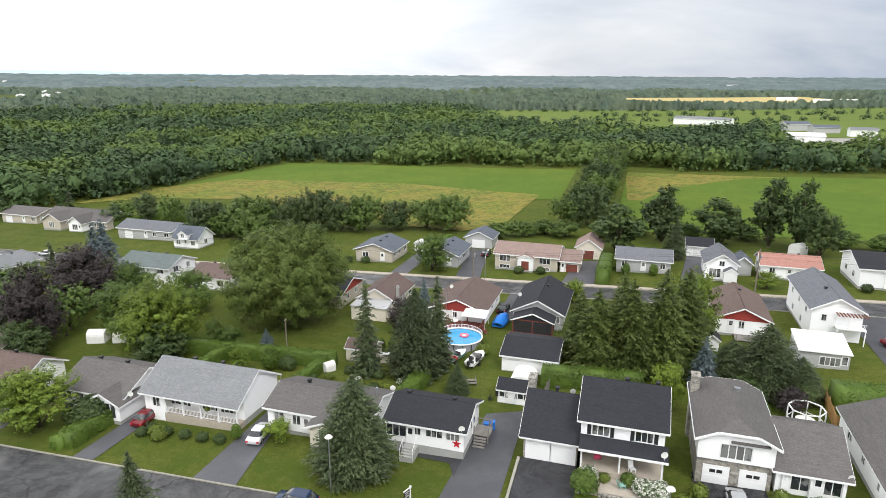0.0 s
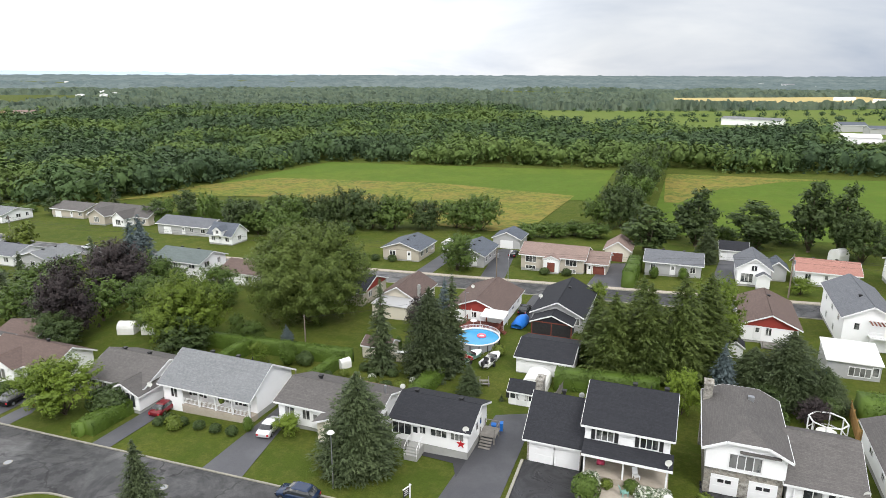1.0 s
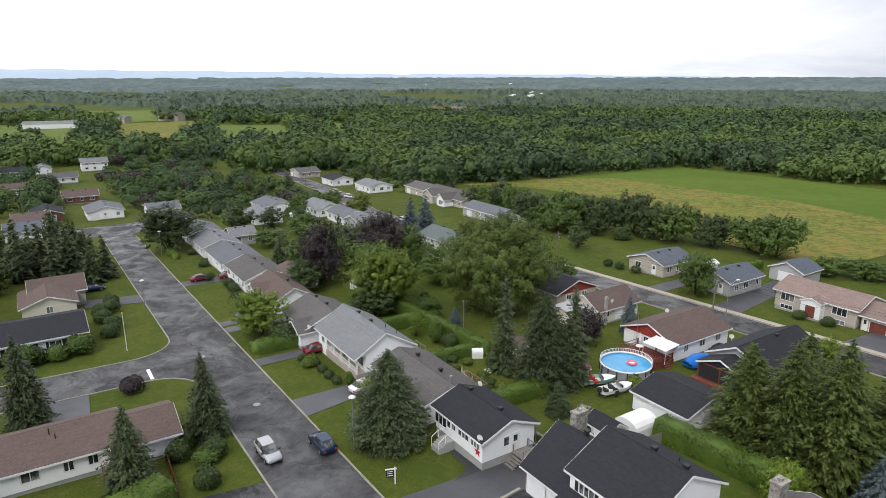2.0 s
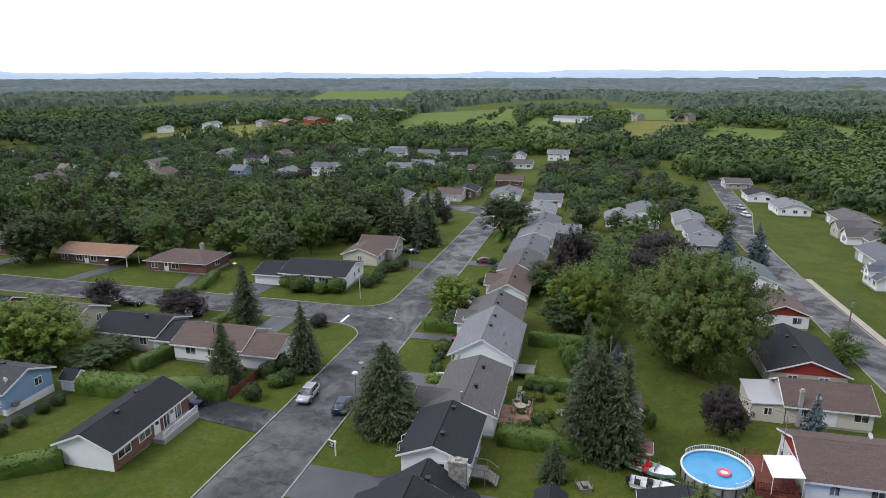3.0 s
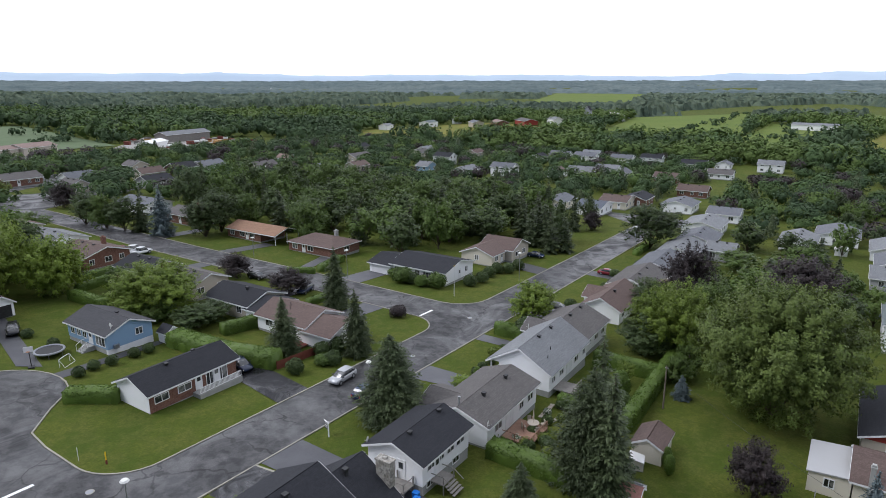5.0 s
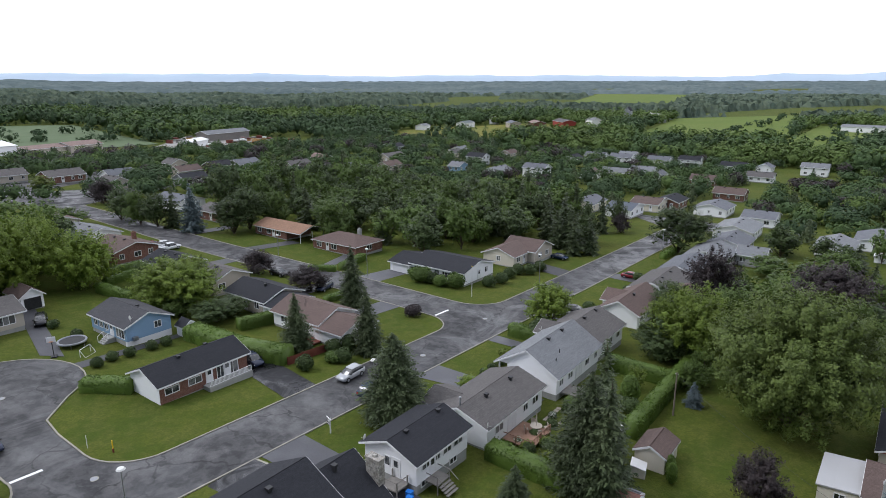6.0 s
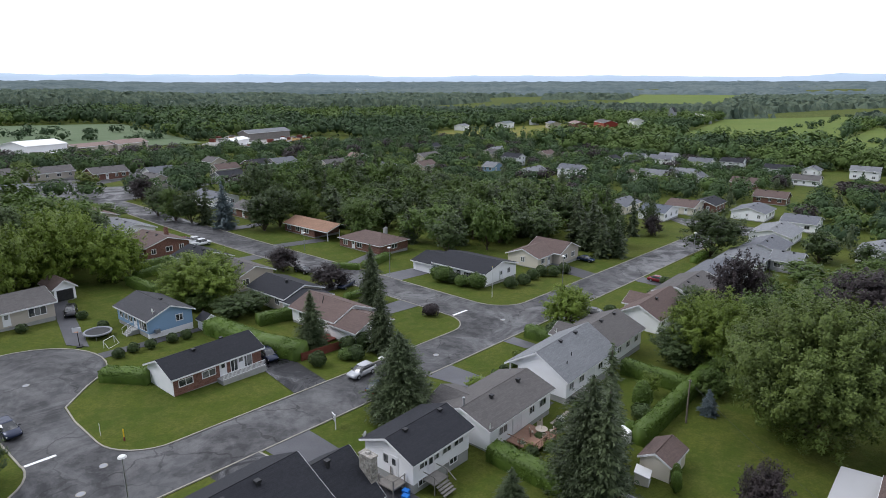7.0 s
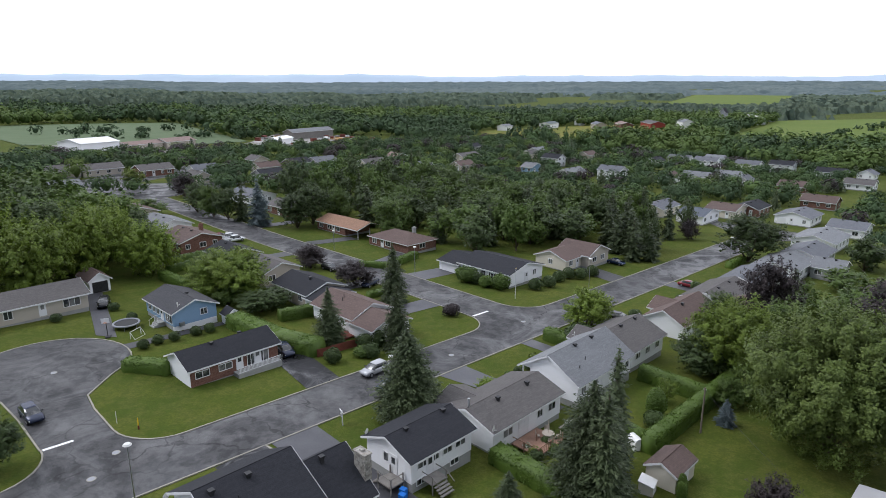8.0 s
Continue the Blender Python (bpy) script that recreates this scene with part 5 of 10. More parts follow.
def dark_bungalow():
    H = House(-25.6, -15.6, 60.6, 68.6, "white-sided raised bungalow with a charcoal shingle roof", z=-1.45)
    r = H.body(-25.6, -15.6, 60.6, 68.6, 3.45, 1.4, "x", "side_white", "roof_charcoal", base=0.8)
    H.windows(r, "s", ((0.12, 2.3),), z=1.55, h=1.35, panes=3)
    H.windows(r, "s", ((0.40, 0.8), (0.62, 1.9), (0.86, 1.5)), z=2.1, h=0.8, panes=3)
    H.door(r, "s", 0.31, z=0.85)
    steps(H.ob, "s", r[0] + (r[1] - r[0]) * 0.33, r, 0.8)
    H.windows(r, "e", ((0.45, 0.7),), z=1.9, h=1.0)
    H.door(r, "e", 0.62, z=0.9)
    H.windows(r, "n", ((0.2, 1.5), (0.42, 1.3), (0.62, 1.0), (0.82, 1.4)), z=2.2, h=0.7)
    H.windows(r, "n", ((0.3, 1.2), (0.85, 1.2)), z=0.35, h=0.6)
    H.windows(r, "w", ((0.5, 1.2),), z=1.8)
    vents(H.ob, (-3.2, 0.45, 4.75), (2.4, 0.45, 4.75))
    dish(H.ob, r[1] - 0.2, r[2] - 0.2, 3.2)
    pts = []
    for i in range(10):
        a, q = math.pi * (0.5 + i / 5), 0.55 if i % 2 == 0 else 0.22
        pts.append((math.cos(a) * q, math.sin(a) * q))
    s = Shape()
    s.add([(x, y, z) for y in (-0.08, -0.01) for x, z in pts], [tuple(range(10)), tuple(range(10, 20))[::-1]] + [(i, 10 + i, 10 + (i + 1) % 10, (i + 1) % 10) for i in range(10)])
    st = part("wall_star", s, "bright_red", H.ob, "red painted metal star")
    st.matrix_basis = pose((r[1] - 0.8) * SC, r[2] * SC, 1.75 * SC)
    # timber landing at the side door and one behind
    d = Shape().box(r[1] + 0.02, r[1] + 2.0, 0.4, 2.6, 0.75, 0.9)
    for x in (r[1] + 0.2, r[1] + 1.85):
        for y in (0.5, 2.5):
            d.box(x - 0.06, x + 0.06, y - 0.06, y + 0.06, -1.0, 1.85)
    d.beam((r[1] + 1.95, 0.4, 1.8), (r[1] + 1.95, 2.6, 1.8), 0.07).beam((r[1] + 0.1, 2.55, 1.8), (r[1] + 1.95, 2.55, 1.8), 0.07)
    for i in range(4):
        d.box(r[1] + 0.3, r[1] + 1.7, 0.1 - 0.3 * i, 0.4 - 0.3 * i, 0.5 - 0.2 * i, 0.6 - 0.2 * i)
    timber_work("side_landing", d, "grey_wood", H.ob, "grey weathered timber landing with steps")
    b = Shape().box(1.0, 3.2, r[3] + 0.02, r[3] + 1.7, 0.75, 0.88)
    for i in range(4):
        b.box(1.2, 3.0, r[3] + 1.7 + 0.3 * i, r[3] + 2.0 + 0.3 * i, 0.5 - 0.2 * i, 0.6 - 0.2 * i)
    for x in (1.1, 3.1):
        b.box(x - 0.05, x + 0.05, r[3] + 1.55, r[3] + 1.65, -1.2, 1.75).beam((x, r[3] + 0.1, 1.7), (x, r[3] + 1.6, 1.7), 0.07).beam((x, r[3] + 1.6, 1.7), (x, r[3] + 2.8, 0.9), 0.07)
    timber_work("back_landing", b, "grey_wood", H.ob, "grey timber steps behind the house")
    H.door(r, "n", 0.71, z=0.9)


def mid_bungalow():
    H = House(-41.4, -27.3, 60.8, 69.6, "white bungalow with a taupe-grey shingle roof")
    r = H.body(-41.4, -27.3, 60.8, 69.6, 3.3, 1.35, "x", "side_white", "roof_taupe", base=0.5)
    r2 = H.body(-34.5, -28.6, 58.6, 65.0, 3.05, 0.95, "y", "side_cream", "roof_taupe", base=0.5)
    H.windows(r, "s", ((0.12, 1.3), (0.3, 1.0)), z=1.5, h=1.2)
    H.windows(r2, "s", ((0.5, 2.6),), z=1.2, h=1.5, panes=4)
    H.door(r, "s", 0.4)
    H.windows(r, "n", ((0.14, 1.4), (0.33, 1.0), (0.8, 1.6)), z=1.7, h=0.9)
    H.door(r, "n", 0.58, z=0.6, w=1.8)
    H.windows(r, "e", ((0.4, 0.9),), z=1.6)
    vents(H.ob, (-3.4, 1.0, 4.55), (2.3, 1.0, 4.55))
    flue(H.ob, 6.3, -0.1, 4.5, 1.2)
    dish(H.ob, r[1] + 0.1, r[3] + 0.1, 3.2, 20)
    d = Shape().box(-1.6, 3.4, r[3] + 0.1, r[3] + 4.0, 0.35, 0.5)
    for x in (-1.5, 0.9, 3.3):
        for y in (r[3] + 1.9, r[3] + 3.9):
            d.box(x - 0.06, x + 0.06, y - 0.06, y + 0.06, -1.2, 1.4)
    d.beam((-1.5, r[3] + 3.9, 1.35), (3.3, r[3] + 3.9, 1.35), 0.08).beam((3.3, r[3] + 0.2, 1.35), (3.3, r[3] + 3.9, 1.35), 0.08)
    for i in range(14):
        d.box(-1.5 + 0.35 * i, -1.45 + 0.35 * i, r[3] + 3.88, r[3] + 3.92, 0.5, 1.3)
    timber_work("back_deck", d, "worn_deck", H.ob, "worn tan-brown timber deck with railing")


def grey_house():
    H = House(-58.8, -44.1, 59.7, 69.9, "white bungalow with a light grey shingle roof and front porch", z=-2.35)
    r = H.rect(-58.8, -44.1, 59.7, 69.9)
    a0, a1, b0, b1 = r
    f0 = b0 + 1.5
    part("foundation", Shape().box(a0 + 0.06, a1 - 0.06, f0 + 0.06, b1 - 0.06, -1.9, 0.4), "concrete", H.ob)
    part("wall", Shape().box(a0, a1, f0, b1, 0.4, 3.08), "side_white", H.ob)
    part("gable", gable_wall(a0 - 0.012, a1 + 0.012, b0, b1, 3.0, 3.08, 2.7, "x"), "side_white", H.ob)
    roof_parts(H.ob, a0, a1, b0, b1, 3.08, 2.72, "x", "gable", "roof_greyl")
    # the front slope runs on over a porch with white posts and railing
    p = part("porch", Shape().box(a0 + 3.0, a1 - 0.02, b0, f0 - 0.01, -1.9, 0.42), "walk", H.ob)
    part("side_wall", Shape().box(a0, a0 + 3.0, b0 + 0.1, f0 + 0.02, -1.9, 3.0), "side_white", H.ob)
    for i in range(5):
        x = a0 + 3.15 + (a1 - a0 - 3.3) * i / 4
        part("porch_post", Shape().box(x - 0.09, x + 0.09, b0 + 0.05, b0 + 0.23, 0.42, 3.0), "white", p)
    rail = Shape()
    for z in (0.6, 1.25):
        rail.beam((a0 + 3.2, b0 + 0.14, z), (a1 - 0.2, b0 + 0.14, z), 0.06)
    for i in range(50):
        x = a0 + 3.3 + (a1 - a0 - 3.6) * i / 49
        rail.box(x - 0.02, x + 0.02, b0 + 0.12, b0 + 0.16, 0.6, 1.25)
    part("porch_railing", rail, "white", p)
    fr = (a0, a1, f0, b1)
    H.windows(fr, "s", ((0.32, 1.8), (0.64, 1.3), (0.84, 1.3)), z=1.1, h=1.3, shutters="black")
    H.windows((a0, a0 + 3.0, b0 + 0.1, b1), "s", ((0.6, 1.0),), z=1.2, h=1.2)
    H.door(fr, "s", 0.48, z=0.45)
    part("hanging_basket", Shape().ball((a0 + 9.3, b0 + 0.3, 1.9), 0.34, 6, 0.3), "leaf_lime", H.ob, "hanging basket of yellow-green foliage")
    H.windows(r, "e", ((0.6, 0.5),), z=0.0, h=0.4)
    H.windows(r, "n", ((0.08, 0.8), (0.3, 1.2), (0.7, 1.3), (0.9, 1.0)), z=1.4, h=1.2)
    H.door(r, "n", 0.5, w=1.8)
    vents(H.ob, (-2.6, 0.5, 5.6), (1.6, 0.5, 5.6))
    part("pipe_vent", Shape().cyl((2.2, 2.6, 4.2), (2.2, 2.6, 5.0), 0.06, None, 8), "black", H.ob)
    part("pipe_vent", Shape().cyl((4.4, 3.2, 3.8), (4.4, 3.2, 4.6), 0.06, None, 8), "black", H.ob)
    d = Shape().box(2.6, 5.6, b1 + 0.05, b1 + 3.0, 0.2, 0.4).beam((2.6, b1 + 3.0, 1.3), (5.6, b1 + 3.0, 1.3), 0.07)
    for x in (2.65, 4.1, 5.55):
        d.box(x - 0.05, x + 0.05, b1 + 2.9, b1 + 3.0, -1.4, 1.3)
    timber_work("back_deck", d, "grey_wood", H.ob, "small grey timber deck")


def two_storey():
    H = House(-9.9, 5.4, 60.6, 71.2, "white two-storey house with charcoal roofs and double garage", z=-0.1)
    g = H.body(-9.9, -3.3, 60.9, 70.5, 2.92, 3.03, "x", "stone", "roof_charcoal", base=0.1)
    r = H.body(-3.9, 5.2, 60.85, 71.05, 5.78, 2.42, "x", "side_white", "roof_charcoal", base=3.55, over=0.4)
    cx, cy = H.cx, H.cy
    part("lower_wall", Shape().box(-3.5 - cx, 4.8 - cx, 62.6 - cy, 70.6 - cy, -1.8, 3.55), "stone", H.ob)
    part("porch_floor", Shape().box(-3.3 - cx, 4.9 - cx, 59.5 - cy, 62.6 - cy, -1.8, 1.15), "walk", H.ob)
    s = Shape()
    slope(s, (-3.5 - cx, 59.2 - cy, 3.4), (5.2 - cx, 59.2 - cy, 3.4), (5.2 - cx, 61.2 - cy, 3.95), (-3.5 - cx, 61.2 - cy, 3.95))
    part("porch_roof", s, "roof_charcoal", H.ob)
    part("porch_fascia", Shape().box(-3.5 - cx, 5.2 - cx, 59.13 - cy, 59.19 - cy, 3.26, 3.52), "white", H.ob)
    part("soffit", Shape().box(-3.3 - cx, 4.9 - cx, 59.4 - cy, 62.6 - cy, 3.2, 3.28), "white", H.ob)
    for x in (-3.2, 0.6, 4.7):
        part("porch_post", Shape().box(x - 0.08 - cx, x + 0.08 - cx, 59.6 - cy, 59.76 - cy, 1.15, 3.2), "white", H.ob)
    H.windows(r, "s", ((0.24, 1.7), (0.76, 1.7)), z=4.2, h=1.05, panes=3, shutters="black")
    lo = (-3.5 - cx, 4.8 - cx, 62.6 - cy, 70.6 - cy)
    H.windows(lo, "s", ((0.8, 2.8),), z=1.5, h=1.4, panes=5)
    H.windows(lo, "s", ((0.12, 0.9),), z=1.7, h=1.2)
    d = H.door(lo, "s", 0.44, z=1.18, w=1.1)
    for k in (0.75, 1.5):
        part("door_light", Shape().cyl((0, -0.075, k), (0, -0.1, k), 0.26, None, 14), "black", d)
    H.door(g, "s", 0.28, z=0.02, w=2.55, h=2.2, lit=False, name="garage_door")
    H.door(g, "s", 0.74, z=0.02, w=2.55, h=2.2, lit=False, name="garage_door")
    H.windows(r, "e", ((0.6, 0.9),), z=4.3, h=1.0)
    H.windows(r, "n", ((0.2, 1.4), (0.5, 1.0), (0.8, 1.4)), z=4.2, h=1.1)
    H.windows(g, "w", ((0.3, 0.9),), z=1.3, h=0.9)
    vents(H.ob, (3.0, 0.9, 7.9), (6.2, 0.9, 7.9), (-4.4, 0.5, 5.9))
    part("pipe_vent", Shape().cyl((4.6, 2.2, 6.9), (4.6, 2.2, 7.7), 0.06, None, 8), "black", H.ob)
    chimney(H.ob, -9.75 - cx, 68.45 - cy, -1.6, 6.2, 0.8, 1.6, "stone")
    part("hanging_basket", Shape().ball((-1.6 - cx, 59.7 - cy, 2.6), 0.38, 4, 0.3), "basket_bloom", H.ob, "hanging basket of crimson flowers")
    dish(H.ob, 7.0, -6.7, 3.7)
    dish(H.ob, -3.0, 4.6, 3.3, 20)
    ch = root("porch_chair", 1.9, 60.3, 1.06, -60, "white porch chair beside the front door", "chair")
    part("seat", Shape().box(-0.28, 0.28, -0.28, 0.28, 0.36, 0.42), "white", ch)
    part("backrest", Shape().beam((-0.28, 0, 0.4), (-0.5, 0, 1.05), 0.55, 0.05), "white", ch)
    for x in (-0.24, 0.24):
        for y in (-0.26, 0.26):
            part("leg", Shape().box(x - 0.035, x + 0.035, y - 0.035, y + 0.035, 0, 0.36), "white", ch)


def wedge(name, x0, x1, y0, y1, top0, top1, mat, label):
    """A piece of sloping ground between two lines across the plot, with retained sides."""
    s = Shape().add([(x0, y0, top0 - 2), (x1, y0, top0 - 2), (x1, y1, top1 - 3), (x0, y1, top1 - 3), (x0, y0, top0), (x1, y0, top0), (x1, y1, top1), (x0, y1, top1)],
                    [(3, 2, 1, 0), (4, 5, 6, 7), (0, 1, 5, 4), (1, 2, 6, 5), (2, 3, 7, 6), (3, 0, 4, 7)])
    return tagged(part(name, s, mat, None), label, kind="structure")


def raised_front_garden():
    """The plot of the two-storey house rises from the street to the garage and the porch."""
    y0 = 50.3
    wedge("driveway", -9.7, -3.45, y0, 61.35, ground_z(-6.5, y0) + 0.1, -0.1, "wet_drive", "dark wet asphalt driveway rising to a double garage")
    wedge("kerb", -10.0, -9.72, y0, 61.0, ground_z(-10, y0) + 0.16, 0.1, "kerb", "")
    wedge("lawn", -3.43, 5.3, y0 + 0.4, 57.0, ground_z(1, y0) + 0.07, -0.12, "grass", "front lawn rising to a stone-edged flower bed")
    wedge("terrace", -3.43, 5.3, 57.02, 59.5, 0.3, 0.34, "walk", "stone terrace in front of the porch")
    rng = random.Random(12)
    me = [Shape().box(-0.2, 0.2, -0.13, 0.13, -0.6, 0.14).mesh("edging_stone", "stone"), Shape().box(-0.16, 0.16, -0.15, 0.15, -0.6, 0.1).mesh("edging_stone", "stone")]
    edge = root("garden_edging", 0.9, 56.9, -0.1, 0, "row of grey stones edging the flower bed", "edging")
    for i in range(20):
        b = part("edging_stone", me[i % 2], None, edge)
        b.matrix_basis = pose((-4.1 + 0.44 * i) * SC, (0.25 * math.sin(i * 0.6)) * SC, 0.3 * SC, 0, 0, rng.uniform(-14, 14))


def stone_split():
    H = House(7.7, 22.4, 62.6, 75.4, "brown-roofed split-level house with white gable and stone base")
    r = H.rect(7.7, 15.8, 62.6, 75.4)
    a0, a1, b0, b1 = r
    mid, hw, zc = (a0 + a1) / 2, (a1 - a0) / 2 * 0.46, 5.3 + 1.75 * 0.54
    ends = [(a0, 2.9), (a1, 2.9), (a1, 5.3), (mid + hw, zc - 0.05), (mid - hw, zc - 0.05), (a0, 5.3)]
    part("wall", Shape().add([(x, y, z) for y in (b0, b1) for x, z in ends], [tuple(range(6)), tuple(range(6, 12))[::-1]] + [(i, 6 + i, 6 + (i + 1) % 6, (i + 1) % 6) for i in range(6)]), "side_white", H.ob)
    clipped_roof(H.ob, a0, a1, b0, b1, 5.3, 1.75, "roof_taupe")
    part("stone_base", Shape().box(a0 + 0.05, a1 - 0.05, b0 + 0.25, b1 - 0.05, -1.2, 2.91), "stone", H.ob)
    w = H.body(15.2, 22.4, 62.8, 74.6, 2.9, 2.5, "x", "side_white", "roof_taupe", base=0.3)
    H.windows(r, "s", ((0.5, 2.9),), z=3.3, h=1.5, panes=4, shutters="")
    part("window_hood", Shape().box(-3.9, -0.3, b0 - 0.35, b0 - 0.01, 5.15, 5.3), "roof_taupe", H.ob)
    sb = (a0 + 0.05, a1 - 0.05, b0 + 0.25, b1 - 0.05)
    for u in (0.27, 0.76):
        d = H.door(sb, "s", u, z=0.0, w=2.35, h=2.0, lit=False, name="garage_door")
        part("door_light", Shape().box(-0.62, -0.06, -0.09, -0.06, 1.3, 1.66), "black", d)
        part("door_light", Shape().box(0.06, 0.62, -0.09, -0.06, 1.3, 1.66), "black", d)
    H.windows(r, "w", ((0.3, 1.2), (0.7, 1.2)), z=3.6)
    part("pipe_vent", Shape().cyl((-3.6, -1.0, 6.0), (-3.6, -1.0, 6.9), 0.06, None, 8), "black", H.ob)
    part("roof_vent", Shape().box(-2.9, -2.3, 1.9, 2.4, 6.8, 7.35), "steel", H.ob)
    chimney(H.ob, a0 + 0.15, 4.2, -1.0, 7.3, 0.9, 1.3, "stone")
    for u in (0.1, 0.5, 0.95):
        x = w[0] + (w[1] - w[0]) * u
        part("porch_post", Shape().box(x - 0.09, x + 0.09, w[2] - 0.25, w[2] - 0.07, -0.8, 2.8), "white", H.ob)
    H.windows(w, "s", ((0.35, 1.6), (0.8, 1.6)), z=0.9, h=1.5)
    H.door(w, "s", 0.6)
    dish(H.ob, w[1] + 0.2, w[2], 2.5)


def brick_bungalow():
    H = House(-23.9, -9.6, 23.4, 31.2, "brick bungalow with a charcoal roof beside the turning circle")
    r = H.body(-23.9, -9.6, 23.4, 31.2, 2.85, 1.5, "x", "brick", "roof_charcoal", base=0.2, gable="")
    part("gable_siding", gable_wall(r[1] - 0.02, r[1] + 0.06, r[2], r[3], 0.25, 2.85, 1.45, "x"), "side_white", H.ob, "white-sided gable end")
    H.windows(r, "n", ((0.87, 1.9), (0.62, 1.9)), z=1.3, h=0.85)
    H.windows(r, "n", ((0.18, 1.6), (0.33, 1.0)), z=0.6, h=1.8, panes=2)
    H.door(r, "n", 0.25, z=0.6, w=1.0)
    H.door(r, "n", 0.46, z=0.6, w=0.9)
    H.windows(r, "s", ((0.2, 1.2), (0.5, 1.2), (0.8, 1.2)))
    b = part("balcony", Shape().box(r[0] + 0.3, r[0] + 7.2, r[3] + 0.02, r[3] + 1.6, -1.0, 0.55), "concrete", H.ob)
    s = Shape()
    for z in (0.7, 1.45):
        s.beam((r[0] + 0.4, r[3] + 1.5, z), (r[0] + 7.1, r[3] + 1.5, z), 0.06)
    for i in range(34):
        x = r[0] + 0.4 + 6.7 * i / 33
        s.box(x - 0.025, x + 0.025, r[3] + 1.48, r[3] + 1.52, 0.7, 1.45)
    part("railing", s, "white", b)
    vents(H.ob, (2.0, 0.5, 4.2), (-3.0, -0.8, 4.0))


def blue_house():
    H = House(-25.0, -16.6, -2.2, 9.8, "pale blue bungalow with a charcoal roof and white trim")
    r = H.body(-25.0, -16.6, -2.2, 9.8, 3.3, 1.5, "y", "side_blue", "roof_dark", base=0.9)
    part("white_base", Shape().box(r[0] + 0.03, r[1] - 0.03, r[3] - 0.5, r[3] + 0.04, -0.6, 0.88), "white", H.ob)
    H.windows(r, "e", ((0.84, 2.4),), z=1.3, h=1.4, panes=3)
    H.windows(r, "e", ((0.14, 1.0), (0.3, 1.0), (0.45, 1.0)), z=1.7, h=0.9)
    H.door(r, "e", 0.6, z=1.0)
    steps(H.ob, "e", r[2] + (r[3] - r[2]) * 0.6, r, 0.9)
    H.windows(r, "n", ((0.3, 1.1),), z=1.9, h=1.0)
    H.windows(r, "n", ((0.65, 0.8),), z=0.1, h=0.5)
    vents(H.ob, (-0.6, 1.5, 4.6))
    part("air_conditioner", Shape().box(2.1, 2.9, r[3] + 0.06, r[3] + 0.55, 0.9, 1.5), "steel", H.ob)
    dish(H.ob, 2.6, r[3] - 0.5, 3.9, 90)


def red_house():
    H = House(-33.8, -23.2, 101.9, 116.0, "white house with red gable and brown roof behind the pool")
    r = H.body(-33.8, -23.2, 101.9, 116.0, 3.0, 1.85, "y", "side_white", "roof_brown", base=0.4, gable="side_red")
    H.windows(r, "s", ((0.45, 0.9),), z=1.6, h=0.9)
    H.door(r, "s", 0.3, z=0.5, w=1.7)
    H.windows(r, "e", ((0.2, 0.9), (0.5, 1.2), (0.8, 1.2)), z=1.5, h=1.0)
    H.windows(r, "w", ((0.3, 1.2), (0.7, 1.2)), z=1.5, h=1.0)
    part("antenna", Shape().cyl((-1.8, -7.2, -0.5), (-1.8, -7.2, 6.4), 0.04, None, 6).beam((-2.4, -7.2, 6.2), (-1.2, -7.2, 6.2), 0.03), "steel", H.ob)
    dish(H.ob, -3.5, 2.0, 3.6)


def screen_house():
    H = House(-19.2, -9.8, 100.0, 118.0, "grey house with charcoal roof and a screened rear porch")
    r = H.body(-19.2, -9.8, 103.0, 118.0, 3.2, 2.1, "y", "side_grey", "roof_charcoal", base=0.4)
    p = H.body(-18.4, -11.2, 100.0, 103.6, 2.7, 1.3, "y", "roof_charcoal", "roof_charcoal", base=0.5, over=0.3)
    s = Shape()
    for u in (0.0, 0.5, 1.0):
        x = p[0] + (p[1] - p[0]) * u
        s.box(x - 0.09, x + 0.09, p[2] - 0.06, p[2] + 0.05, 0.2, 2.7)
    for z in (0.35, 2.6):
        s.box(p[0], p[1], p[2] - 0.05, p[2] + 0.04, z, z + 0.18)
    part("porch_frame", s, "deck_wood", H.ob, "red-brown timber porch frame")
    part("porch_screen", Shape().box(p[0] + 0.1, p[1] - 0.1, p[2] - 0.03, p[2] + 0.01, 0.5, 2.55), "black", H.ob)
    part("porch_deck", Shape().box(p[0] - 0.6, p[1] + 1.8, p[2] - 0.9, p[2] + 0.3, -0.6, 0.35), "deck_wood", H.ob)
    H.windows(r, "s", ((0.88, 1.1),), z=1.7, h=1.1)
    H.windows(r, "e", ((0.3, 1.2), (0.7, 1.2)), z=1.5)
    H.windows(r, "w", ((0.3, 1.2), (0.7, 1.2)), z=1.5)
    H.windows(r, "n", ((0.3, 1.4), (0.7, 1.4)), z=1.4)
    vents(H.ob, (0.5, 3.0, 5.1))
    dish(H.ob, -3.9, -1.0, 3.9)


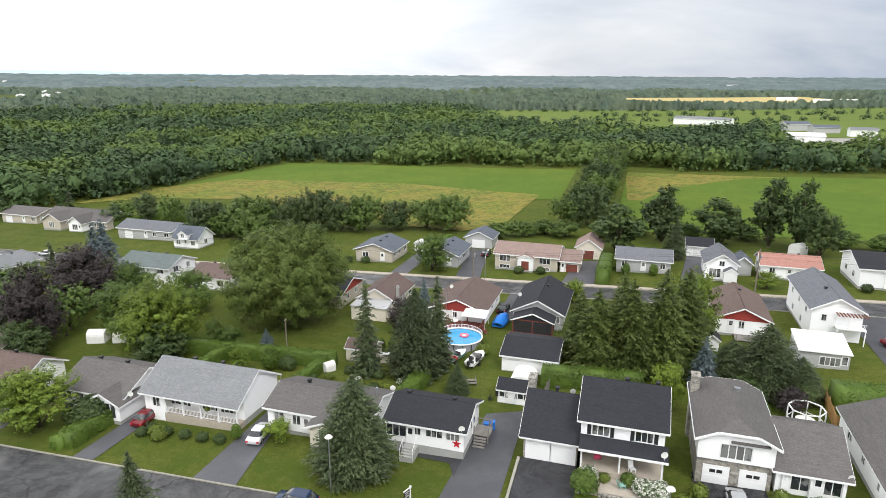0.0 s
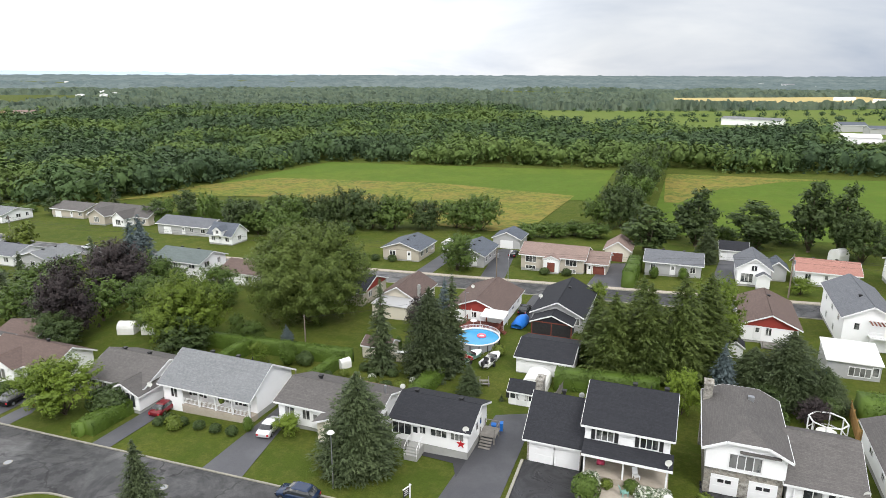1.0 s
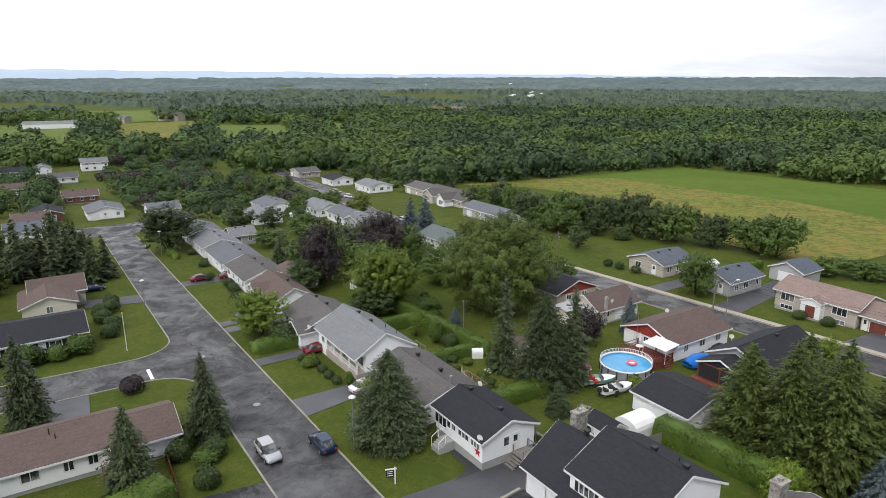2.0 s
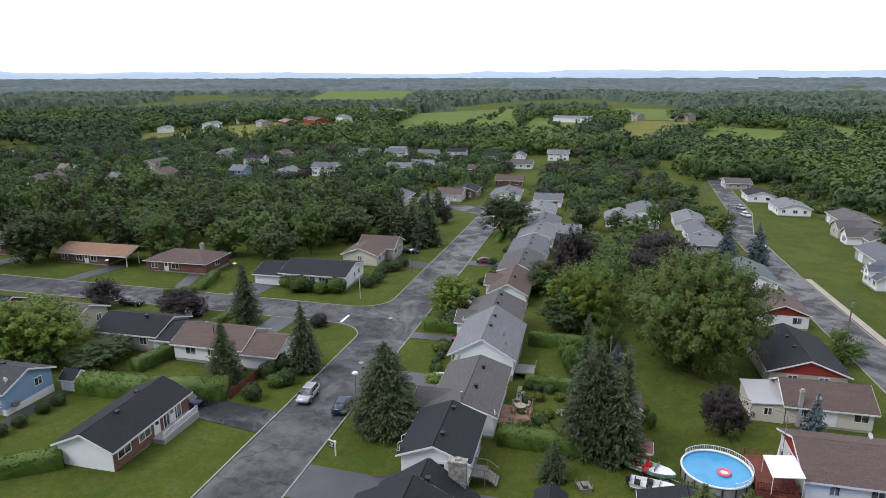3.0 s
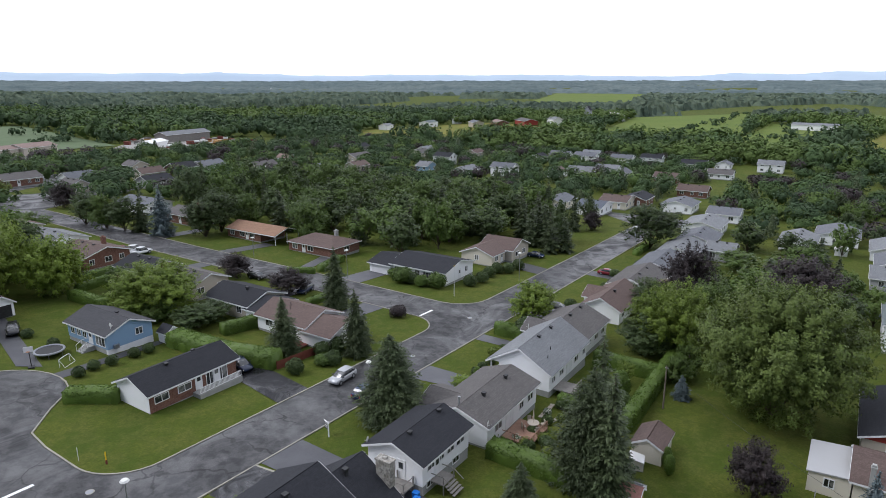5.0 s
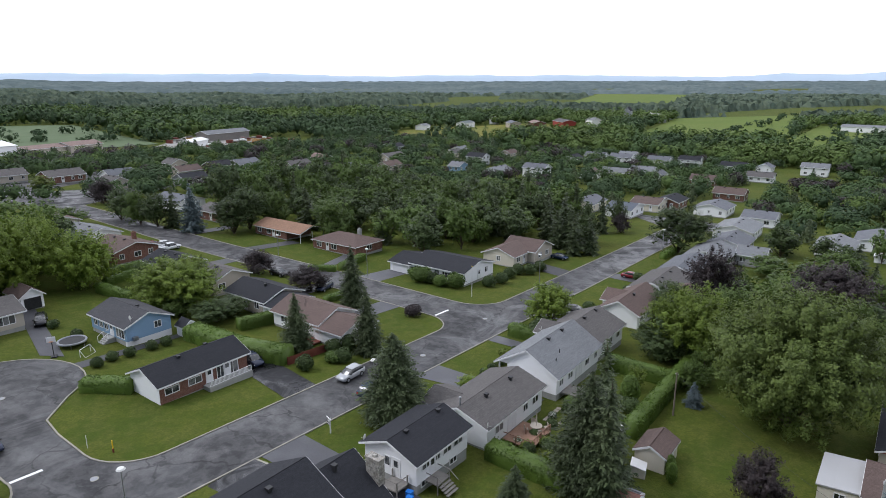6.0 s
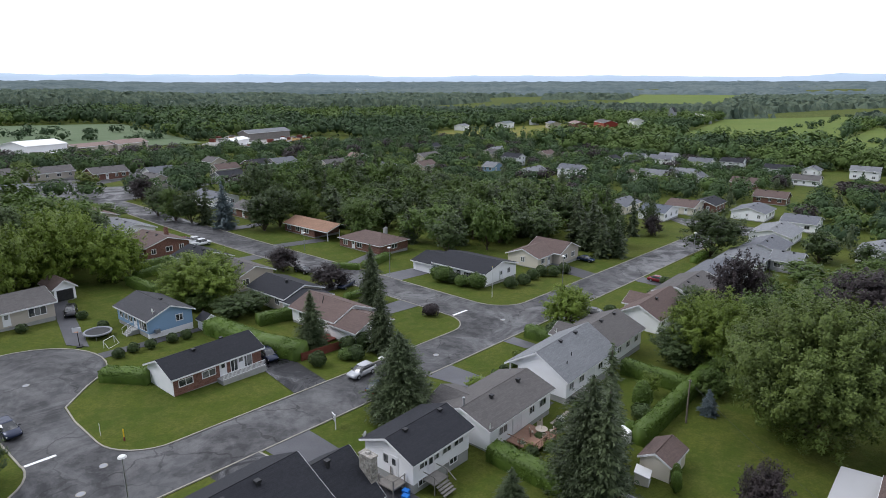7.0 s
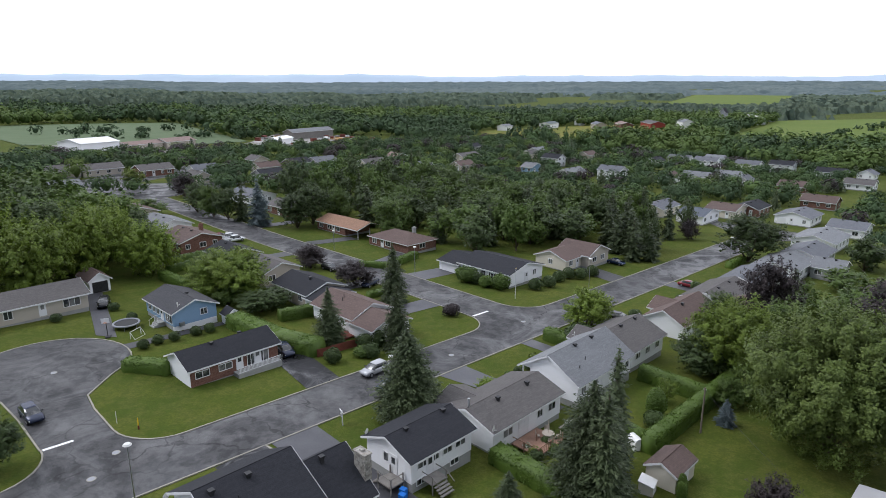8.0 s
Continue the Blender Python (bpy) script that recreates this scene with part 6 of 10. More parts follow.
def cream_house():
    H = House(-49.0, -41.0, 100.6, 115.6, "cream house with brown roof and a pale flat-roofed annex")
    r = H.body(-49.0, -41.0, 104.6, 115.6, 3.0, 1.9, "y", "side_cream", "roof_brown", base=0.4)
    cx, cy = H.cx, H.cy
    a = (-48.2 - cx, -41.4 - cx, 100.9 - cy, 104.9 - cy)
    part("annex", Shape().box(*a, 0.0, 2.7), "side_cream", H.ob, "cream-sided low annex")
    s = Shape()
    slope(s, (a[0] - 0.2, a[2] - 0.2, 2.62), (a[1] + 0.2, a[2] - 0.2, 2.62), (a[1] + 0.2, a[3] + 0.1, 2.9), (a[0] - 0.2, a[3] + 0.1, 2.9))
    part("annex_roof", s, "side_grey", H.ob, "pale grey flat metal roof")
    H.windows(a, "e", ((0.5, 0.9),), z=1.3, h=0.9)
    H.windows(r, "e", ((0.2, 1.2), (0.86, 1.6)), z=1.5, h=1.1)
    H.door(r, "e", 0.5, z=0.5, w=1.6)
    H.windows(r, "s", ((0.75, 0.9),), z=1.6, h=0.9)
    H.windows(r, "w", ((0.3, 1.2), (0.7, 1.2)), z=1.5)
    chimney(H.ob, r[1] + 0.25, -1.6, 0.0, 5.0, 0.45, 0.45, "concrete")
    dish(H.ob, r[1] - 0.4, 0.6, 3.4, 90)


def white_tall():
    H = House(27.7, 35.8, 108.0, 126.0, "white two-storey house with grey roof and balcony")
    r = H.body(27.7, 35.8, 108.0, 126.0, 5.4, 1.9, "y", "side_white", "roof_grey", base=0.3)
    H.windows(r, "s", ((0.25, 0.7),), z=3.5, h=1.0)
    H.door(r, "s", 0.62, z=3.0, w=1.9)
    H.windows(r, "w", ((0.2, 1.0), (0.5, 1.0), (0.8, 1.0)), z=3.6, h=1.2)
    H.windows(r, "w", ((0.35, 0.9), (0.7, 0.9)), z=1.0, h=1.0)
    H.windows(r, "e", ((0.3, 1.2), (0.7, 1.2)), z=3.6)
    b = part("balcony", Shape().box(-0.2, 3.9, r[2] - 1.5, r[2] - 0.01, 2.75, 2.9), "white", H.ob)
    s = Shape()
    for z in (3.05, 3.8):
        s.beam((-0.15, r[2] - 1.45, z), (3.85, r[2] - 1.45, z), 0.06)
    for i in range(20):
        s.box(-0.15 + 0.2 * i, -0.1 + 0.2 * i, r[2] - 1.47, r[2] - 1.43, 3.05, 3.8)
    for x in (-0.1, 3.8):
        s.box(x - 0.07, x + 0.07, r[2] - 1.5, r[2] - 1.36, -0.5, 2.8)
    part("railing", s, "white", b)
    a = Shape()
    for i in range(9):
        a.box(-0.3 + 0.5 * i, -0.1 + 0.5 * i, r[2] - 1.8, r[2] - 0.01, 5.0, 5.08)
    part("awning", a, "deck_wood", H.ob, "slatted red-brown awning")
    vents(H.ob, (-0.7, -3.0, 7.0))


def annexed_shed():
    H = House(24.2, 31.2, 96.8, 103.0, "grey garden building with a white metal roof", "outbuilding", "garden_building", 0.2)
    r = H.rect(24.2, 31.2, 96.8, 103.0)
    part("wall", Shape().box(*r, -1.2, 2.4), "side_grey", H.ob)
    s = Shape()
    slope(s, (r[0] - 0.2, r[2] - 0.3, 2.45), (r[1] + 0.2, r[2] - 0.3, 2.45), (r[1] + 0.2, r[3] + 0.1, 3.4), (r[0] - 0.2, r[3] + 0.1, 3.4))
    part("roof", s, "plastic_white", H.ob)
    part("upper_wall", Shape().add([(r[0], r[2], 2.38), (r[0], r[3], 2.38), (r[0], r[3], 3.3), (r[1], r[2], 2.38), (r[1], r[3], 2.38), (r[1], r[3], 3.3)], [(0, 2, 1), (3, 4, 5), (0, 1, 4, 3), (1, 2, 5, 4), (0, 3, 5, 2)]), "side_white", H.ob)
    H.windows(r, "s", ((0.62, 2.6),), z=0.6, h=1.2, panes=4)
    H.windows(r, "s", ((0.9, 0.7),), z=0.9, h=1.2)


def small_shed(x0, x1, y0, y1, axis, wall, roof, label, eave=2.0, rise=0.8, side="s", mat="white"):
    H = House(x0, x1, y0, y1, label, "shed", "garden_shed", 0.2)
    r = H.body(x0, x1, y0, y1, eave, rise, axis, wall, roof, base=0.1, over=0.2)
    H.door(r, side, 0.5, z=0.12, w=1.2, h=1.75, lit=False, mat=mat)
    return H, r


def lean_garage(x0, x1, y0, y1, axis, wall, roof, label, side, eave=2.6, rise=1.3, mat="white", w=2.6):
    H = House(x0, x1, y0, y1, label, "garage", "garage", 0.35)
    r = H.body(x0, x1, y0, y1, eave, rise, axis, wall, roof, base=0.1)
    H.door(r, side, 0.5, z=0.08, w=w, h=2.1, lit=False, mat=mat, name="garage_door")
    return H, r


dark_bungalow()
mid_bungalow()
grey_house()
two_storey()
raised_front_garden()
stone_split()
brick_bungalow()
blue_house()
red_house()
screen_house()
cream_house()
white_tall()
annexed_shed()

# the rest of the front row
H = House(-71.3, -60.3, 57.6, 69.0, "white bungalow with taupe gable roof and bay front", z=-3.2)
r = H.body(-71.3, -60.3, 58.8, 68.8, 3.1, 2.0, "x", "side_white", "roof_taupe", base=0.4)
r2 = H.body(-65.6, -59.8, 57.4, 63.0, 2.75, 1.2, "y", "side_white", "roof_taupe", base=0.4)
H.windows(r2, "s", ((0.5, 3.6),), z=0.8, h=1.9, panes=5)
H.windows(r, "s", ((0.08, 1.4), (0.28, 1.4)), z=1.5)
H.door(r, "s", 0.42)
H.windows(r, "n", ((0.2, 1.2), (0.5, 1.2), (0.8, 1.2)))
H.windows(r, "w", ((0.3, 1.2), (0.7, 1.2)))
vents(H.ob, (1.5, 1.0, 5.0), (-3.0, 1.0, 5.0))
dish(H.ob, 6.4, -4.2, 3.2)
H = House(-101.0, -79.2, 58.4, 74.6, "white bungalow with brown stepped gable roofs")
r = H.body(-93.8, -79.2, 60.0, 68.2, 3.1, 1.9, "x", "side_white", "roof_brown", base=0.4)
r2 = H.body(-91.6, -84.6, 58.4, 64.8, 3.0, 1.3, "y", "side_white", "roof_brown", base=0.4)
r3 = H.body(-101.0, -92.0, 66.5, 74.6, 2.8, 1.3, "x", "side_white", "roof_brown", base=0.3)
H.windows(r2, "s", ((0.5, 2.4),), z=0.9, h=1.7, panes=3)
H.windows(r, "s", ((0.75, 1.8), (0.93, 1.0)), z=1.3)
H.door(r, "s", 0.6)
H.windows(r, "n", ((0.3, 1.2), (0.6, 1.2), (0.85, 1.2)))
H.windows(r3, "e", ((0.5, 1.2),))
vents(H.ob, (5.0, -1.6, 4.8))
plain_house(-111.0, -96.0, 59.4, 69.4, "x", "side_white", "roof_taupe", "white bungalow with grey-brown roof", chim=False)
plain_house(-128.6, -113.0, 59.4, 69.6, "x", "side_white", "roof_grey", "white bungalow with grey roof along the street", garage="s")
plain_house(-147.5, -133.0, 59.6, 70.0, "x", "side_white", "roof_greyl", "white bungalow with pale grey roof", garage="s")
plain_house(-165.5, -151.5, 60.0, 70.4, "x", "side_white", "roof_grey", "white bungalow with grey roof and garage")
plain_house(-151.0, -143.0, 69.6, 77.0, "y", "side_grey", "roof_greyl", "grey rear extension house with pale roof")
H = House(24.2, 34.0, 60.8, 77.4, "white house with grey-brown gable roof beside a board fence")
r = H.body(24.2, 34.0, 60.8, 77.4, 3.2, 1.8, "y", "side_white", "roof_taupe")
H.windows(r, "w", ((0.15, 0.6), (0.45, 0.8), (0.75, 1.2)), z=1.5)
H.windows(r, "s", ((0.3, 1.6), (0.7, 1.6)), z=1.4)

# south of the front street
H = House(-47.2, -37.6, 17.8, 35.6, "white house with brown gable roofs on the corner lot")
r = H.body(-47.2, -37.9, 17.8, 30.0, 3.1, 1.7, "y", "side_white", "roof_brown", base=0.7)
r2 = H.body(-46.4, -37.6, 28.4, 35.6, 2.7, 1.5, "y", "side_white", "roof_brown", base=0.4)
H.windows(r, "e", ((0.25, 1.6), (0.55, 0.9), (0.75, 0.9)), z=1.6, h=1.2)
H.door(r, "e", 0.9, z=0.8, w=1.1)
H.windows(r2, "n", ((0.3, 1.0), (0.65, 1.0)), z=1.2, h=1.0)
H.windows(r, "w", ((0.25, 1.4), (0.7, 1.4)))
H.windows(r, "s", ((0.5, 1.2),))
d = Shape().box(r[1] + 0.05, r[1] + 2.2, 0.6, 3.6, 0.3, 0.5)
for i in range(3):
    d.box(r[1] + 2.2 + 0.35 * i, r[1] + 2.55 + 0.35 * i, 1.0, 3.2, 0.1 - 0.2 * i, 0.3 - 0.2 * i)
d.beam((r[1] + 0.1, 0.65, 1.4), (r[1] + 2.2, 0.65, 1.4), 0.08).box(r[1] + 2.1, r[1] + 2.2, 0.6, 0.7, -1, 1.4)
timber_work("deck", d, "deck_wood", H.ob, "red-stained timber steps and deck")
part("pipe_vent", Shape().cyl((0.9, -3.5, 4.3), (0.9, -3.5, 5.3), 0.06, None, 8), "black", H.ob)
part("pipe_vent", Shape().cyl((1.6, -3.0, 4.0), (1.6, -3.0, 4.9), 0.06, None, 8), "black", H.ob)
H = House(-49.0, -39.2, 2.2, 18.0, "grey-sided house with charcoal gable roofs")
r = H.body(-49.0, -39.4, 2.2, 14.4, 3.0, 1.5, "y", "side_beige", "roof_charcoal")
r2 = H.body(-48.2, -39.2, 13.2, 18.0, 2.6, 1.3, "y", "side_white", "roof_charcoal")
H.windows(r, "e", ((0.2, 1.4), (0.8, 1.2)), z=1.4)
H.door(r, "e", 0.5)
H.windows(r2, "n", ((0.4, 1.0),), z=1.2)
vents(H.ob, (0.8, 0.0, 4.5))
plain_house(-49.5, -40.0, -14.5, -2.0, "y", "side_beige", "roof_taupe", "beige bungalow with dark taupe roof", "w")
plain_house(-49.5, -40.2, -28.6, -17.6, "y", "brick", "roof_charcoal", "brick bungalow with charcoal roof", "w")
plain_house(-50.0, -38.5, -50.0, -37.0, "y", "brick", "roof_brown", "brown brick bungalow with brown roof and chimney", "w", chim=True)
plain_house(-51.0, -40.0, -70.0, -56.0, "y", "side_white", "roof_greyl", "white bungalow with pale grey roof", "w")
plain_house(-51.0, -40.0, -92.0, -78.0, "y", "side_beige", "roof_brown", "beige bungalow with brown roof", "w")
plain_house(-36.0, -24.0, -118.0, -106.0, "x", "side_grey", "roof_taupe", "grey bungalow with dark roof", "w")
H = House(-92.8, -78.6, 8.6, 30.0, "white bungalow with charcoal roof on the street corner")
r = H.body(-92.0, -79.4, 14.6, 30.0, 3.1, 1.5, "y", "side_white", "roof_charcoal")
r2 = H.body(-90.0, -79.0, 8.6, 15.4, 2.6, 1.2, "y", "side_white", "roof_charcoal")
H.windows(r, "e", ((0.15, 1.3), (0.3, 1.3), (0.7, 1.6), (0.88, 1.6)), z=1.4, shutters="black")
H.door(r, "e", 0.5, w=1.1, mat="black")
H.door(r2, "e", 0.5, z=0.05, w=4.2, h=2.1, lit=False, name="garage_door")
H.door(r, "n", 0.5, w=1.0)
H.windows(r, "n", ((0.25, 1.0),), z=1.5)
H = House(-117.0, -100.4, 19.0, 32.0, "cream house with brown stepped gable roofs")
r = H.body(-112.0, -100.4, 20.4, 30.0, 3.0, 1.6, "x", "side_cream", "roof_brown")
r2 = H.body(-117.0, -107.0, 22.0, 32.0, 3.2, 1.9, "y", "side_beige", "roof_brown")
H.windows(r2, "n", ((0.3, 1.6), (0.7, 1.6)), z=1.3)
H.windows(r, "n", ((0.8, 1.4),), z=1.4)
H.door(r, "n", 0.55)
H.windows(r, "e", ((0.5, 1.0),))
H = House(-91.6, -82.0, -44.8, -25.0, "ranch house with faded orange roof and open carport")
r = H.body(-91.6, -82.0, -44.8, -30.5, 2.7, 1.4, "y", "brick", "roof_orange")
cr_ = H.rect(-91.6, -82.0, -30.9, -25.0)
roof_parts(H.ob, *cr_[:2], cr_[2] - 0.3, cr_[3], 2.72, 1.4, "y", "gable", "roof_orange", 0.44)
for x in (cr_[0] + 0.2, 0.0, cr_[1] - 0.2):
    part("carport_post", Shape().box(x - 0.08, x + 0.08, cr_[3] - 0.2, cr_[3] - 0.04, -1.0, 2.7), "white", H.ob)
H.windows(r, "e", ((0.15, 1.6), (0.45, 1.6), (0.75, 1.6)), z=1.1, h=1.2)
H.door(r, "e", 0.6)
H = House(-92.4, -81.6, -20.4, -4.2, "brick ranch house with brown hipped roof")
r = H.body(-92.4, -81.6, -20.4, -4.2, 2.8, 1.7, "y", "brick", "roof_brown", "hip")
H.windows(r, "e", ((0.15, 1.6), (0.5, 1.8)), z=1.1, h=1.2)
H.door(r, "e", 0.35)
H.windows(r, "n", ((0.5, 1.8),), z=1.2)
chimney(H.ob, -1.5, 3.0, 2.5, 5.4, 0.9, 0.7, "concrete")
plain_house(-93.0, -83.0, -74.0, -60.0, "y", "brick", "roof_taupe", "brick bungalow with pale chimney and grey roof", "e", chim=True)
plain_house(-95.0, -84.0, -102.0, -86.0, "y", "side_white", "roof_grey", "white bungalow with grey roof among trees", "e")
H = House(-10.6, 12.0, -19.6, -9.4, "long beige stone bungalow with grey-beige roof")
r = H.body(-10.6, 12.0, -19.6, -9.4, 2.9, 1.6, "x", "side_beige", "roof_taupe", base=0.3)
H.windows(r, "n", ((0.12, 2.6), (0.56, 1.2), (0.75, 1.8), (0.9, 1.2)), z=1.2, h=1.3, panes=3)
H.door(r, "n", 0.33)
H.windows(r, "w", ((0.5, 1.2),))
# a black door panel paints the dark inside of the open doorway
G, r = lean_garage(-17.4, -13.0, -26.4, -19.2, "y", "side_white", "roof_brown", "white garage with brown roof and black panel for its open doorway", "n", mat="black", w=2.8)

# along the rear street
plain_house(-65.6, -55.0, 139.6, 151.0, "y", "side_beige", "roof_blue", "beige bungalow with blue-grey roof and balcony")
plain_house(-47.0, -38.2, 138.6, 150.4, "y", "side_grey", "roof_blue", "grey house with blue-grey roof beside a wet drive")
G, r = lean_garage(-42.6, -34.6, 158.6, 166.4, "y", "side_grey", "roof_blue", "pale grey garage with blue-grey roof", "s", 2.8, 1.6, w=3.2)
H = House(-30.4, -10.4, 139.4, 149.4, "long beige stone bungalow with faded pink-brown roof")
r = H.body(-30.4, -15.2, 139.4, 149.4, 3.6, 1.7, "x", "side_beige", "roof_pink", base=0.5)
r2 = H.body(-15.6, -10.4, 140.0, 149.0, 2.9, 1.6, "x", "side_beige", "roof_pink", base=0.2)
H.windows(r, "s", ((0.16, 2.4), (0.8, 2.4)), z=1.9, h=1.4, panes=3)
H.windows(r, "s", ((0.16, 2.2), (0.8, 2.2)), z=0.3, h=0.7, panes=3)
p = H.body(-24.6, -20.8, 138.2, 141.0, 3.3, 0.7, "y", "white", "roof_pink", base=0.4, over=0.15)
H.door(p, "s", 0.5, z=0.5, w=1.7, mat="deck_wood")
H.door(r2, "s", 0.62, z=0.1, w=2.5, mat="deck_wood", lit=False, name="garage_door")
H.door(r2, "s", 0.15, z=0.3, w=0.7)
plain_house(-3.4, 9.0, 142.6, 151.4, "x", "side_grey", "roof_grey", "grey-white bungalow with grey roof and tall windows")
G, r = lean_garage(-13.2, -6.6, 152.6, 161.0, "y", "side_cream", "roof_pink", "cream garage with brown door and pale roof", "s", 2.9, 2.0, "deck_wood")
H = House(14.8, 25.4, 139.2, 150.4, "small white gabled house with grey roof and porch")
r = H.body(14.8, 21.8, 139.2, 149.4, 3.9, 2.0, "y", "side_white", "roof_grey")
r2 = H.body(21.0, 25.4, 144.6, 150.4, 2.9, 1.4, "y", "side_grey", "roof_blue")
H.windows(r, "s", ((0.3, 2.2),), z=0.9, h=1.8, panes=3)
H.windows(r, "s", ((0.5, 1.0),), z=3.4, h=1.0)
H.door(r, "s", 0.75)
H.windows(r, "w", ((0.3, 1.0), (0.7, 1.0)))
p = H.body(18.6, 21.4, 137.8, 140.2, 2.5, 0.8, "y", "white", "roof_grey", over=0.15)
plain_house(26.0, 38.0, 142.6, 150.8, "x", "side_white", "roof_red", "white bungalow with salmon-red roof")
H = House(43.0, 56.0, 138.8, 152.6, "white house with black gable roofs")
r = H.body(43.0, 51.0, 139.0, 152.6, 4.2, 1.9, "x", "side_white", "roof_charcoal")
r2 = H.body(47.4, 56.0, 138.8, 147.0, 4.0, 2.0, "y", "side_white", "roof_charcoal")
H.windows(r2, "s", ((0.3, 2.0),), z=0.9, h=1.5, panes=4)
H.windows(r2, "s", ((0.5, 1.6),), z=3.0, h=1.0)
H.windows(r, "w", ((0.3, 1.2), (0.7, 1.2)))
G, r = lean_garage(12.4, 19.0, 160.0, 167.4, "x", "side_white", "roof_charcoal", "white garage with charcoal roof at the drive's end", "s")
H = House(13.8, 22.8, 107.2, 121.8, "white house with dark red gable and brown roof")
r = H.body(13.8, 22.8, 107.2, 121.8, 3.1, 1.8, "y", "side_white", "roof_brown", base=0.4, gable="side_red")
H.windows(r, "s", ((0.48, 0.8),), z=1.5, h=1.2)
H.door(r, "s", 0.28, z=0.7)
d = Shape().box(-1.2, 3.6, r[2] - 2.6, r[2] - 0.02, 0.3, 0.45)
for x in (-1.1, 1.2, 3.5):
    d.box(x - 0.06, x + 0.06, r[2] - 2.6, r[2] - 2.5, -1.0, 1.3)
d.beam((-1.1, r[2] - 2.55, 1.25), (3.5, r[2] - 2.55, 1.25), 0.08)
timber_work("deck", d, "grey_wood", H.ob, "weathered timber deck")
H.windows(r, "w", ((0.3, 1.2), (0.7, 1.2)))
vents(H.ob, (0.4, 3.0, 4.7))
H = House(-67.2, -52.2, 105.2, 116.4, "charcoal-roofed house with dark red gable")
r = H.body(-67.2, -52.2, 105.2, 116.4, 3.2, 1.9, "x", "side_beige", "roof_charcoal", gable="side_red")
H.windows(r, "s", ((0.2, 1.2), (0.5, 1.2), (0.8, 1.2)))
H.windows(r, "e", ((0.3, 1.2), (0.7, 1.2)))
vents(H.ob, (-2.0, -0.8, 4.8), (2.0, -0.8, 4.8))
H = plain_house(-91.0, -80.4, 110.0, 119.6, "x", "side_white", "roof_brown", "white house with dark red gable and brown roof", "n", gable="side_red", storeys=1)
plain_house(-107.4, -93.8, 107.8, 117.4, "x", "side_white", "roof_green", "white two-storey house with grey-green roof", "n", eave=5.3, rise=1.7, storeys=2)
H = House(-184.0, -158.0, 153.0, 168.0, "wide beige house with taupe cross-gabled roofs")
r = H.body(-184.0, -158.0, 157.0, 168.0, 3.2, 2.4, "x", "side_beige", "roof_taupe")
r2 = H.body(-181.0, -173.0, 153.6, 162.0, 3.2, 2.0, "y", "side_beige", "roof_taupe")
r3 = H.body(-170.0, -164.0, 153.0, 161.0, 3.2, 1.8, "y", "side_white", "roof_taupe")
for q in (r2, r3):
    H.windows(q, "s", ((0.5, 2.0),), z=1.0, h=1.6, panes=3)
H.windows(r, "s", ((0.8, 1.6), (0.93, 1.2)), z=1.3)
H.windows(r, "e", ((0.3, 1.2), (0.7, 1.2)), z=1.3)
H.door(r3, "s", 0.85)
vents(H.ob, (-3.0, 3.0, 5.3), (5.0, 3.0, 5.3))
H = House(-121.4, -112.6, 140.6, 149.4, "small white cottage with steep dark roof and dormer")
r = H.body(-121.4, -112.6, 141.8, 149.4, 3.0, 2.6, "x", "side_white", "roof_blue")
r2 = H.body(-118.6, -115.4, 141.0, 145.4, 4.2, 1.0, "y", "side_white", "roof_blue", over=0.2, base=2.8)
H.windows(r2, "s", ((0.5, 0.9),), z=3.5, h=0.9)
H.windows(r, "s", ((0.2, 1.2), (0.8, 1.2)), z=1.2)
H.door(r, "s", 0.5)
H.windows(r, "e", ((0.5, 1.2),), z=1.2)
for x0, x1, y0, y1, ax, roof, wall, fr in (
        (-147, -127, 149, 159, "x", "roof_grey", "side_grey", "s"),
        (-206, -190, 160, 172, "x", "roof_taupe", "side_beige", "s"), (-226, -211, 146, 158, "x", "roof_greyl", "side_white", "s"),
        (-254, -240, 142, 153, "x", "roof_charcoal", "side_white", "s"), (-291, -277, 140, 152, "y", "roof_taupe", "side_beige", "s"), (-182, -169, 84, 94, "x", "roof_greyl", "side_white", "n")):
    plain_house(x0, x1, y0, y1, ax, wall, roof, "pale-walled suburban house with low gable roof", fr, garage=fr)
for x0, x1, y0, y1, ax, roof, wall, fr in (
        (-200, -185, 92, 104, "x", "roof_grey", "side_white", "n"), (-186, -171, 106, 116, "x", "roof_greyl", "side_white", "n"), (-166, -152, 107, 117, "x", "roof_grey", "side_white", "n"),
        (-150, -138, 106, 116, "y", "roof_greyl", "side_grey", "n"), (-200, -186, 2, 12, "x", "roof_grey", "side_cream", "e"), (-198, -184, 17, 27, "y", "roof_blue", "side_white", "e"),
        (-216, -203, 19, 30, "y", "roof_brown", "side_cream", "e"), (-227, -214, 24, 34, "x", "roof_charcoal", "brick", "e"), (-224, -210, 40, 52, "x", "roof_grey", "side_white", "e"),
        (-214, -202, 58, 69, "y", "roof_grey", "side_white", "s"), (-190, -174, 56, 68, "x", "roof_greyl", "side_white", "s")):
    plain_house(x0, x1, y0, y1, ax, wall, roof, "suburban house with shingle roof among trees", fr, garage=fr)

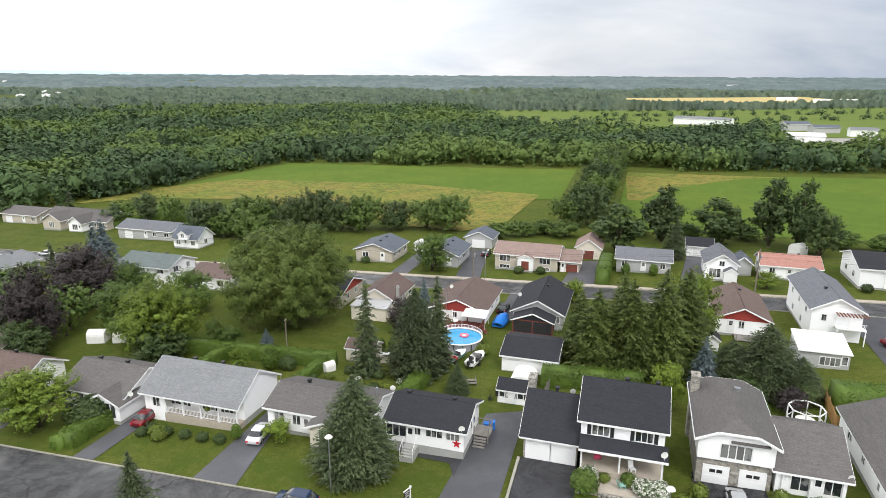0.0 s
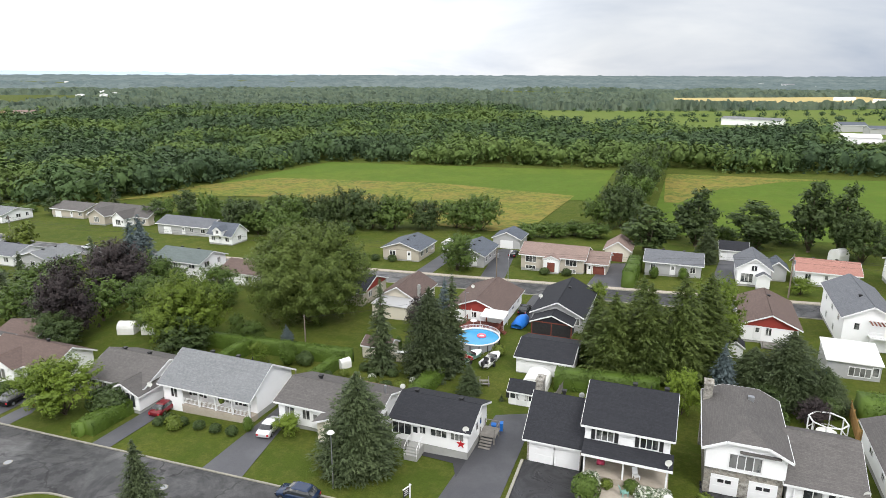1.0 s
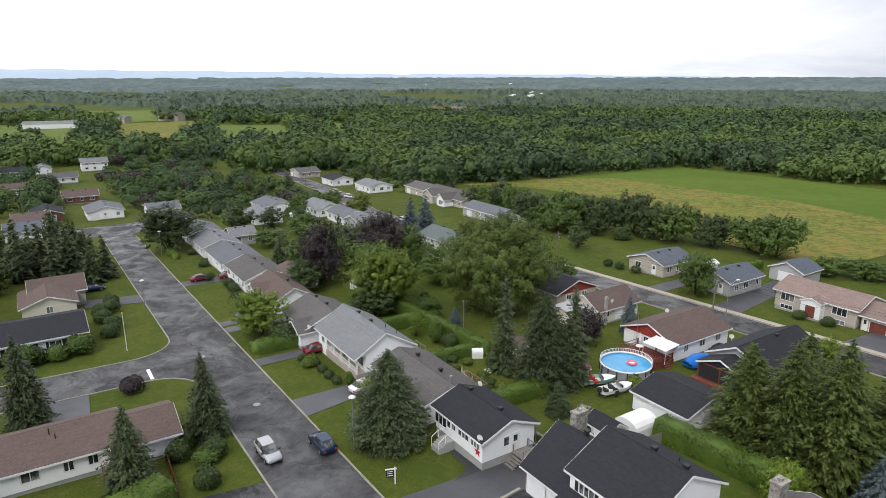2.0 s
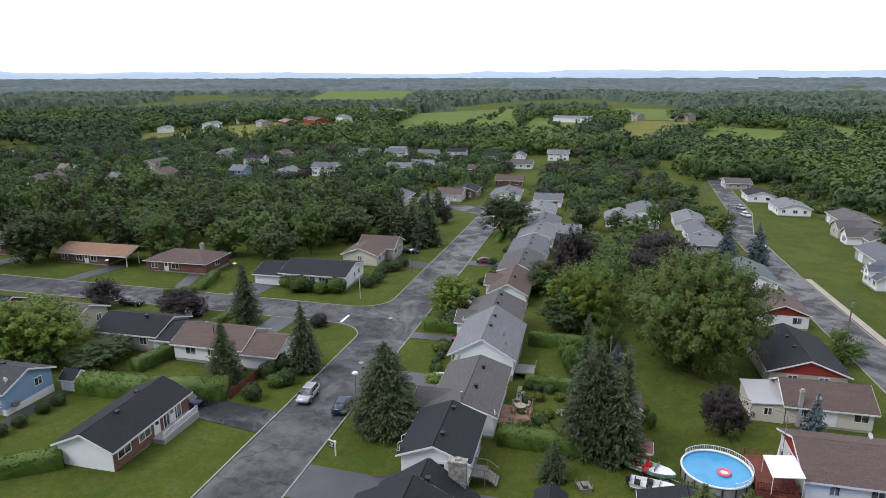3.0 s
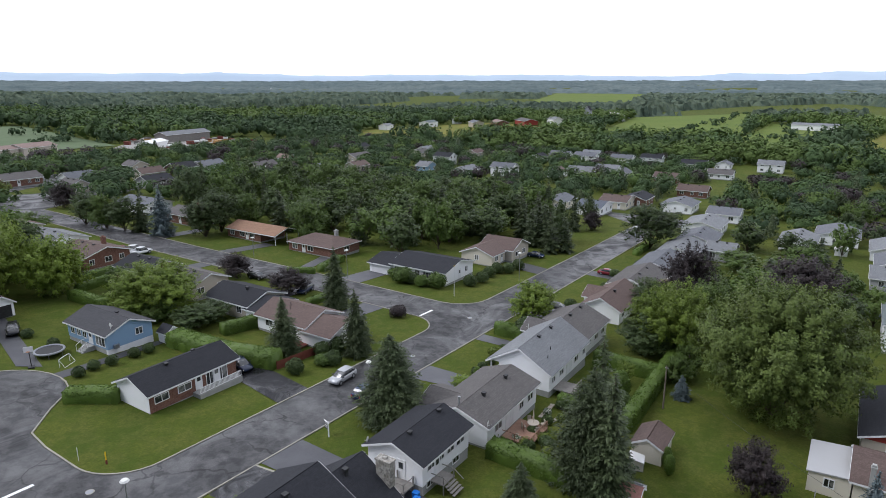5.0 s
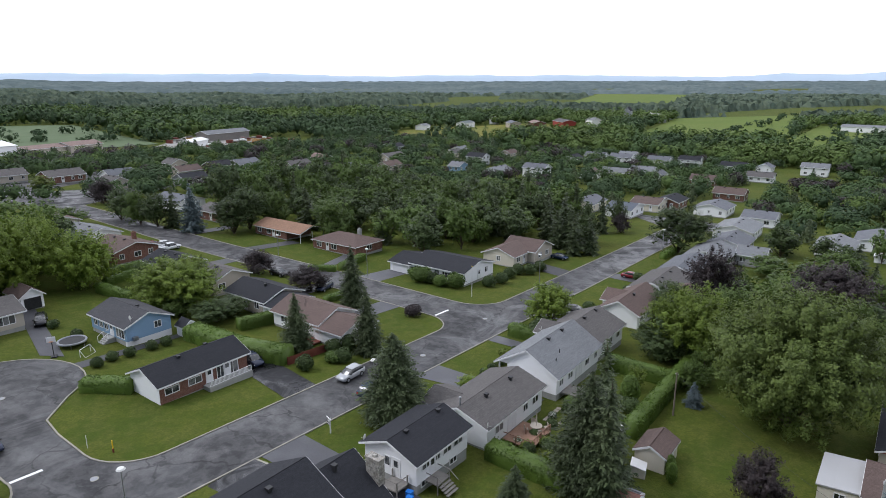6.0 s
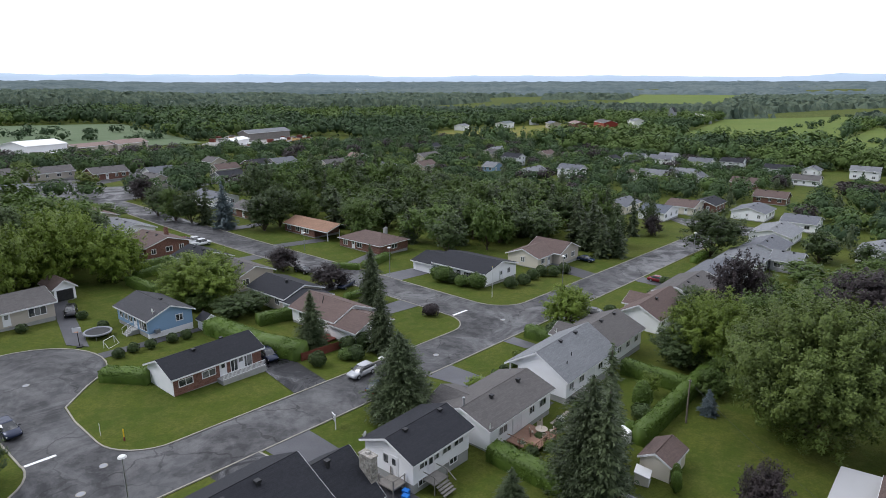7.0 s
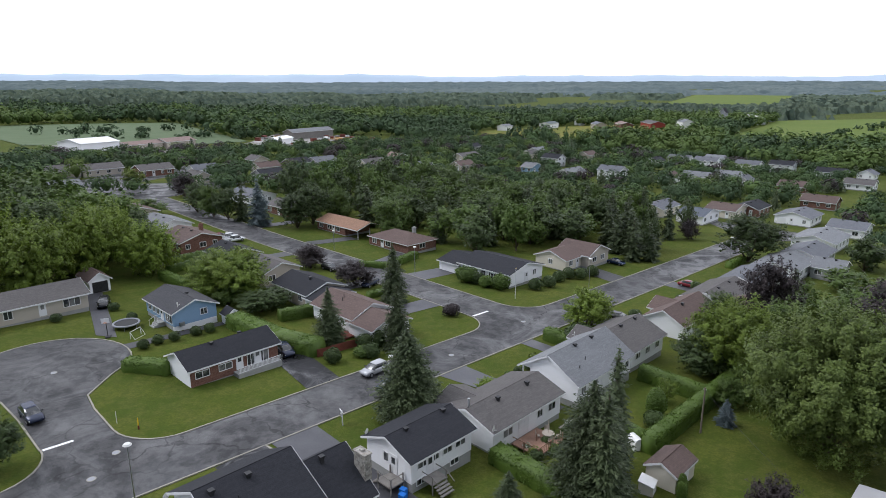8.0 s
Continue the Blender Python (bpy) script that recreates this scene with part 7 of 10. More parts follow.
# playhouse with a patched metal roof beside the pool
H, r = small_shed(-29.0, -26.2, 84.2, 87.2, "y", "side_cream", "roof_greyl", "cream playhouse with a patched pale metal roof", 1.7, 0.7, "s", "tan_wood")
for i in range(4):
    part("roof_patch", Shape().box(0.35, 1.2, -1.3 + 0.7 * i, -0.95 + 0.7 * i, 1.78 + 0.0 * i, 2.06), "roof_orange", H.ob, "rust-brown roof strip")

# stepping stones and a raised bed behind the taupe-roofed bungalow
for i in range(6):
    x, y = -39.1 - 0.76 * i, 69.9 + 0.9 - 0.02 * i
    ob = root("stepping_stone", x, y, ground_z(x, y), 6 * (i % 3), "pale square concrete stepping stone in the grass", "paving stone", "garden stepping stones")
    part("slab", Shape().box(-0.3, 0.3, -0.3, 0.3, -0.1, 0.09), "walk", ob)
ob = root("raised_bed", -43.0, 73.4, ground_z(-43.0, 73.4), 84, "grey timber raised bed planted with low herbs", "garden bed")
for a, b, c, d in ((-1.8, 1.8, -0.7, -0.6), (-1.8, 1.8, 0.6, 0.7), (-1.8, -1.7, -0.6, 0.6), (1.7, 1.8, -0.6, 0.6)):
    part("board", Shape().box(a, b, c, d, -0.2, 0.4), "grey_wood", ob)
part("soil", Shape().box(-1.69, 1.69, -0.59, 0.59, -0.2, 0.3), "bark", ob)


# ---- vehicles ----
CARS = {}
CAR_KINDS = {
    # stations along the body: x, half width, sill, shoulder
    "sedan": (((-2.3, 0.78, 0.35, 0.72), (-2.2, 0.86, 0.24, 0.92), (-1.5, 0.9, 0.2, 0.98), (0.2, 0.91, 0.2, 0.95), (1.0, 0.9, 0.2, 0.9), (1.9, 0.86, 0.22, 0.78), (2.28, 0.74, 0.32, 0.62)),
              (-1.75, -1.0, 0.35, 1.15, 1.43), 0.32, (-1.4, 1.4)),
    "suv": (((-2.25, 0.8, 0.42, 0.85), (-2.18, 0.89, 0.3, 1.08), (-1.4, 0.93, 0.26, 1.08), (0.4, 0.93, 0.26, 1.06), (1.1, 0.92, 0.26, 1.02), (1.95, 0.87, 0.28, 0.9), (2.25, 0.76, 0.38, 0.7)),
            (-2.1, -1.55, 0.3, 1.28, 1.64), 0.36, (-1.35, 1.4)),
    "pickup": (((-2.75, 0.86, 0.45, 0.9), (-2.7, 0.93, 0.35, 1.02), (-0.9, 0.95, 0.32, 1.02), (0.9, 0.95, 0.32, 1.04), (1.5, 0.94, 0.32, 1.02), (2.5, 0.9, 0.34, 0.95), (2.75, 0.8, 0.42, 0.78)),
               (-0.85, -0.6, 0.95, 1.6, 1.8), 0.4, (-1.75, 1.75)),
}


def car_meshes(kind):
    if kind in CARS:
        return CARS[kind]
    stations, (c0, c1, c2, c3, top), wr, axles = CAR_KINDS[kind]
    b = Shape()
    for x, w, lo, hi in stations:
        b.v += [(x, -w * 0.9, lo), (x, -w, lo + 0.18), (x, -w, hi - 0.12), (x, -w * 0.86, hi), (x, w * 0.86, hi), (x, w, hi - 0.12), (x, w, lo + 0.18), (x, w * 0.9, lo)]
    for i in range(len(stations) - 1):
        for j in range(8):
            k = (j + 1) % 8
            b.f.append((8 * i + j, 8 * i + 8 + j, 8 * i + 8 + k, 8 * i + k))
    n = 8 * (len(stations) - 1)
    b.f += [tuple(range(8)), tuple(n + j for j in range(7, -1, -1))]
    if kind == "pickup":
        b.box(-2.7, -0.9, -0.93, -0.83, 0.9, 1.22).box(-2.7, -0.9, 0.83, 0.93, 0.9, 1.22).box(-2.75, -2.66, -0.83, 0.83, 0.9, 1.2)
    w0 = stations[2][1]
    zb = stations[2][3] - 0.06
    g, r = Shape(), Shape()
    mid = (c1 + c2) / 2
    rows = ((c0, c3, 0.9, zb - 0.03), (c0 * 0.55 + c1 * 0.45, c3 * 0.55 + c2 * 0.45, 0.84, zb * 0.5 + top * 0.5), (c1, c2, 0.72, top - 0.06))
    for a, e, k, z in rows:
        g.v += [(a, -w0 * k * 0.9, z), (a + 0.25, -w0 * k, z), (mid, -w0 * k * 1.02, z), (e - 0.25, -w0 * k, z), (e, -w0 * k * 0.82, z), (e + 0.03, 0, z), (e, w0 * k * 0.82, z), (e - 0.25, w0 * k, z), (mid, w0 * k * 1.02, z), (a + 0.25, w0 * k, z), (a, w0 * k * 0.9, z), (a - 0.03, 0, z)]
    for i in range(2):
        g.f += [(12 * i + j, 12 * i + (j + 1) % 12, 12 * i + 12 + (j + 1) % 12, 12 * i + 12 + j) for j in range(12)]
    for a, e, k, z in ((c1 - 0.06, c2 + 0.06, 0.74, top - 0.075), (c1 - 0.02, c2 + 0.04, 0.72, top - 0.03), (c1 + 0.16, c2 - 0.14, 0.6, top + 0.015)):
        r.v += [(a, -w0 * k * 0.86, z), (a + 0.2, -w0 * k, z), (e - 0.2, -w0 * k, z), (e, -w0 * k * 0.8, z), (e, w0 * k * 0.8, z), (e - 0.2, w0 * k, z), (a + 0.2, w0 * k, z), (a, w0 * k * 0.86, z)]
    for i in range(2):
        r.f += [(8 * i + j, 8 * i + (j + 1) % 8, 8 * i + 8 + (j + 1) % 8, 8 * i + 8 + j) for j in range(8)]
    r.f += [tuple(range(7, -1, -1)), tuple(range(16, 24))]
    ty = Shape().cyl((0, -0.11, 0), (0, 0.11, 0), wr, None, 16)
    rm = Shape().cyl((0, -0.12, 0), (0, 0.12, 0), wr * 0.62, None, 12)
    xf, xb = stations[-1][0], stations[0][0]
    hl = Shape().box(xf - 0.32, xf - 0.06, -0.2, 0.12, stations[-1][2] + 0.2, stations[-1][3] + 0.02)
    tl = Shape().box(xb - 0.02, xb + 0.2, -0.14, 0.12, stations[0][3] - 0.22, stations[0][3] + 0.02)
    mi = Shape().box(-0.1, 0.1, -0.1, 0.1, 0, 0.14)
    CARS[kind] = (b.mesh("body", "white", True), g.mesh("window_glass", "glass"), r.mesh("roof", "white"), ty.mesh("tyre", "tyre"), rm.mesh("rim", "steel"),
                  hl.mesh("headlight", "lamp_glass"), tl.mesh("taillight", "bright_red"), mi.mesh("mirror", "black"), wr, axles, w0, c3, zb)
    return CARS[kind]


def car(kind, x, y, yaw, paint, label, name=""):
    b, g, r, ty, rm, hl, tl, mi, wr, axles, w0, c3, zb = car_meshes(kind)
    ob = root(name or kind, x, y, ground_z(x, y) + 0.06, yaw, label, "car" if kind != "pickup" else "pickup truck")
    ob.rotation_euler.rotate(Euler((0, 0, 0)))
    for nm, me in (("body", b), ("roof", r)):
        me = me.copy()
        me.materials[0] = M["car_" + paint]
        part(nm, me, None, ob)
    part("window_glass", g, None, ob)
    for ax in axles:
        for s in (-1, 1):
            w = part("wheel", ty, None, ob)
            w.matrix_basis = pose(ax * SC, s * (w0 - 0.08) * SC, wr * SC)
            part("rim", rm, None, w)
    for s in (-1, 1):
        part("headlight", hl, None, ob).location.y = s * w0 * 0.68 * SC
        part("taillight", tl, None, ob).location.y = s * w0 * 0.74 * SC
        m = part("mirror", mi, None, ob)
        m.location = ((c3 - 0.35) * SC, s * (w0 + 0.06) * SC, (zb + 0.02) * SC)
    return ob


car("sedan", -41.3, 59.8, 100, "white", "white sedan parked on an asphalt driveway")
car("sedan", -57.9, 59.8, 96, "red", "dark red sedan parked beside a hedge")
car("suv", -30.2, 48.9, 182, "blue", "dark blue sport utility vehicle parked at the kerb")
car("suv", -31.8, 43.2, 2, "silver", "silver crossover parked along the opposite kerb")
car("suv", -80.2, 55.4, 98, "black", "black sport utility vehicle on a driveway")
car("sedan", -76.3, 56.6, 98, "black", "black sedan on a driveway beside a lawn")
car("sedan", -112.3, 54.4, 92, "red", "red sedan on a driveway")
car("sedan", -111.4, 60.4, 92, "red", "dark red sedan at a house wall")
car("sedan", -117.0, 33.6, 90, "blue", "blue sedan beside a brown-roofed house")
car("suv", -59.0, -5.6, 92, "black", "black pickup-sized vehicle at the kerb")
car("suv", -58.4, 9.4, 15, "slate", "grey vehicle on a short driveway")
car("pickup", -55.5, -43.0, 180, "white", "white pickup truck parked beside a house")
car("pickup", -55.5, -46.2, 180, "white", "white pickup truck parked beside another")
car("sedan", -54.6, -49.2, 180, "red", "dark red sedan in a row of vehicles")
car("suv", -25.8, 28.8, 80, "slate", "dark grey van beside a brick bungalow", "van")
car("suv", -12.9, -11.0, 66, "black", "dark sport utility vehicle in front of a garage")
car("suv", 7.6, 26.2, 92, "slate", "slate-blue crossover at the turning circle")
car("sedan", 40.5, 108.5, 20, "red", "maroon sedan on a gravel yard")
car("suv", 11.8, 59.6, 92, "silver", "silver vehicle in front of a double garage")
car("sedan", -22.0, -22.0 + 133.5, 90, "black", "black car between two houses")
car("sedan", -34.8, 152.0, 90, "black", "black sedan on a wet drive")
car("sedan", -150.0, 127.5, 180, "white", "white sedan on the rear street")
car("suv", -206.0, 134.5, 20, "white", "white vehicle on a driveway of the rear street")
car("suv", -222.0, 136.0, 20, "silver", "silver vehicle on a driveway of the rear street")
car("suv", -50.0, -170.0, 150, "white", "white vehicle on a far driveway")
car("sedan", -74.0, -162.0, 150, "white", "white sedan on a far driveway")


# ---- pool, boats and gardens ----
def pool(x, y):
    ob = root("swimming_pool", x, y, ground_z(x, y), 0, "round above-ground swimming pool with blue water and white rim", "pool")
    R, h = 3.6, 1.32
    n = 32
    ring = lambda r, z: [(r * math.cos(2 * math.pi * i / n), r * math.sin(2 * math.pi * i / n), z) for i in range(n)]
    s = Shape()
    s.v = ring(R, -0.5) + ring(R, h) + ring(R - 0.06, h) + ring(R - 0.06, -0.5)
    for k in range(3):
        s.f += [(k * n + i, k * n + (i + 1) % n, (k + 1) * n + (i + 1) % n, (k + 1) * n + i) for i in range(n)]
    part("pool_wall", s, "tank_grey", ob)
    part("rim", tube_ring(R + 0.02, h + 0.02, 0.12, 32), "white", ob)
    s = Shape()
    s.v = ring(R - 0.08, h - 0.16) + [(0, 0, h - 0.16)]
    s.f = [(i, (i + 1) % n, n) for i in range(n)]
    part("water", s, "water", ob)
    part("liner", Shape().cyl((0, 0, -0.4), (0, 0, 0.1), R - 0.07, None, n), "bright_blue", ob)
    for i in range(16):
        a = 2 * math.pi * i / 16
        part("post", Shape().box(-0.06, 0.06, -0.06, 0.06, -0.5, h), "black", ob).location = (math.cos(a) * (R + 0.05) * SC, math.sin(a) * (R + 0.05) * SC, 0)
    f = Shape()
    for i in range(56):
        a = radians(20 + 215 * i / 55)
        f.box(math.cos(a) * (R + 0.05) - 0.02, math.cos(a) * (R + 0.05) + 0.02, math.sin(a) * (R + 0.05) - 0.02, math.sin(a) * (R + 0.05) + 0.02, h, h + 0.65)
    part("safety_fence", f, "white", ob)
    for z in (h + 0.12, h + 0.66):
        part("fence_rail", tube_ring(R + 0.05, z, 0.035, 32, 20, 235), "white", ob)
    fl = root("pool_float", x + 0.5, y + 0.7, ground_z(x, y) + h - 0.1, 0, "pink inflatable ring floating on the pool", "pool float")
    part("ring", tube_ring(0.6, 0.06, 0.17, 20), "pink", fl, smooth=True)
    part("float_floor", Shape().cyl((0, 0, 0.0), (0, 0, 0.06), 0.55, None, 18), "flower", fl)


def tube_ring(R, z, r, n=24, a0=0.0, a1=360.0):
    s = Shape()
    k = 8
    closed = a1 - a0 >= 360
    m = n if closed else n + 1
    for i in range(m):
        a = radians(a0 + (a1 - a0) * i / n)
        for j in range(k):
            b = 2 * math.pi * j / k
            q = R + r * math.cos(b)
            s.v.append((q * math.cos(a), q * math.sin(a), z + r * math.sin(b)))
    for i in range(n):
        i2 = (i + 1) % m
        for j in range(k):
            s.f.append((i * k + j, i2 * k + j, i2 * k + (j + 1) % k, i * k + (j + 1) % k))
    return s


pool(-25.6, 94.0)


def pool_deck():
    ob = root("pool_deck", -26.4, 99.6, ground_z(-26.4, 99.6), 0, "red-stained timber deck between pool and house", "deck")
    for i in range(20):
        part("board", Shape().box(-3.6 + 0.33 * i, -3.3 + 0.33 * i, -2.0, 2.2, 0.95, 1.03), "deck_wood", ob)
    for x in (-3.5, 0.0, 3.0):
        for y in (-1.9, 2.0):
            part("post", Shape().box(x - 0.07, x + 0.07, y - 0.07, y + 0.07, -0.6, 1.95), "deck_wood", ob)
    part("skirt", Shape().box(-3.6, 3.1, -2.05, -1.99, -0.3, 0.93).box(3.05, 3.12, -2.0, 2.2, -0.3, 0.93), "deck_wood", ob)
    r = Shape()
    for z in (1.35, 1.9):
        r.beam((0.6, -1.95, z), (3.05, -1.95, z), 0.07).beam((3.05, -1.95, z), (3.05, 2.0, z), 0.07).beam((-3.5, -1.9, z), (-3.5, 2.0, z), 0.07)
    for i in range(16):
        r.box(3.02, 3.08, -1.9 + 0.25 * i, -1.84 + 0.25 * i, 1.05, 1.9)
    part("railing", r, "deck_wood", ob)
    st = Shape()
    for i in range(4):
        st.box(3.15 + 0.28 * i, 3.45 + 0.28 * i, -0.4, 0.9, 0.6 - 0.2 * i, 0.66 - 0.2 * i)
    part("stair", st, "deck_wood", ob)
    c = root("canopy", -24.6, 100.2, ground_z(-24.6, 100.2) + 1.03, 0, "white fabric canopy on slim posts over the deck", "canopy")
    s = Shape()
    slope(s, (-2.1, -1.5, 2.0), (2.1, -1.5, 2.0), (2.1, 1.6, 2.35), (-2.1, 1.6, 2.35), 0.06)
    part("fabric", s, "plastic_white", c)
    for x in (-2.0, 2.0):
        part("post", Shape().cyl((x, -1.4, -0.02), (x, -1.4, 2.0), 0.04, None, 8), "white", c)
        part("post", Shape().cyl((x, 1.5, -0.02), (x, 1.5, 2.33), 0.04, None, 8), "white", c)
    t = root("patio_table", -28.2, 100.0, ground_z(-28.2, 100.0) + 1.0, 0, "white round patio table on the deck", "table")
    part("tabletop", Shape().cyl((0, 0, 0.7), (0, 0, 0.75), 0.6, None, 18), "white", t)
    part("pedestal", Shape().cyl((0, 0, 0.02), (0, 0, 0.7), 0.05, None, 8).cyl((0, 0, 0.02), (0, 0, 0.06), 0.3, None, 12), "white", t)
    u = root("patio_umbrella", -29.0, 101.0, ground_z(-29.0, 101.0) + 1.0, 20, "closed white patio umbrella beside the house", "umbrella")
    part("pole", Shape().cyl((0, 0, 0.02), (0, 0, 2.5), 0.03, None, 8), "white", u)
    part("cover", Shape().cyl((0, 0, 1.1), (0, 0, 2.45), 0.2, 0.05, 10), "plastic_white", u)


pool_deck()


def boat(x, y, yaw, L, W, hull, label, seat="bright_red"):
    ob = root("motorboat", x, y, ground_z(x, y), yaw, label, "boat")
    s = Shape()
    st = ((-0.5, 0.88, 0.42), (-0.25, 0.96, 0.36), (0.1, 1.0, 0.34), (0.32, 0.78, 0.4), (0.45, 0.36, 0.56), (0.5, 0.04, 0.8))
    for u, w, k in st:
        hw = w * W / 2
        s.v += [(u * L, -hw, 1.05 + 0.1 * (u > 0.3)), (u * L, -hw * 0.78, k + 0.18), (u * L, 0, k), (u * L, hw * 0.78, k + 0.18), (u * L, hw, 1.05 + 0.1 * (u > 0.3))]
    for i in range(len(st) - 1):
        for j in range(4):
            s.f.append((5 * i + j, 5 * i + 5 + j, 5 * i + 6 + j, 5 * i + 1 + j))
    s.f.append((4, 3, 2, 1, 0))
    part("hull", s, hull, ob, smooth=False)
    d = Shape()
    for u, w, k in st[2:]:
        hw = w * W / 2 * 0.98
        d.v += [(u * L, -hw, 1.0 + 0.1 * (u > 0.3)), (u * L, 0, 1.1 + 0.1 * (u > 0.3)), (u * L, hw, 1.0 + 0.1 * (u > 0.3))]
    for i in range(3):
        d.f += [(3 * i, 3 * i + 3, 3 * i + 4, 3 * i + 1), (3 * i + 1, 3 * i + 4, 3 * i + 5, 3 * i + 2)]
    part("foredeck", d, "white", ob)
    part("cockpit_floor", Shape().box(-0.48 * L, 0.1 * L, -W * 0.4, W * 0.4, 0.55, 0.62), "flower", ob)
    part("windscreen", Shape().beam((0.1 * L, -W * 0.4, 1.25), (0.1 * L, W * 0.4, 1.25), 0.05, 0.4), "glass", ob)
    for a, b in ((-0.1, -0.3), (-0.1, 0.3), (-0.35, 0.0)):
        part("seat", Shape().box(a * L - 0.3, a * L + 0.3, b * W - 0.3, b * W + 0.3, 0.62, 1.0).box(a * L - 0.3, a * L - 0.18, b * W - 0.3, b * W + 0.3, 1.0, 1.3), seat, ob)
    part("outboard_motor", Shape().box(-0.5 * L - 0.45, -0.5 * L - 0.02, -0.2, 0.2, 0.8, 1.4).box(-0.5 * L - 0.35, -0.5 * L - 0.15, -0.08, 0.08, 0.3, 0.8), "black", ob)
    t = part("trailer", Shape().beam((-0.5 * L, -0.6, 0.35), (0.4 * L, -0.5, 0.35), 0.09).beam((-0.5 * L, 0.6, 0.35), (0.4 * L, 0.5, 0.35), 0.09).beam((0.35 * L, 0, 0.35), (0.68 * L, 0, 0.35), 0.09).beam((-0.15 * L, -0.9, 0.3), (-0.15 * L, 0.9, 0.3), 0.09).beam((0.38 * L, -0.5, 0.35), (0.38 * L, 0.5, 0.35), 0.08).box(0.6 * L - 0.04, 0.6 * L + 0.04, -0.04, 0.04, -0.05, 0.4), "steel", ob)
    for sd in (-1, 1):
        part("wheel", Shape().cyl((-0.15 * L, sd * 0.82, 0.27), (-0.15 * L, sd * 1.0, 0.27), 0.29, None, 14), "tyre", t)


boat(-24.6, 87.2, 66, 5.2, 2.0, "teal", "pale teal motorboat with red seats on a trailer")
boat(-21.2, 87.2, 80, 5.0, 1.9, "white", "white motorboat on a trailer on the grass", "black")


def tarp_boat(x, y, yaw):
    ob = root("covered_boat", x, y, ground_z(x, y), yaw, "boat under a bright blue tarpaulin on a trailer", "boat")
    s = Shape()
    st = ((-2.6, 0.9, 1.1), (-2.0, 1.05, 1.7), (-0.8, 1.1, 1.95), (0.8, 1.05, 1.8), (2.0, 0.7, 1.5), (2.7, 0.15, 1.2))
    for x_, w, h in st:
        s.v += [(x_, -w, 0.35), (x_, -w * 1.02, 0.9), (x_, -w * 0.5, h - 0.15), (x_, 0, h), (x_, w * 0.5, h - 0.15), (x_, w * 1.02, 0.9), (x_, w, 0.35)]
    for i in range(5):
        for j in range(6):
            s.f.append((7 * i + j, 7 * i + 7 + j, 7 * i + 8 + j, 7 * i + 1 + j))
    s.f.append(tuple(range(7))[::-1])
    part("tarpaulin", s, "bright_blue", ob, smooth=True)
    part("hull", Shape().box(-2.5, 1.8, -0.7, 0.7, 0.3, 0.6), "white", ob)
    t = part("trailer", Shape().beam((-2.4, 0, 0.25), (3.4, 0, 0.25), 0.1).beam((-0.8, -0.9, 0.25), (-0.8, 0.9, 0.25), 0.1), "steel", ob)
    for sd in (-1, 1):
        part("wheel", Shape().cyl((-0.8, sd * 0.85, 0.27), (-0.8, sd * 1.03, 0.27), 0.29, None, 14), "tyre", t)


tarp_boat(-20.9, 104.6, 84)

small_shed(-41.2, -36.2, 83.2, 87.0, "x", "side_cream", "roof_brown", "cream garden shed with brown shingle roof", 2.1, 0.9, "n")
ob = root("storage_box", -34.75, 84.5, ground_z(-34.75, 84.5), 14, "white plastic storage box with sloping lid beside the shed", "storage box")
s = Shape()
s.add([(x, y, z) for x in (-0.8, 0.8) for y, z in ((-0.75, 0.0), (0.75, 0.0), (0.75, 1.05), (-0.75, 1.4))], [(0, 3, 2, 1), (4, 5, 6, 7), (0, 1, 5, 4), (1, 2, 6, 5), (2, 3, 7, 6), (3, 0, 4, 7)])
part("body", s, "side_cream", ob)
s = Shape()
s.add([(x, y, z) for x in (-0.88, 0.88) for y, z in ((-0.83, 1.43), (0.85, 1.04), (0.85, 1.14), (-0.83, 1.53))], [(0, 3, 2, 1), (4, 5, 6, 7), (0, 1, 5, 4), (1, 2, 6, 5), (2, 3, 7, 6), (3, 0, 4, 7)])
part("lid", s, "plastic_white", ob, "white plastic lid")
for x in (-0.4, 0.4):
    part("door", Shape().box(x - 0.37, x + 0.37, 0.75, 0.785, 0.08, 0.96), "plastic_white", ob, "white ribbed door")
part("base", Shape().box(-0.84, 0.84, -0.79, 0.82, -0.15, 0.05), "grey_wood", ob, "weathered wooden base")
H, r = small_shed(-15.5, -11.5, 75.2, 78.4, "x", "side_white", "roof_charcoal", "white playhouse shed with charcoal roof", 2.0, 0.9, "s")
H.windows(r, "s", ((0.16, 0.7), (0.84, 0.7)), z=1.0, h=0.8, shutters="black")
lean_garage(-17.2, -8.6, 85.0, 94.2, "x", "side_white", "roof_charcoal", "white garage with charcoal roof behind the gardens", "e", 2.5, 1.2)
small_shed(11.7, 14.3, 99.8, 102.6, "y", "side_white", "roof_charcoal", "small white shed with charcoal roof", 1.9, 0.8, "s")
small_shed(-27.6, -24.8, 9.9, 12.5, "y", "side_white", "roof_charcoal", "small white shed with dark curved roof", 1.8, 0.9, "e")
small_shed(-28.2, -26.0, 84.4, 87.4, "y", "tan_wood", "roof_red", "wooden shed with rusty patched metal roof", 1.9, 0.6, "s")
small_shed(-54.2, -51.6, 152.0, 154.6, "y", "side_white", "plastic_white", "small white shed behind a bungalow", 2.2, 0.6, "s")
small_shed(-176.0, -172.0, 98.0, 101.5, "x", "side_white", "plastic_white", "white tent shed on a lawn", 1.8, 0.9, "e")


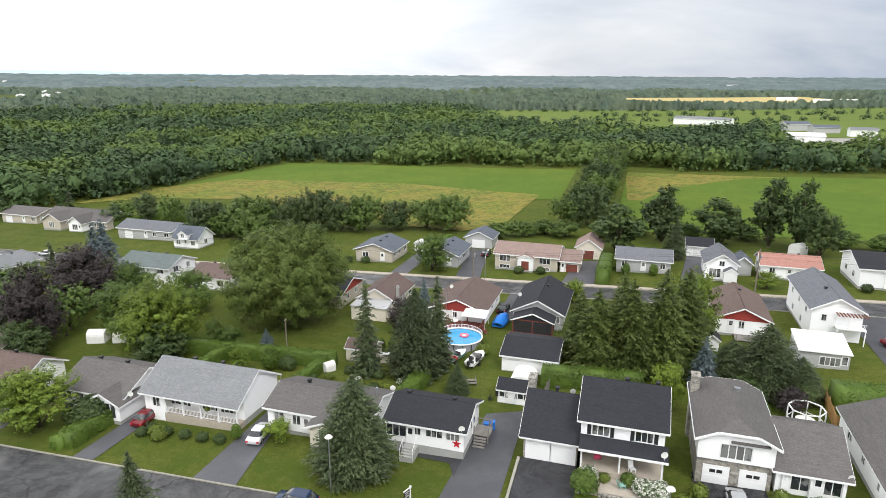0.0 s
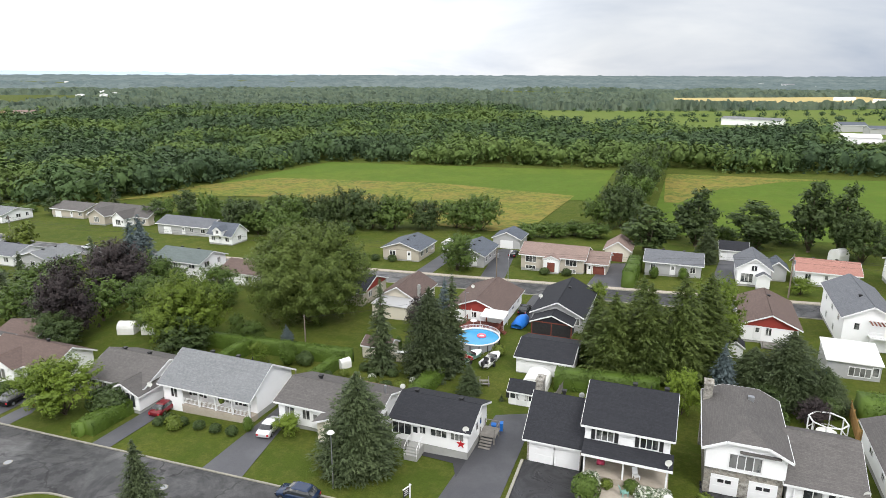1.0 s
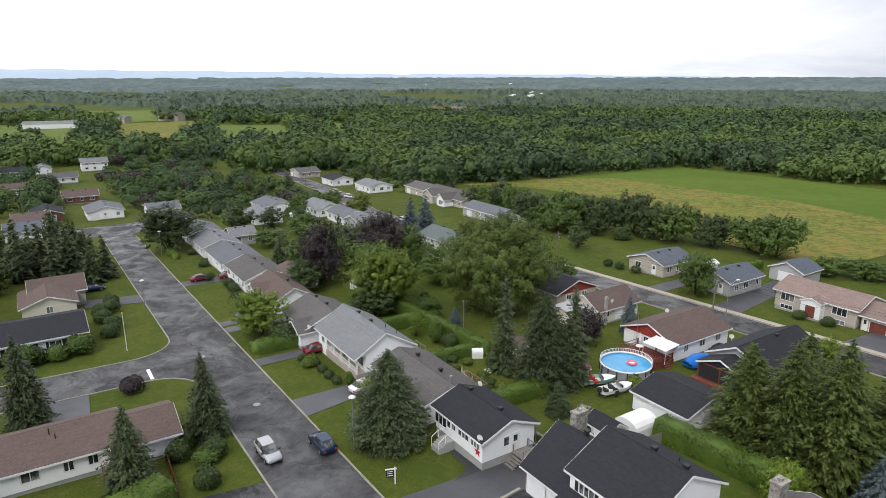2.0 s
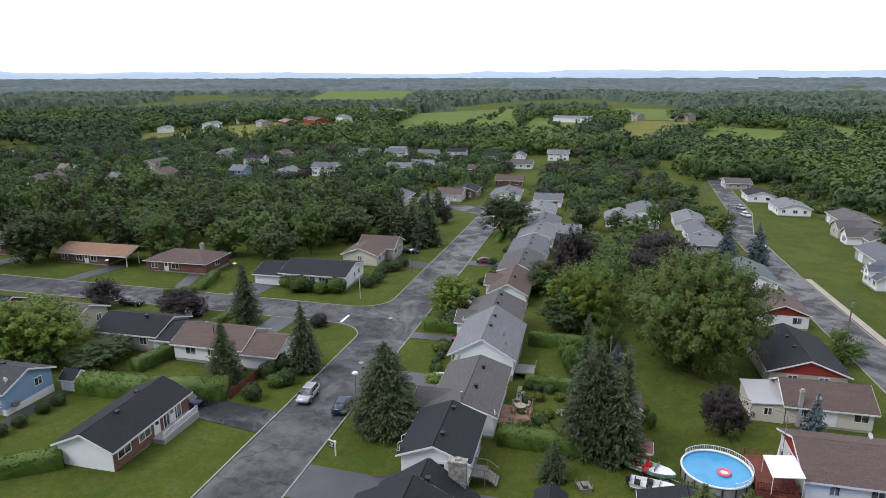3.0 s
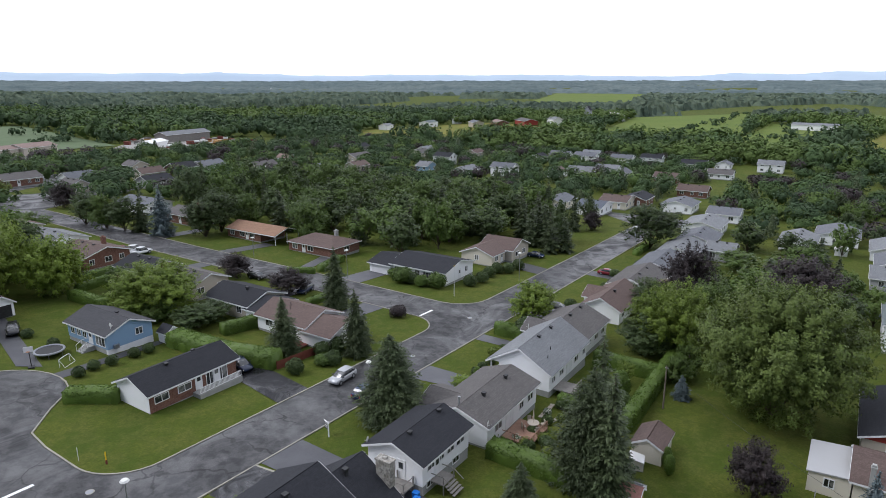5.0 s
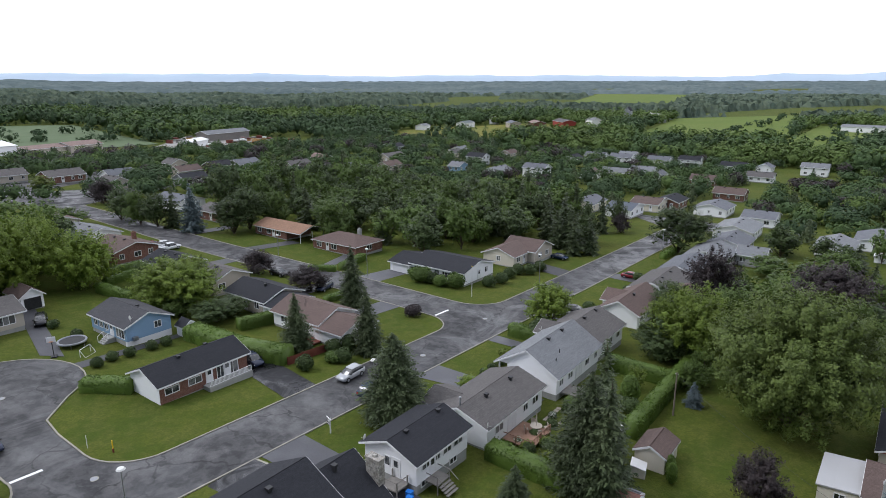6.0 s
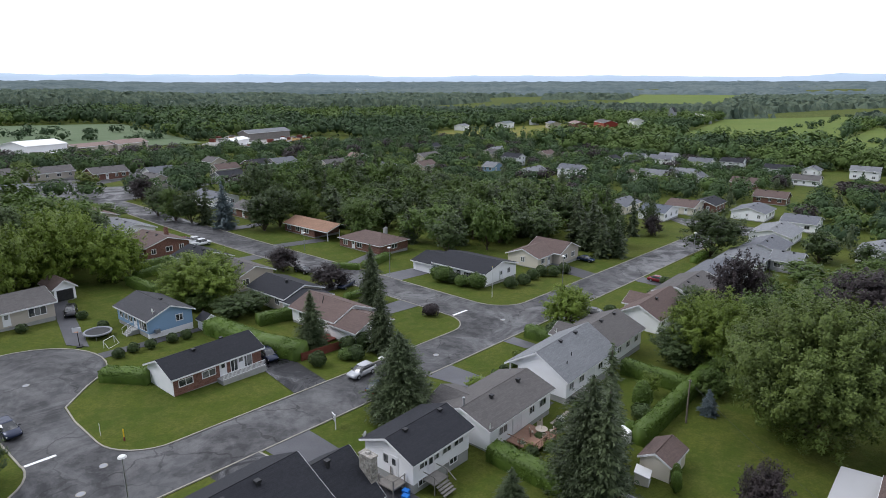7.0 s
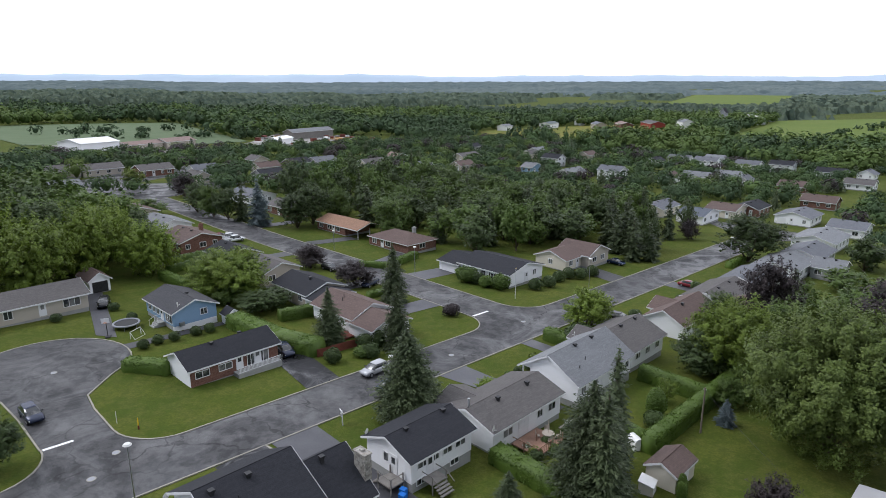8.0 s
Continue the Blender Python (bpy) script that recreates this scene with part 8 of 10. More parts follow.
def half_barrel(x, y, yaw, L, W, h, label):
    """A tarpaulin shelter with a rounded roof."""
    ob = root("tarp_shelter", x, y, ground_z(x, y), yaw, label, "shelter")
    s = Shape()
    prof = [(-W / 2, -0.4), (-W / 2, h * 0.55)] + [(-W / 2 * math.cos(radians(a)), h * 0.55 + h * 0.45 * math.sin(radians(a))) for a in (25, 50, 75, 90, 105, 130, 155)] + [(W / 2, h * 0.55), (W / 2, -0.4)]
    k = len(prof)
    n = 5
    for i in range(n):
        x_ = -L / 2 + L * i / (n - 1)
        dip = 0.04 * (i % 2)
        s.v += [(x_, a, b - dip) for a, b in prof]
    for i in range(n - 1):
        for j in range(k - 1):
            s.f.append((i * k + j, i * k + j + 1, (i + 1) * k + j + 1, (i + 1) * k + j))
    s.f += [tuple(range(k))[::-1], tuple((n - 1) * k + j for j in range(k))]
    part("cover", s, "plastic_white", ob)
    part("door_flap", Shape().box(L / 2 + 0.01, L / 2 + 0.03, -W * 0.25, W * 0.25, -0.1, h * 0.6), "flower", ob)


half_barrel(-12.9, 81.4, 90, 3.8, 3.4, 2.2, "white tarpaulin shelter with rounded top beside a shed")
half_barrel(-41.9, 79.3, 60, 1.7, 1.3, 1.5, "white garden shelter with rounded top and dark trim")
half_barrel(-86.4, 80.8, 20, 3.0, 2.4, 2.2, "cream tent shed in a back garden")
half_barrel(-82.4, 81.8, 20, 2.4, 2.0, 1.8, "small cream tent shed in a back garden")
half_barrel(38.0, 166.0, 40, 3.0, 3.0, 3.0, "white round-topped shelter at the field's edge")


def fence(name, line, h, mat, label, gap=0.02, w=0.14, shape="board"):
    """A board fence along a line, each board and post a part."""
    x0, y0 = line[0]
    ob = root(name, x0, y0, ground_z(x0, y0), 0, label, "fence")
    for (xa, ya), (xb, yb) in zip(line[:-1], line[1:]):
        ln = math.dist((xa, ya), (xb, yb))
        yaw = math.degrees(math.atan2(yb - ya, xb - xa))
        n = int(ln / (w + gap))
        me = Shape().box(0, w, -0.012, 0.012, -0.3, h).mesh("board", mat)
        for i in range(n):
            u = i / n
            px, py = xa + (xb - xa) * u, ya + (yb - ya) * u
            b = part("board", me, None, ob)
            b.matrix_basis = pose((px - x0) * SC, (py - y0) * SC, (ground_z(px, py) - ground_z(x0, y0)) * SC, 0, 0, yaw)
        pm = Shape().box(-0.05, 0.05, 0.02, 0.12, -0.4, h + 0.1).mesh("post", mat)
        m = max(1, int(ln / 2.4))
        for i in range(m + 1):
            u = i / m
            px, py = xa + (xb - xa) * u, ya + (yb - ya) * u
            b = part("post", pm, None, ob)
            b.matrix_basis = pose((px - x0) * SC, (py - y0) * SC, (ground_z(px, py) - ground_z(x0, y0)) * SC, 0, 0, yaw)


fence("board_fence", [(25.2, 85.4), (24.6, 77.8), (26.6, 77.6)], 2.0, "tan_wood", "new honey-coloured board fence beside a house")
fence("board_fence", [(-28.8, 33.2), (-37.0, 33.6)], 1.3, "deck_wood", "low red-brown board fence at a garden's edge")
fence("picket_fence", [(-9.6, 77.4), (-9.0, 84.6)], 1.5, "grey_wood", "weathered grey board fence behind the garage")


def pergola(x, y):
    ob = root("gazebo_frame", x, y, ground_z(x, y), 8, "white octagonal gazebo frame without its canopy", "gazebo")
    pts = [(2.0 * math.cos(radians(22.5 + 45 * i)), 2.0 * math.sin(radians(22.5 + 45 * i))) for i in range(8)]
    for i, (a, b) in enumerate(pts):
        part("post", Shape().box(a - 0.06, a + 0.06, b - 0.06, b + 0.06, -0.5, 2.3), "white", ob)
        c, d = pts[(i + 1) % 8]
        part("beam", Shape().beam((a, b, 2.3), (c, d, 2.3), 0.12), "white", ob)
        part("lower_rail", Shape().beam((a, b, 0.8), (c, d, 0.8), 0.08), "white", ob)
    part("hot_tub", Shape().cyl((0, 0, 0), (0, 0, 0.8), 1.1, None, 16), "flower", ob)


pergola(21.6, 78.6)


# ---- street furniture ----
def street_lamp(x, y, h=6.6, label="grey steel street lamp with a round head"):
    ob = root("street_lamp", x, y, ground_z(x, y), 0, label, "street lamp", "street lamps")
    part("pole", Shape().cyl((0, 0, -0.3), (0, 0, h - 0.2), 0.075, 0.05, 10), "steel", ob)
    part("head", Shape().cyl((0, 0, h - 0.22), (0, 0, h - 0.05), 0.12, 0.42, 14).cyl((0, 0, h - 0.05), (0, 0, h + 0.1), 0.42, 0.3, 14), "lamp_glass", ob)


for x, y in ((-27.7, 51.7), (4.9, 51.2), (-142.5, 51.6), (-70.6, -84.5), (-71.0, -20.5), (-71.2, 9.5), (-94, 40.2)):
    street_lamp(x, y, 6.6 if y > 0 else 5.0)


def arm_lamp(x, y, yaw):
    ob = root("street_lamp", x, y, ground_z(x, y), yaw, "tall steel street lamp with a curved arm", "street lamp", "street lamps")
    part("pole", Shape().cyl((0, 0, -0.3), (0, 0, 7.4), 0.1, 0.06, 10), "steel", ob)
    part("arm", Shape().cyl((0, 0, 7.4), (0.5, 0, 8.2), 0.05, None, 8).cyl((0.5, 0, 8.2), (2.0, 0, 8.5), 0.05, 0.04, 8), "steel", ob)
    part("head", Shape().box(1.9, 2.7, -0.16, 0.16, 8.42, 8.6), "lamp_glass", ob)


arm_lamp(-28.0, 121.4, 90)


def utility_pole(x, y, h, plain=False):
    ob = root("utility_pole", x, y, ground_z(x, y), 0, "slim weathered wooden utility pole" if plain else "weathered wooden utility pole with a crossarm", "utility pole", "utility poles")
    part("pole", Shape().cyl((0, 0, -0.5), (0, 0, h), 0.13 if plain else 0.16, 0.09 if plain else 0.11, 9), "pole_wood", ob)
    if plain:
        part("wire_bracket", Shape().box(-0.05, 0.05, -0.22, 0.22, h - 0.3, h - 0.22), "steel", ob)
        return (x, y, ground_z(x, y) + h)
    part("crossarm", Shape().box(-0.06, 0.06, -0.9, 0.9, h - 0.7, h - 0.58), "pole_wood", ob)
    part("transformer", Shape().cyl((0.25, 0, h - 2.0), (0.25, 0, h - 1.2), 0.2, None, 10), "steel", ob)
    return (x, y, ground_z(x, y) + h)


def wire(a, b, label="thin black overhead wire between poles"):
    ob = root("overhead_wire", a[0], a[1], a[2], 0, label, "wire")
    s = Shape()
    n = 12
    pts = []
    for i in range(n + 1):
        u = i / n
        pts.append(((b[0] - a[0]) * u, (b[1] - a[1]) * u, (b[2] - a[2]) * u - 1.2 * 4 * u * (1 - u) * math.dist(a, b) / 60))
    side = Vector((b[1] - a[1], a[0] - b[0], 0)).normalized() * 0.017
    for p in pts:
        s.v += [(p[0] + side.x, p[1] + side.y, p[2]), (p[0], p[1], p[2] + 0.017), (p[0] - side.x, p[1] - side.y, p[2]), (p[0], p[1], p[2] - 0.017)]
    s.f = [(4 * i + j, 4 * i + (j + 1) % 4, 4 * i + 4 + (j + 1) % 4, 4 * i + 4 + j) for i in range(n) for j in range(4)]
    part("strand", s, "black", ob)


tops = [utility_pole(x, y, h) for x, y, h in ((-69.5, 121.3, 10.6), (-30.4, 121.2, 9.6), (24.1, 133.6, 8.8), (70, 133.6, 9), (-124, 121.0, 9.6), (-172, 121.5, 9.6), (-222, 122.2, 9.6))]
order = (6, 5, 4, 0, 1, 2, 3)
for i, j in zip(order[:-1], order[1:]):
    for dz, dy in ((-0.5, -0.7), (-0.5, 0.7), (-1.6, 0.1)):
        a, b = tops[i], tops[j]
        wire((a[0], a[1] + dy, a[2] + dz), (b[0], b[1] + dy, b[2] + dz))
g1 = utility_pole(-51.2, 83.2, 6.2, True)
wire((g1[0], g1[1], g1[2] - 0.4), (-34.0, 104.0, 1.5))


def sign_post(x, y):
    ob = root("sale_sign", x, y, ground_z(x, y), 70, "white post with a dark hanging sale board", "sign")
    part("post", Shape().box(-0.06, 0.06, -0.06, 0.06, -0.3, 2.0), "white", ob)
    part("arm", Shape().box(-1.0, 0.2, -0.04, 0.04, 1.75, 1.87), "white", ob)
    b = part("board", Shape().box(-0.95, -0.12, -0.02, 0.02, 0.85, 1.65), "black", ob)
    for z, w in ((1.5, 0.6), (1.3, 0.5), (1.05, 0.66)):
        part("text_bar", Shape().box(-0.53 - w / 2, -0.53 + w / 2, -0.028, 0.028, z, z + 0.07), "white", b)


sign_post(-19.2, 52.3)
ob = root("flagpole", -75.5, 34.6, ground_z(-75.5, 34.6), 0, "slim white flagpole on the corner lawn", "flagpole")
part("pole", Shape().cyl((0, 0, -0.3), (0, 0, 6.4), 0.06, 0.035, 8), "white", ob)
part("finial", Shape().ball((0, 0, 6.48), 0.1, 1, 0.02), "yellow", ob)
ob = root("marker_post", -0.8, 37.0, ground_z(-0.8, 37.0), 0, "short yellow and red marker post in the grass", "post")
part("post", Shape().box(-0.05, 0.05, -0.05, 0.05, -0.2, 1.5), "yellow", ob)
part("base_band", Shape().box(-0.08, 0.08, -0.08, 0.08, -0.1, 0.5), "deck_wood", ob)
ob = root("marker_post", 0.6, 34.0, ground_z(0.6, 34.0), 0, "thin white marker rod in the grass", "post")
part("post", Shape().cyl((0, 0, -0.2), (0, 0, 1.6), 0.03, None, 6), "white", ob)
patch("stop_line", (5.6, 34.6), (8.7, 34.6), (8.7, 35.05), (5.6, 35.05), "white", 0.062)
patch("stop_line", (-65.4, 35.8), (-61.2, 35.8), (-61.2, 36.3), (-65.4, 36.3), "white", 0.062)
for x, y in ((3.0, 40.5), (6.6, 44.0), (-66, 44), (-45, 46), (2.0, 14.0)):
    ob = root("manhole_cover", x, y, ground_z(x, y) + 0.05, 0, "round iron manhole cover in the road", "manhole cover")
    part("cover", Shape().cyl((0, 0, 0), (0, 0, 0.02), 0.38, None, 16), "tank_grey", ob)
    part("ring", Shape().cyl((0, 0, 0), (0, 0, 0.012), 0.48, None, 16), "kerb", ob)

ob = root("trampoline", -12.0, 2.4, ground_z(-12.0, 2.4), 0, "round grey trampoline on the lawn", "trampoline")
part("mat", Shape().cyl((0, 0, 0.78), (0, 0, 0.81), 1.9, None, 24), "black", ob)
part("pad", tube_ring(2.0, 0.82, 0.16, 24), "tank_grey", ob)
for i in range(6):
    a = i * math.pi / 3
    part("leg", Shape().cyl((math.cos(a) * 1.95, math.sin(a) * 1.95, -0.3), (math.cos(a) * 1.95, math.sin(a) * 1.95, 0.8), 0.04, None, 6), "steel", ob)
ob = root("basketball_hoop", -8.2, 5.0, ground_z(-8.2, 5.0), 60, "portable basketball hoop beside the turning circle", "basketball hoop")
part("base", Shape().box(-0.5, 0.5, -0.4, 0.4, -0.1, 0.2), "black", ob)
part("pole", Shape().cyl((0, 0, 0.2), (0.3, 0, 3.0), 0.06, None, 8), "black", ob)
part("backboard", Shape().box(0.5, 0.55, -0.6, 0.6, 2.6, 3.4), "white", ob)
part("hoop", Shape().add(*(lambda s: (s.v, s.f))(tube_ring(0.23, 2.75, 0.02, 12))), "orange", ob).location.x = 0.8 * SC
ob = root("goal_frame", -11.6, 7.4, ground_z(-11.6, 7.4), 30, "small white goal frame on the grass", "goal")
part("frame", Shape().beam((-1.2, 0, 0), (-1.2, 0, 1.2), 0.06).beam((1.2, 0, 0), (1.2, 0, 1.2), 0.06).beam((-1.2, 0, 1.2), (1.2, 0, 1.2), 0.06).beam((-1.2, 0, 1.2), (-1.2, 0.8, 0), 0.05).beam((1.2, 0, 1.2), (1.2, 0.8, 0), 0.05).beam((-1.2, 0.8, 0), (1.2, 0.8, 0), 0.05), "white", ob)
ob = root("garden_bench", -20.0, 80.0, ground_z(-20.0, 80.0), 20, "dark wooden double garden bench on the lawn", "bench")
for y in (-0.5, 0.5):
    part("seat", Shape().box(-0.7, 0.7, y - 0.2, y + 0.2, 0.4, 0.46), "grey_wood", ob)
part("tabletop", Shape().box(-0.4, 0.4, -0.25, 0.25, 0.62, 0.68), "grey_wood", ob)
for x in (-0.6, 0.6):
    part("leg", Shape().box(x - 0.05, x + 0.05, -0.65, 0.65, -0.2, 0.4), "grey_wood", ob)
    part("backrest", Shape().box(x - 0.04, x + 0.04, -0.75, -0.68, 0.4, 0.95).box(x - 0.04, x + 0.04, 0.68, 0.75, 0.4, 0.95), "grey_wood", ob)
ob = root("garden_chair", 1.0, 58.3, 0.33, 30, "pale green slatted garden chair on the lawn", "chair")
part("seat", Shape().box(-0.3, 0.3, -0.3, 0.3, 0.32, 0.38), "teal", ob)
part("backrest", Shape().beam((-0.32, 0, 0.35), (-0.55, 0, 1.0), 0.6, 0.05), "teal", ob)
for x in (-0.26, 0.26):
    for y in (-0.28, 0.28):
        part("leg", Shape().box(x - 0.04, x + 0.04, y - 0.04, y + 0.04, -0.1, 0.55), "teal", ob)
for x, y in ((-15.1, 68.0), (-14.4, 68.6)):
    ob = root("wheeled_bin", x, y, ground_z(x, y), 10, "blue wheeled bin beside the house wall", "bin")
    part("body", Shape().box(-0.28, 0.28, -0.32, 0.32, 0.02, 1.0), "bright_blue", ob)
    part("lid", Shape().box(-0.3, 0.3, -0.36, 0.34, 1.0, 1.08), "bright_blue", ob)
ob = root("water_tank", 24.6, 96.0, ground_z(24.6, 96.0), 0, "bright blue plastic barrel beside the outbuilding", "barrel")
part("drum", Shape().cyl((0, 0, -0.1), (0, 0, 0.95), 0.32, None, 14), "bright_blue", ob)
part("lid", Shape().cyl((0, 0, 0.95), (0, 0, 1.0), 0.34, None, 14), "bright_blue", ob)
for i in range(6):
    x, y = -42.9 + 1.0 * i, 73.2 - 0.25 * i
    patch("stepping_slab", (x, y), (x + 0.7, y - 0.1), (x + 0.7, y + 0.5), (x, y + 0.6), "kerb", 0.05)
ob = root("patio_set", -35.0, 71.6, ground_z(-35.0, 71.6) + 0.52, 0, "round pale patio table with a closed parasol", "table")
part("tabletop", Shape().cyl((0, 0, 0.68), (0, 0, 0.74), 0.75, None, 18), "walk", ob)
part("pedestal", Shape().cyl((0, 0, -0.02), (0, 0, 0.68), 0.06, None, 8), "walk", ob)
part("parasol", Shape().cyl((0, 0, 0.7), (0, 0, 1.4), 0.03, None, 6).cyl((0, 0, 1.2), (0, 0, 2.5), 0.14, 0.04, 8), "walk", ob)
for i in range(4):
    a = radians(45 + 90 * i)
    c = root("patio_chair", -35.0 + 1.25 * math.cos(a), 71.6 + 1.25 * math.sin(a), ground_z(-35, 71.6) + 0.5, 45 + 90 * i, "pale brown patio chair round the table", "chair", "chairs round the patio table")
    part("seat", Shape().box(-0.24, 0.24, -0.24, 0.24, 0.4, 0.46), "walk", c)
    part("backrest", Shape().box(0.2, 0.26, -0.24, 0.24, 0.46, 0.95), "walk", c)
    for x in (-0.2, 0.2):
        for y in (-0.2, 0.2):
            part("leg", Shape().box(x - 0.025, x + 0.025, y - 0.025, y + 0.025, 0, 0.4), "walk", c)


# ---- far buildings ----
def far_block(x, y, L, W, h, yaw, wall, roof, label):
    ob = root("farm_building", x, y, ground_z(x, y), yaw, label, "building")
    part("wall", Shape().box(-L / 2, L / 2, -W / 2, W / 2, -1, h), wall, ob)
    roof_parts(ob, -L / 2, L / 2, -W / 2, W / 2, h, h * 0.35, "x", "gable", roof, 0.5)
    part("gable", gable_wall(-L / 2, L / 2, -W / 2 + 0.01, W / 2 - 0.01, h - 0.1, h, h * 0.35, "x"), wall, ob)


for x, y, L, W, h, yaw, wall, roof, label in (
        (60, 722, 56, 16, 6, -22, "side_white", "roof_greyl", "long pale metal hall at the woods' edge"),
        (108, 500, 22, 14, 5, 0, "side_white", "plastic_white", "white barrel-roofed barn among trees"),
        (126, 625, 20, 14, 6, 10, "side_grey", "roof_blue", "grey-blue metal hall beyond the woods"),
        (140, 590, 20, 12, 5, 10, "side_grey", "roof_blue", "grey-blue metal shed beyond the woods"),
        (157, 552, 18, 9, 5, 0, "side_white", "roof_greyl", "low white shed in a gravel yard"),
        (170, 505, 20, 10, 5, 0, "side_white", "roof_blue", "low blue-roofed shed in a gravel yard"),
        (302, 1620, 40, 14, 5, 0, "side_white", "plastic_white", "long white barn in farmland"),
        (334, 1456, 28, 12, 5, 0, "side_white", "plastic_white", "white barn in farmland"),
        (345, 1320, 26, 12, 7, 0, "side_red", "plastic_white", "red barn with white metal roof"),
        (350, 1190, 16, 10, 6, 0, "side_white", "roof_grey", "white farmhouse in farmland"),
        (280, 3200, 50, 20, 12, 0, "side_white", "plastic_white", "large white farm hall far off"),
        (380, 3260, 50, 20, 11, 0, "side_white", "roof_greyl", "large grey-roofed farm hall far off"),
        (-1400, 1190, 44, 16, 5, -45, "side_white", "plastic_white", "long white barn above the woods"),
        (-1362, 1225, 44, 16, 5, -45, "side_white", "plastic_white", "long white barn above the woods"),
        (-1440, 1330, 30, 14, 6, -45, "side_white", "plastic_white", "white barn above the woods"),
        (-1525, 1370, 60, 18, 7, -45, "side_white", "plastic_white", "long white hall above the woods"),
        (-780, 582, 24, 12, 8, 40, "side_cream", "roof_pink", "cream building beside a cut field"),
        (-800, 560, 18, 12, 8, 40, "side_cream", "roof_orange", "cream building beside a cut field"),
        (-854, -196, 52, 18, 8, 35, "side_white", "plastic_white", "long white barn in farmland"),
        (-806, -214, 9, 8, 15, 0, "tank_grey", "roof_charcoal", "dark farm silo beside a barn"),
        (-665, -236, 36, 16, 7, 45, "side_red", "roof_taupe", "low red building beyond the houses"),
        (-640, -258, 26, 14, 6, 45, "brick", "roof_pink", "low brick building beyond the houses"),
        (-615, -275, 22, 12, 6, 45, "side_beige", "roof_grey", "low beige building beyond the houses"),
        (-700, -215, 22, 12, 8, 45, "side_white", "roof_greyl", "white two-storey building beyond the houses"),
        (-509, -322, 14, 10, 5, 10, "side_white", "roof_greyl", "white house beside a main road"),
        (-582, -318, 24, 12, 5.5, 10, "side_white", "roof_green", "white building beside a main road"),
        (-662, -330, 12, 8, 7, 10, "side_white", "roof_greyl", "small white building beside a main road"),
        (-790, 60, 60, 14, 6, 80, "side_white", "roof_greyl", "long low pale barn in farmland"),
        (-846, 130, 24, 12, 7, 40, "side_beige", "roof_grey", "farmhouse between green fields"),
        (-850, 190, 30, 14, 8, 40, "side_beige", "roof_brown", "brown barn between green fields"),
        (-98, -290, 22, 24, 5.5, 12, "side_white", "plastic_white", "flat white commercial hall"),
        (-124, -286, 22, 14, 4, 12, "side_beige", "roof_pink", "low beige commercial building"),
        (-146, -288, 20, 14, 5, 12, "side_beige", "roof_pink", "beige commercial building with tower"),
        (-272, -330, 42, 12, 6, 8, "grey_wood", "roof_greyl", "weathered timber storage hall in a yard"),
        (-222, -292, 22, 10, 4, 30, "side_white", "plastic_white", "low white shed in a timber yard")):
    far_block(x, y, L, W, h, yaw, wall, roof, label)
far_farms = random.Random(31)
for i in range(30):
    a, r = radians(far_farms.uniform(70, 265)), far_farms.uniform(1700, 3900)
    far_block(math.cos(a) * r, 60 + math.sin(a) * r, far_farms.uniform(14, 34), far_farms.uniform(8, 12), far_farms.uniform(5, 7), far_farms.uniform(0, 180), far_farms.choice(("side_white", "side_white", "side_cream")), far_farms.choice(("plastic_white", "plastic_white", "roof_greyl", "roof_grey")), "distant farm building on the wooded plain")
for i in range(34):
    x, y = far_farms.uniform(-212, -306), far_farms.uniform(-276, -345)
    L = far_farms.uniform(2.5, 5)
    ob = root("timber_stack", x, y, ground_z(x, y) + 0.45, far_farms.uniform(0, 180), "stack of sawn timber in a yard", "timber")
    for k in range(2):
        part("bundle", Shape().box(-L / 2, L / 2, -1.2, 1.2, k * 1.25, k * 1.25 + 1.1), far_farms.choice(("tan_wood", "grey_wood", "plastic_white", "deck_wood")), ob)


# ---- trees by name and place ----
tree("maple_big", -58.2, 95.6, 18.2, 20.6)
tree("maple_a", -72.0, 79.2, 12.0, 14.0)
tree("maple_c", -70.0, 76.0, 8.6, 9.0, "dark green leafy tree with low boughs in a back garden").location.z -= 0.8
tree("purple_a", -94.3, 76.6, 13.4, 11.2)
tree("purple_a", -105.0, 94.7, 12.3, 15.7)
tree("maple_b", -83.0, 84.0, 11.5, 10.5)
tree("maple_b", -80.0, 97.0, 9.0, 10.0)
tree("maple_c", -90.5, 69.5, 7.5, 8.0)
tree("spruce_blue", -116.8, 111.2, 13.2, 8.5)
tree("spruce_blue", -121.7, 119.0, 12.5, 8.0)
tree("spruce_wide", -28.7, 81.3, 13.4, 10.6)
tree("spruce_thin", -26.4, 84.0, 14.6, 5.6)
tree("spruce_thin", -35.8, 79.6, 14.6, 4.8)
tree("spruce_b", -27.2, 55.9, 11.6, 10.6, "full dark spruce with drooping boughs on a front lawn")
tree("spruce_a", -40.2, 38.8, 10.8, 6.4)
tree("spruce_a", -33.8, 29.4, 9.5, 6.4)
tree("spruce_a", -55.0, 21.0, 12.0, 7.0)
for x, y, h, w in ((-3.8, 88.4, 12.5, 9.5), (0.9, 88.4, 14.2, 9.5), (5.1, 89.6, 15.5, 10), (8.4, 94.2, 14.6, 9.5), (-0.5, 93.5, 13.8, 9), (-6.4, 92.4, 11.0, 7)):
    tree("pine_a", x, y, h, w)
tree("maple_d", 10.1, 101.0, 13.0, 8.5, "bright green tree behind the pines")
tree("spruce_blue", 10.6, 86.6, 7.2, 4.6)
tree("spruce_wide", 18.4, 87.6, 9.4, 11.5, "wide dark spruce behind the split-level house")
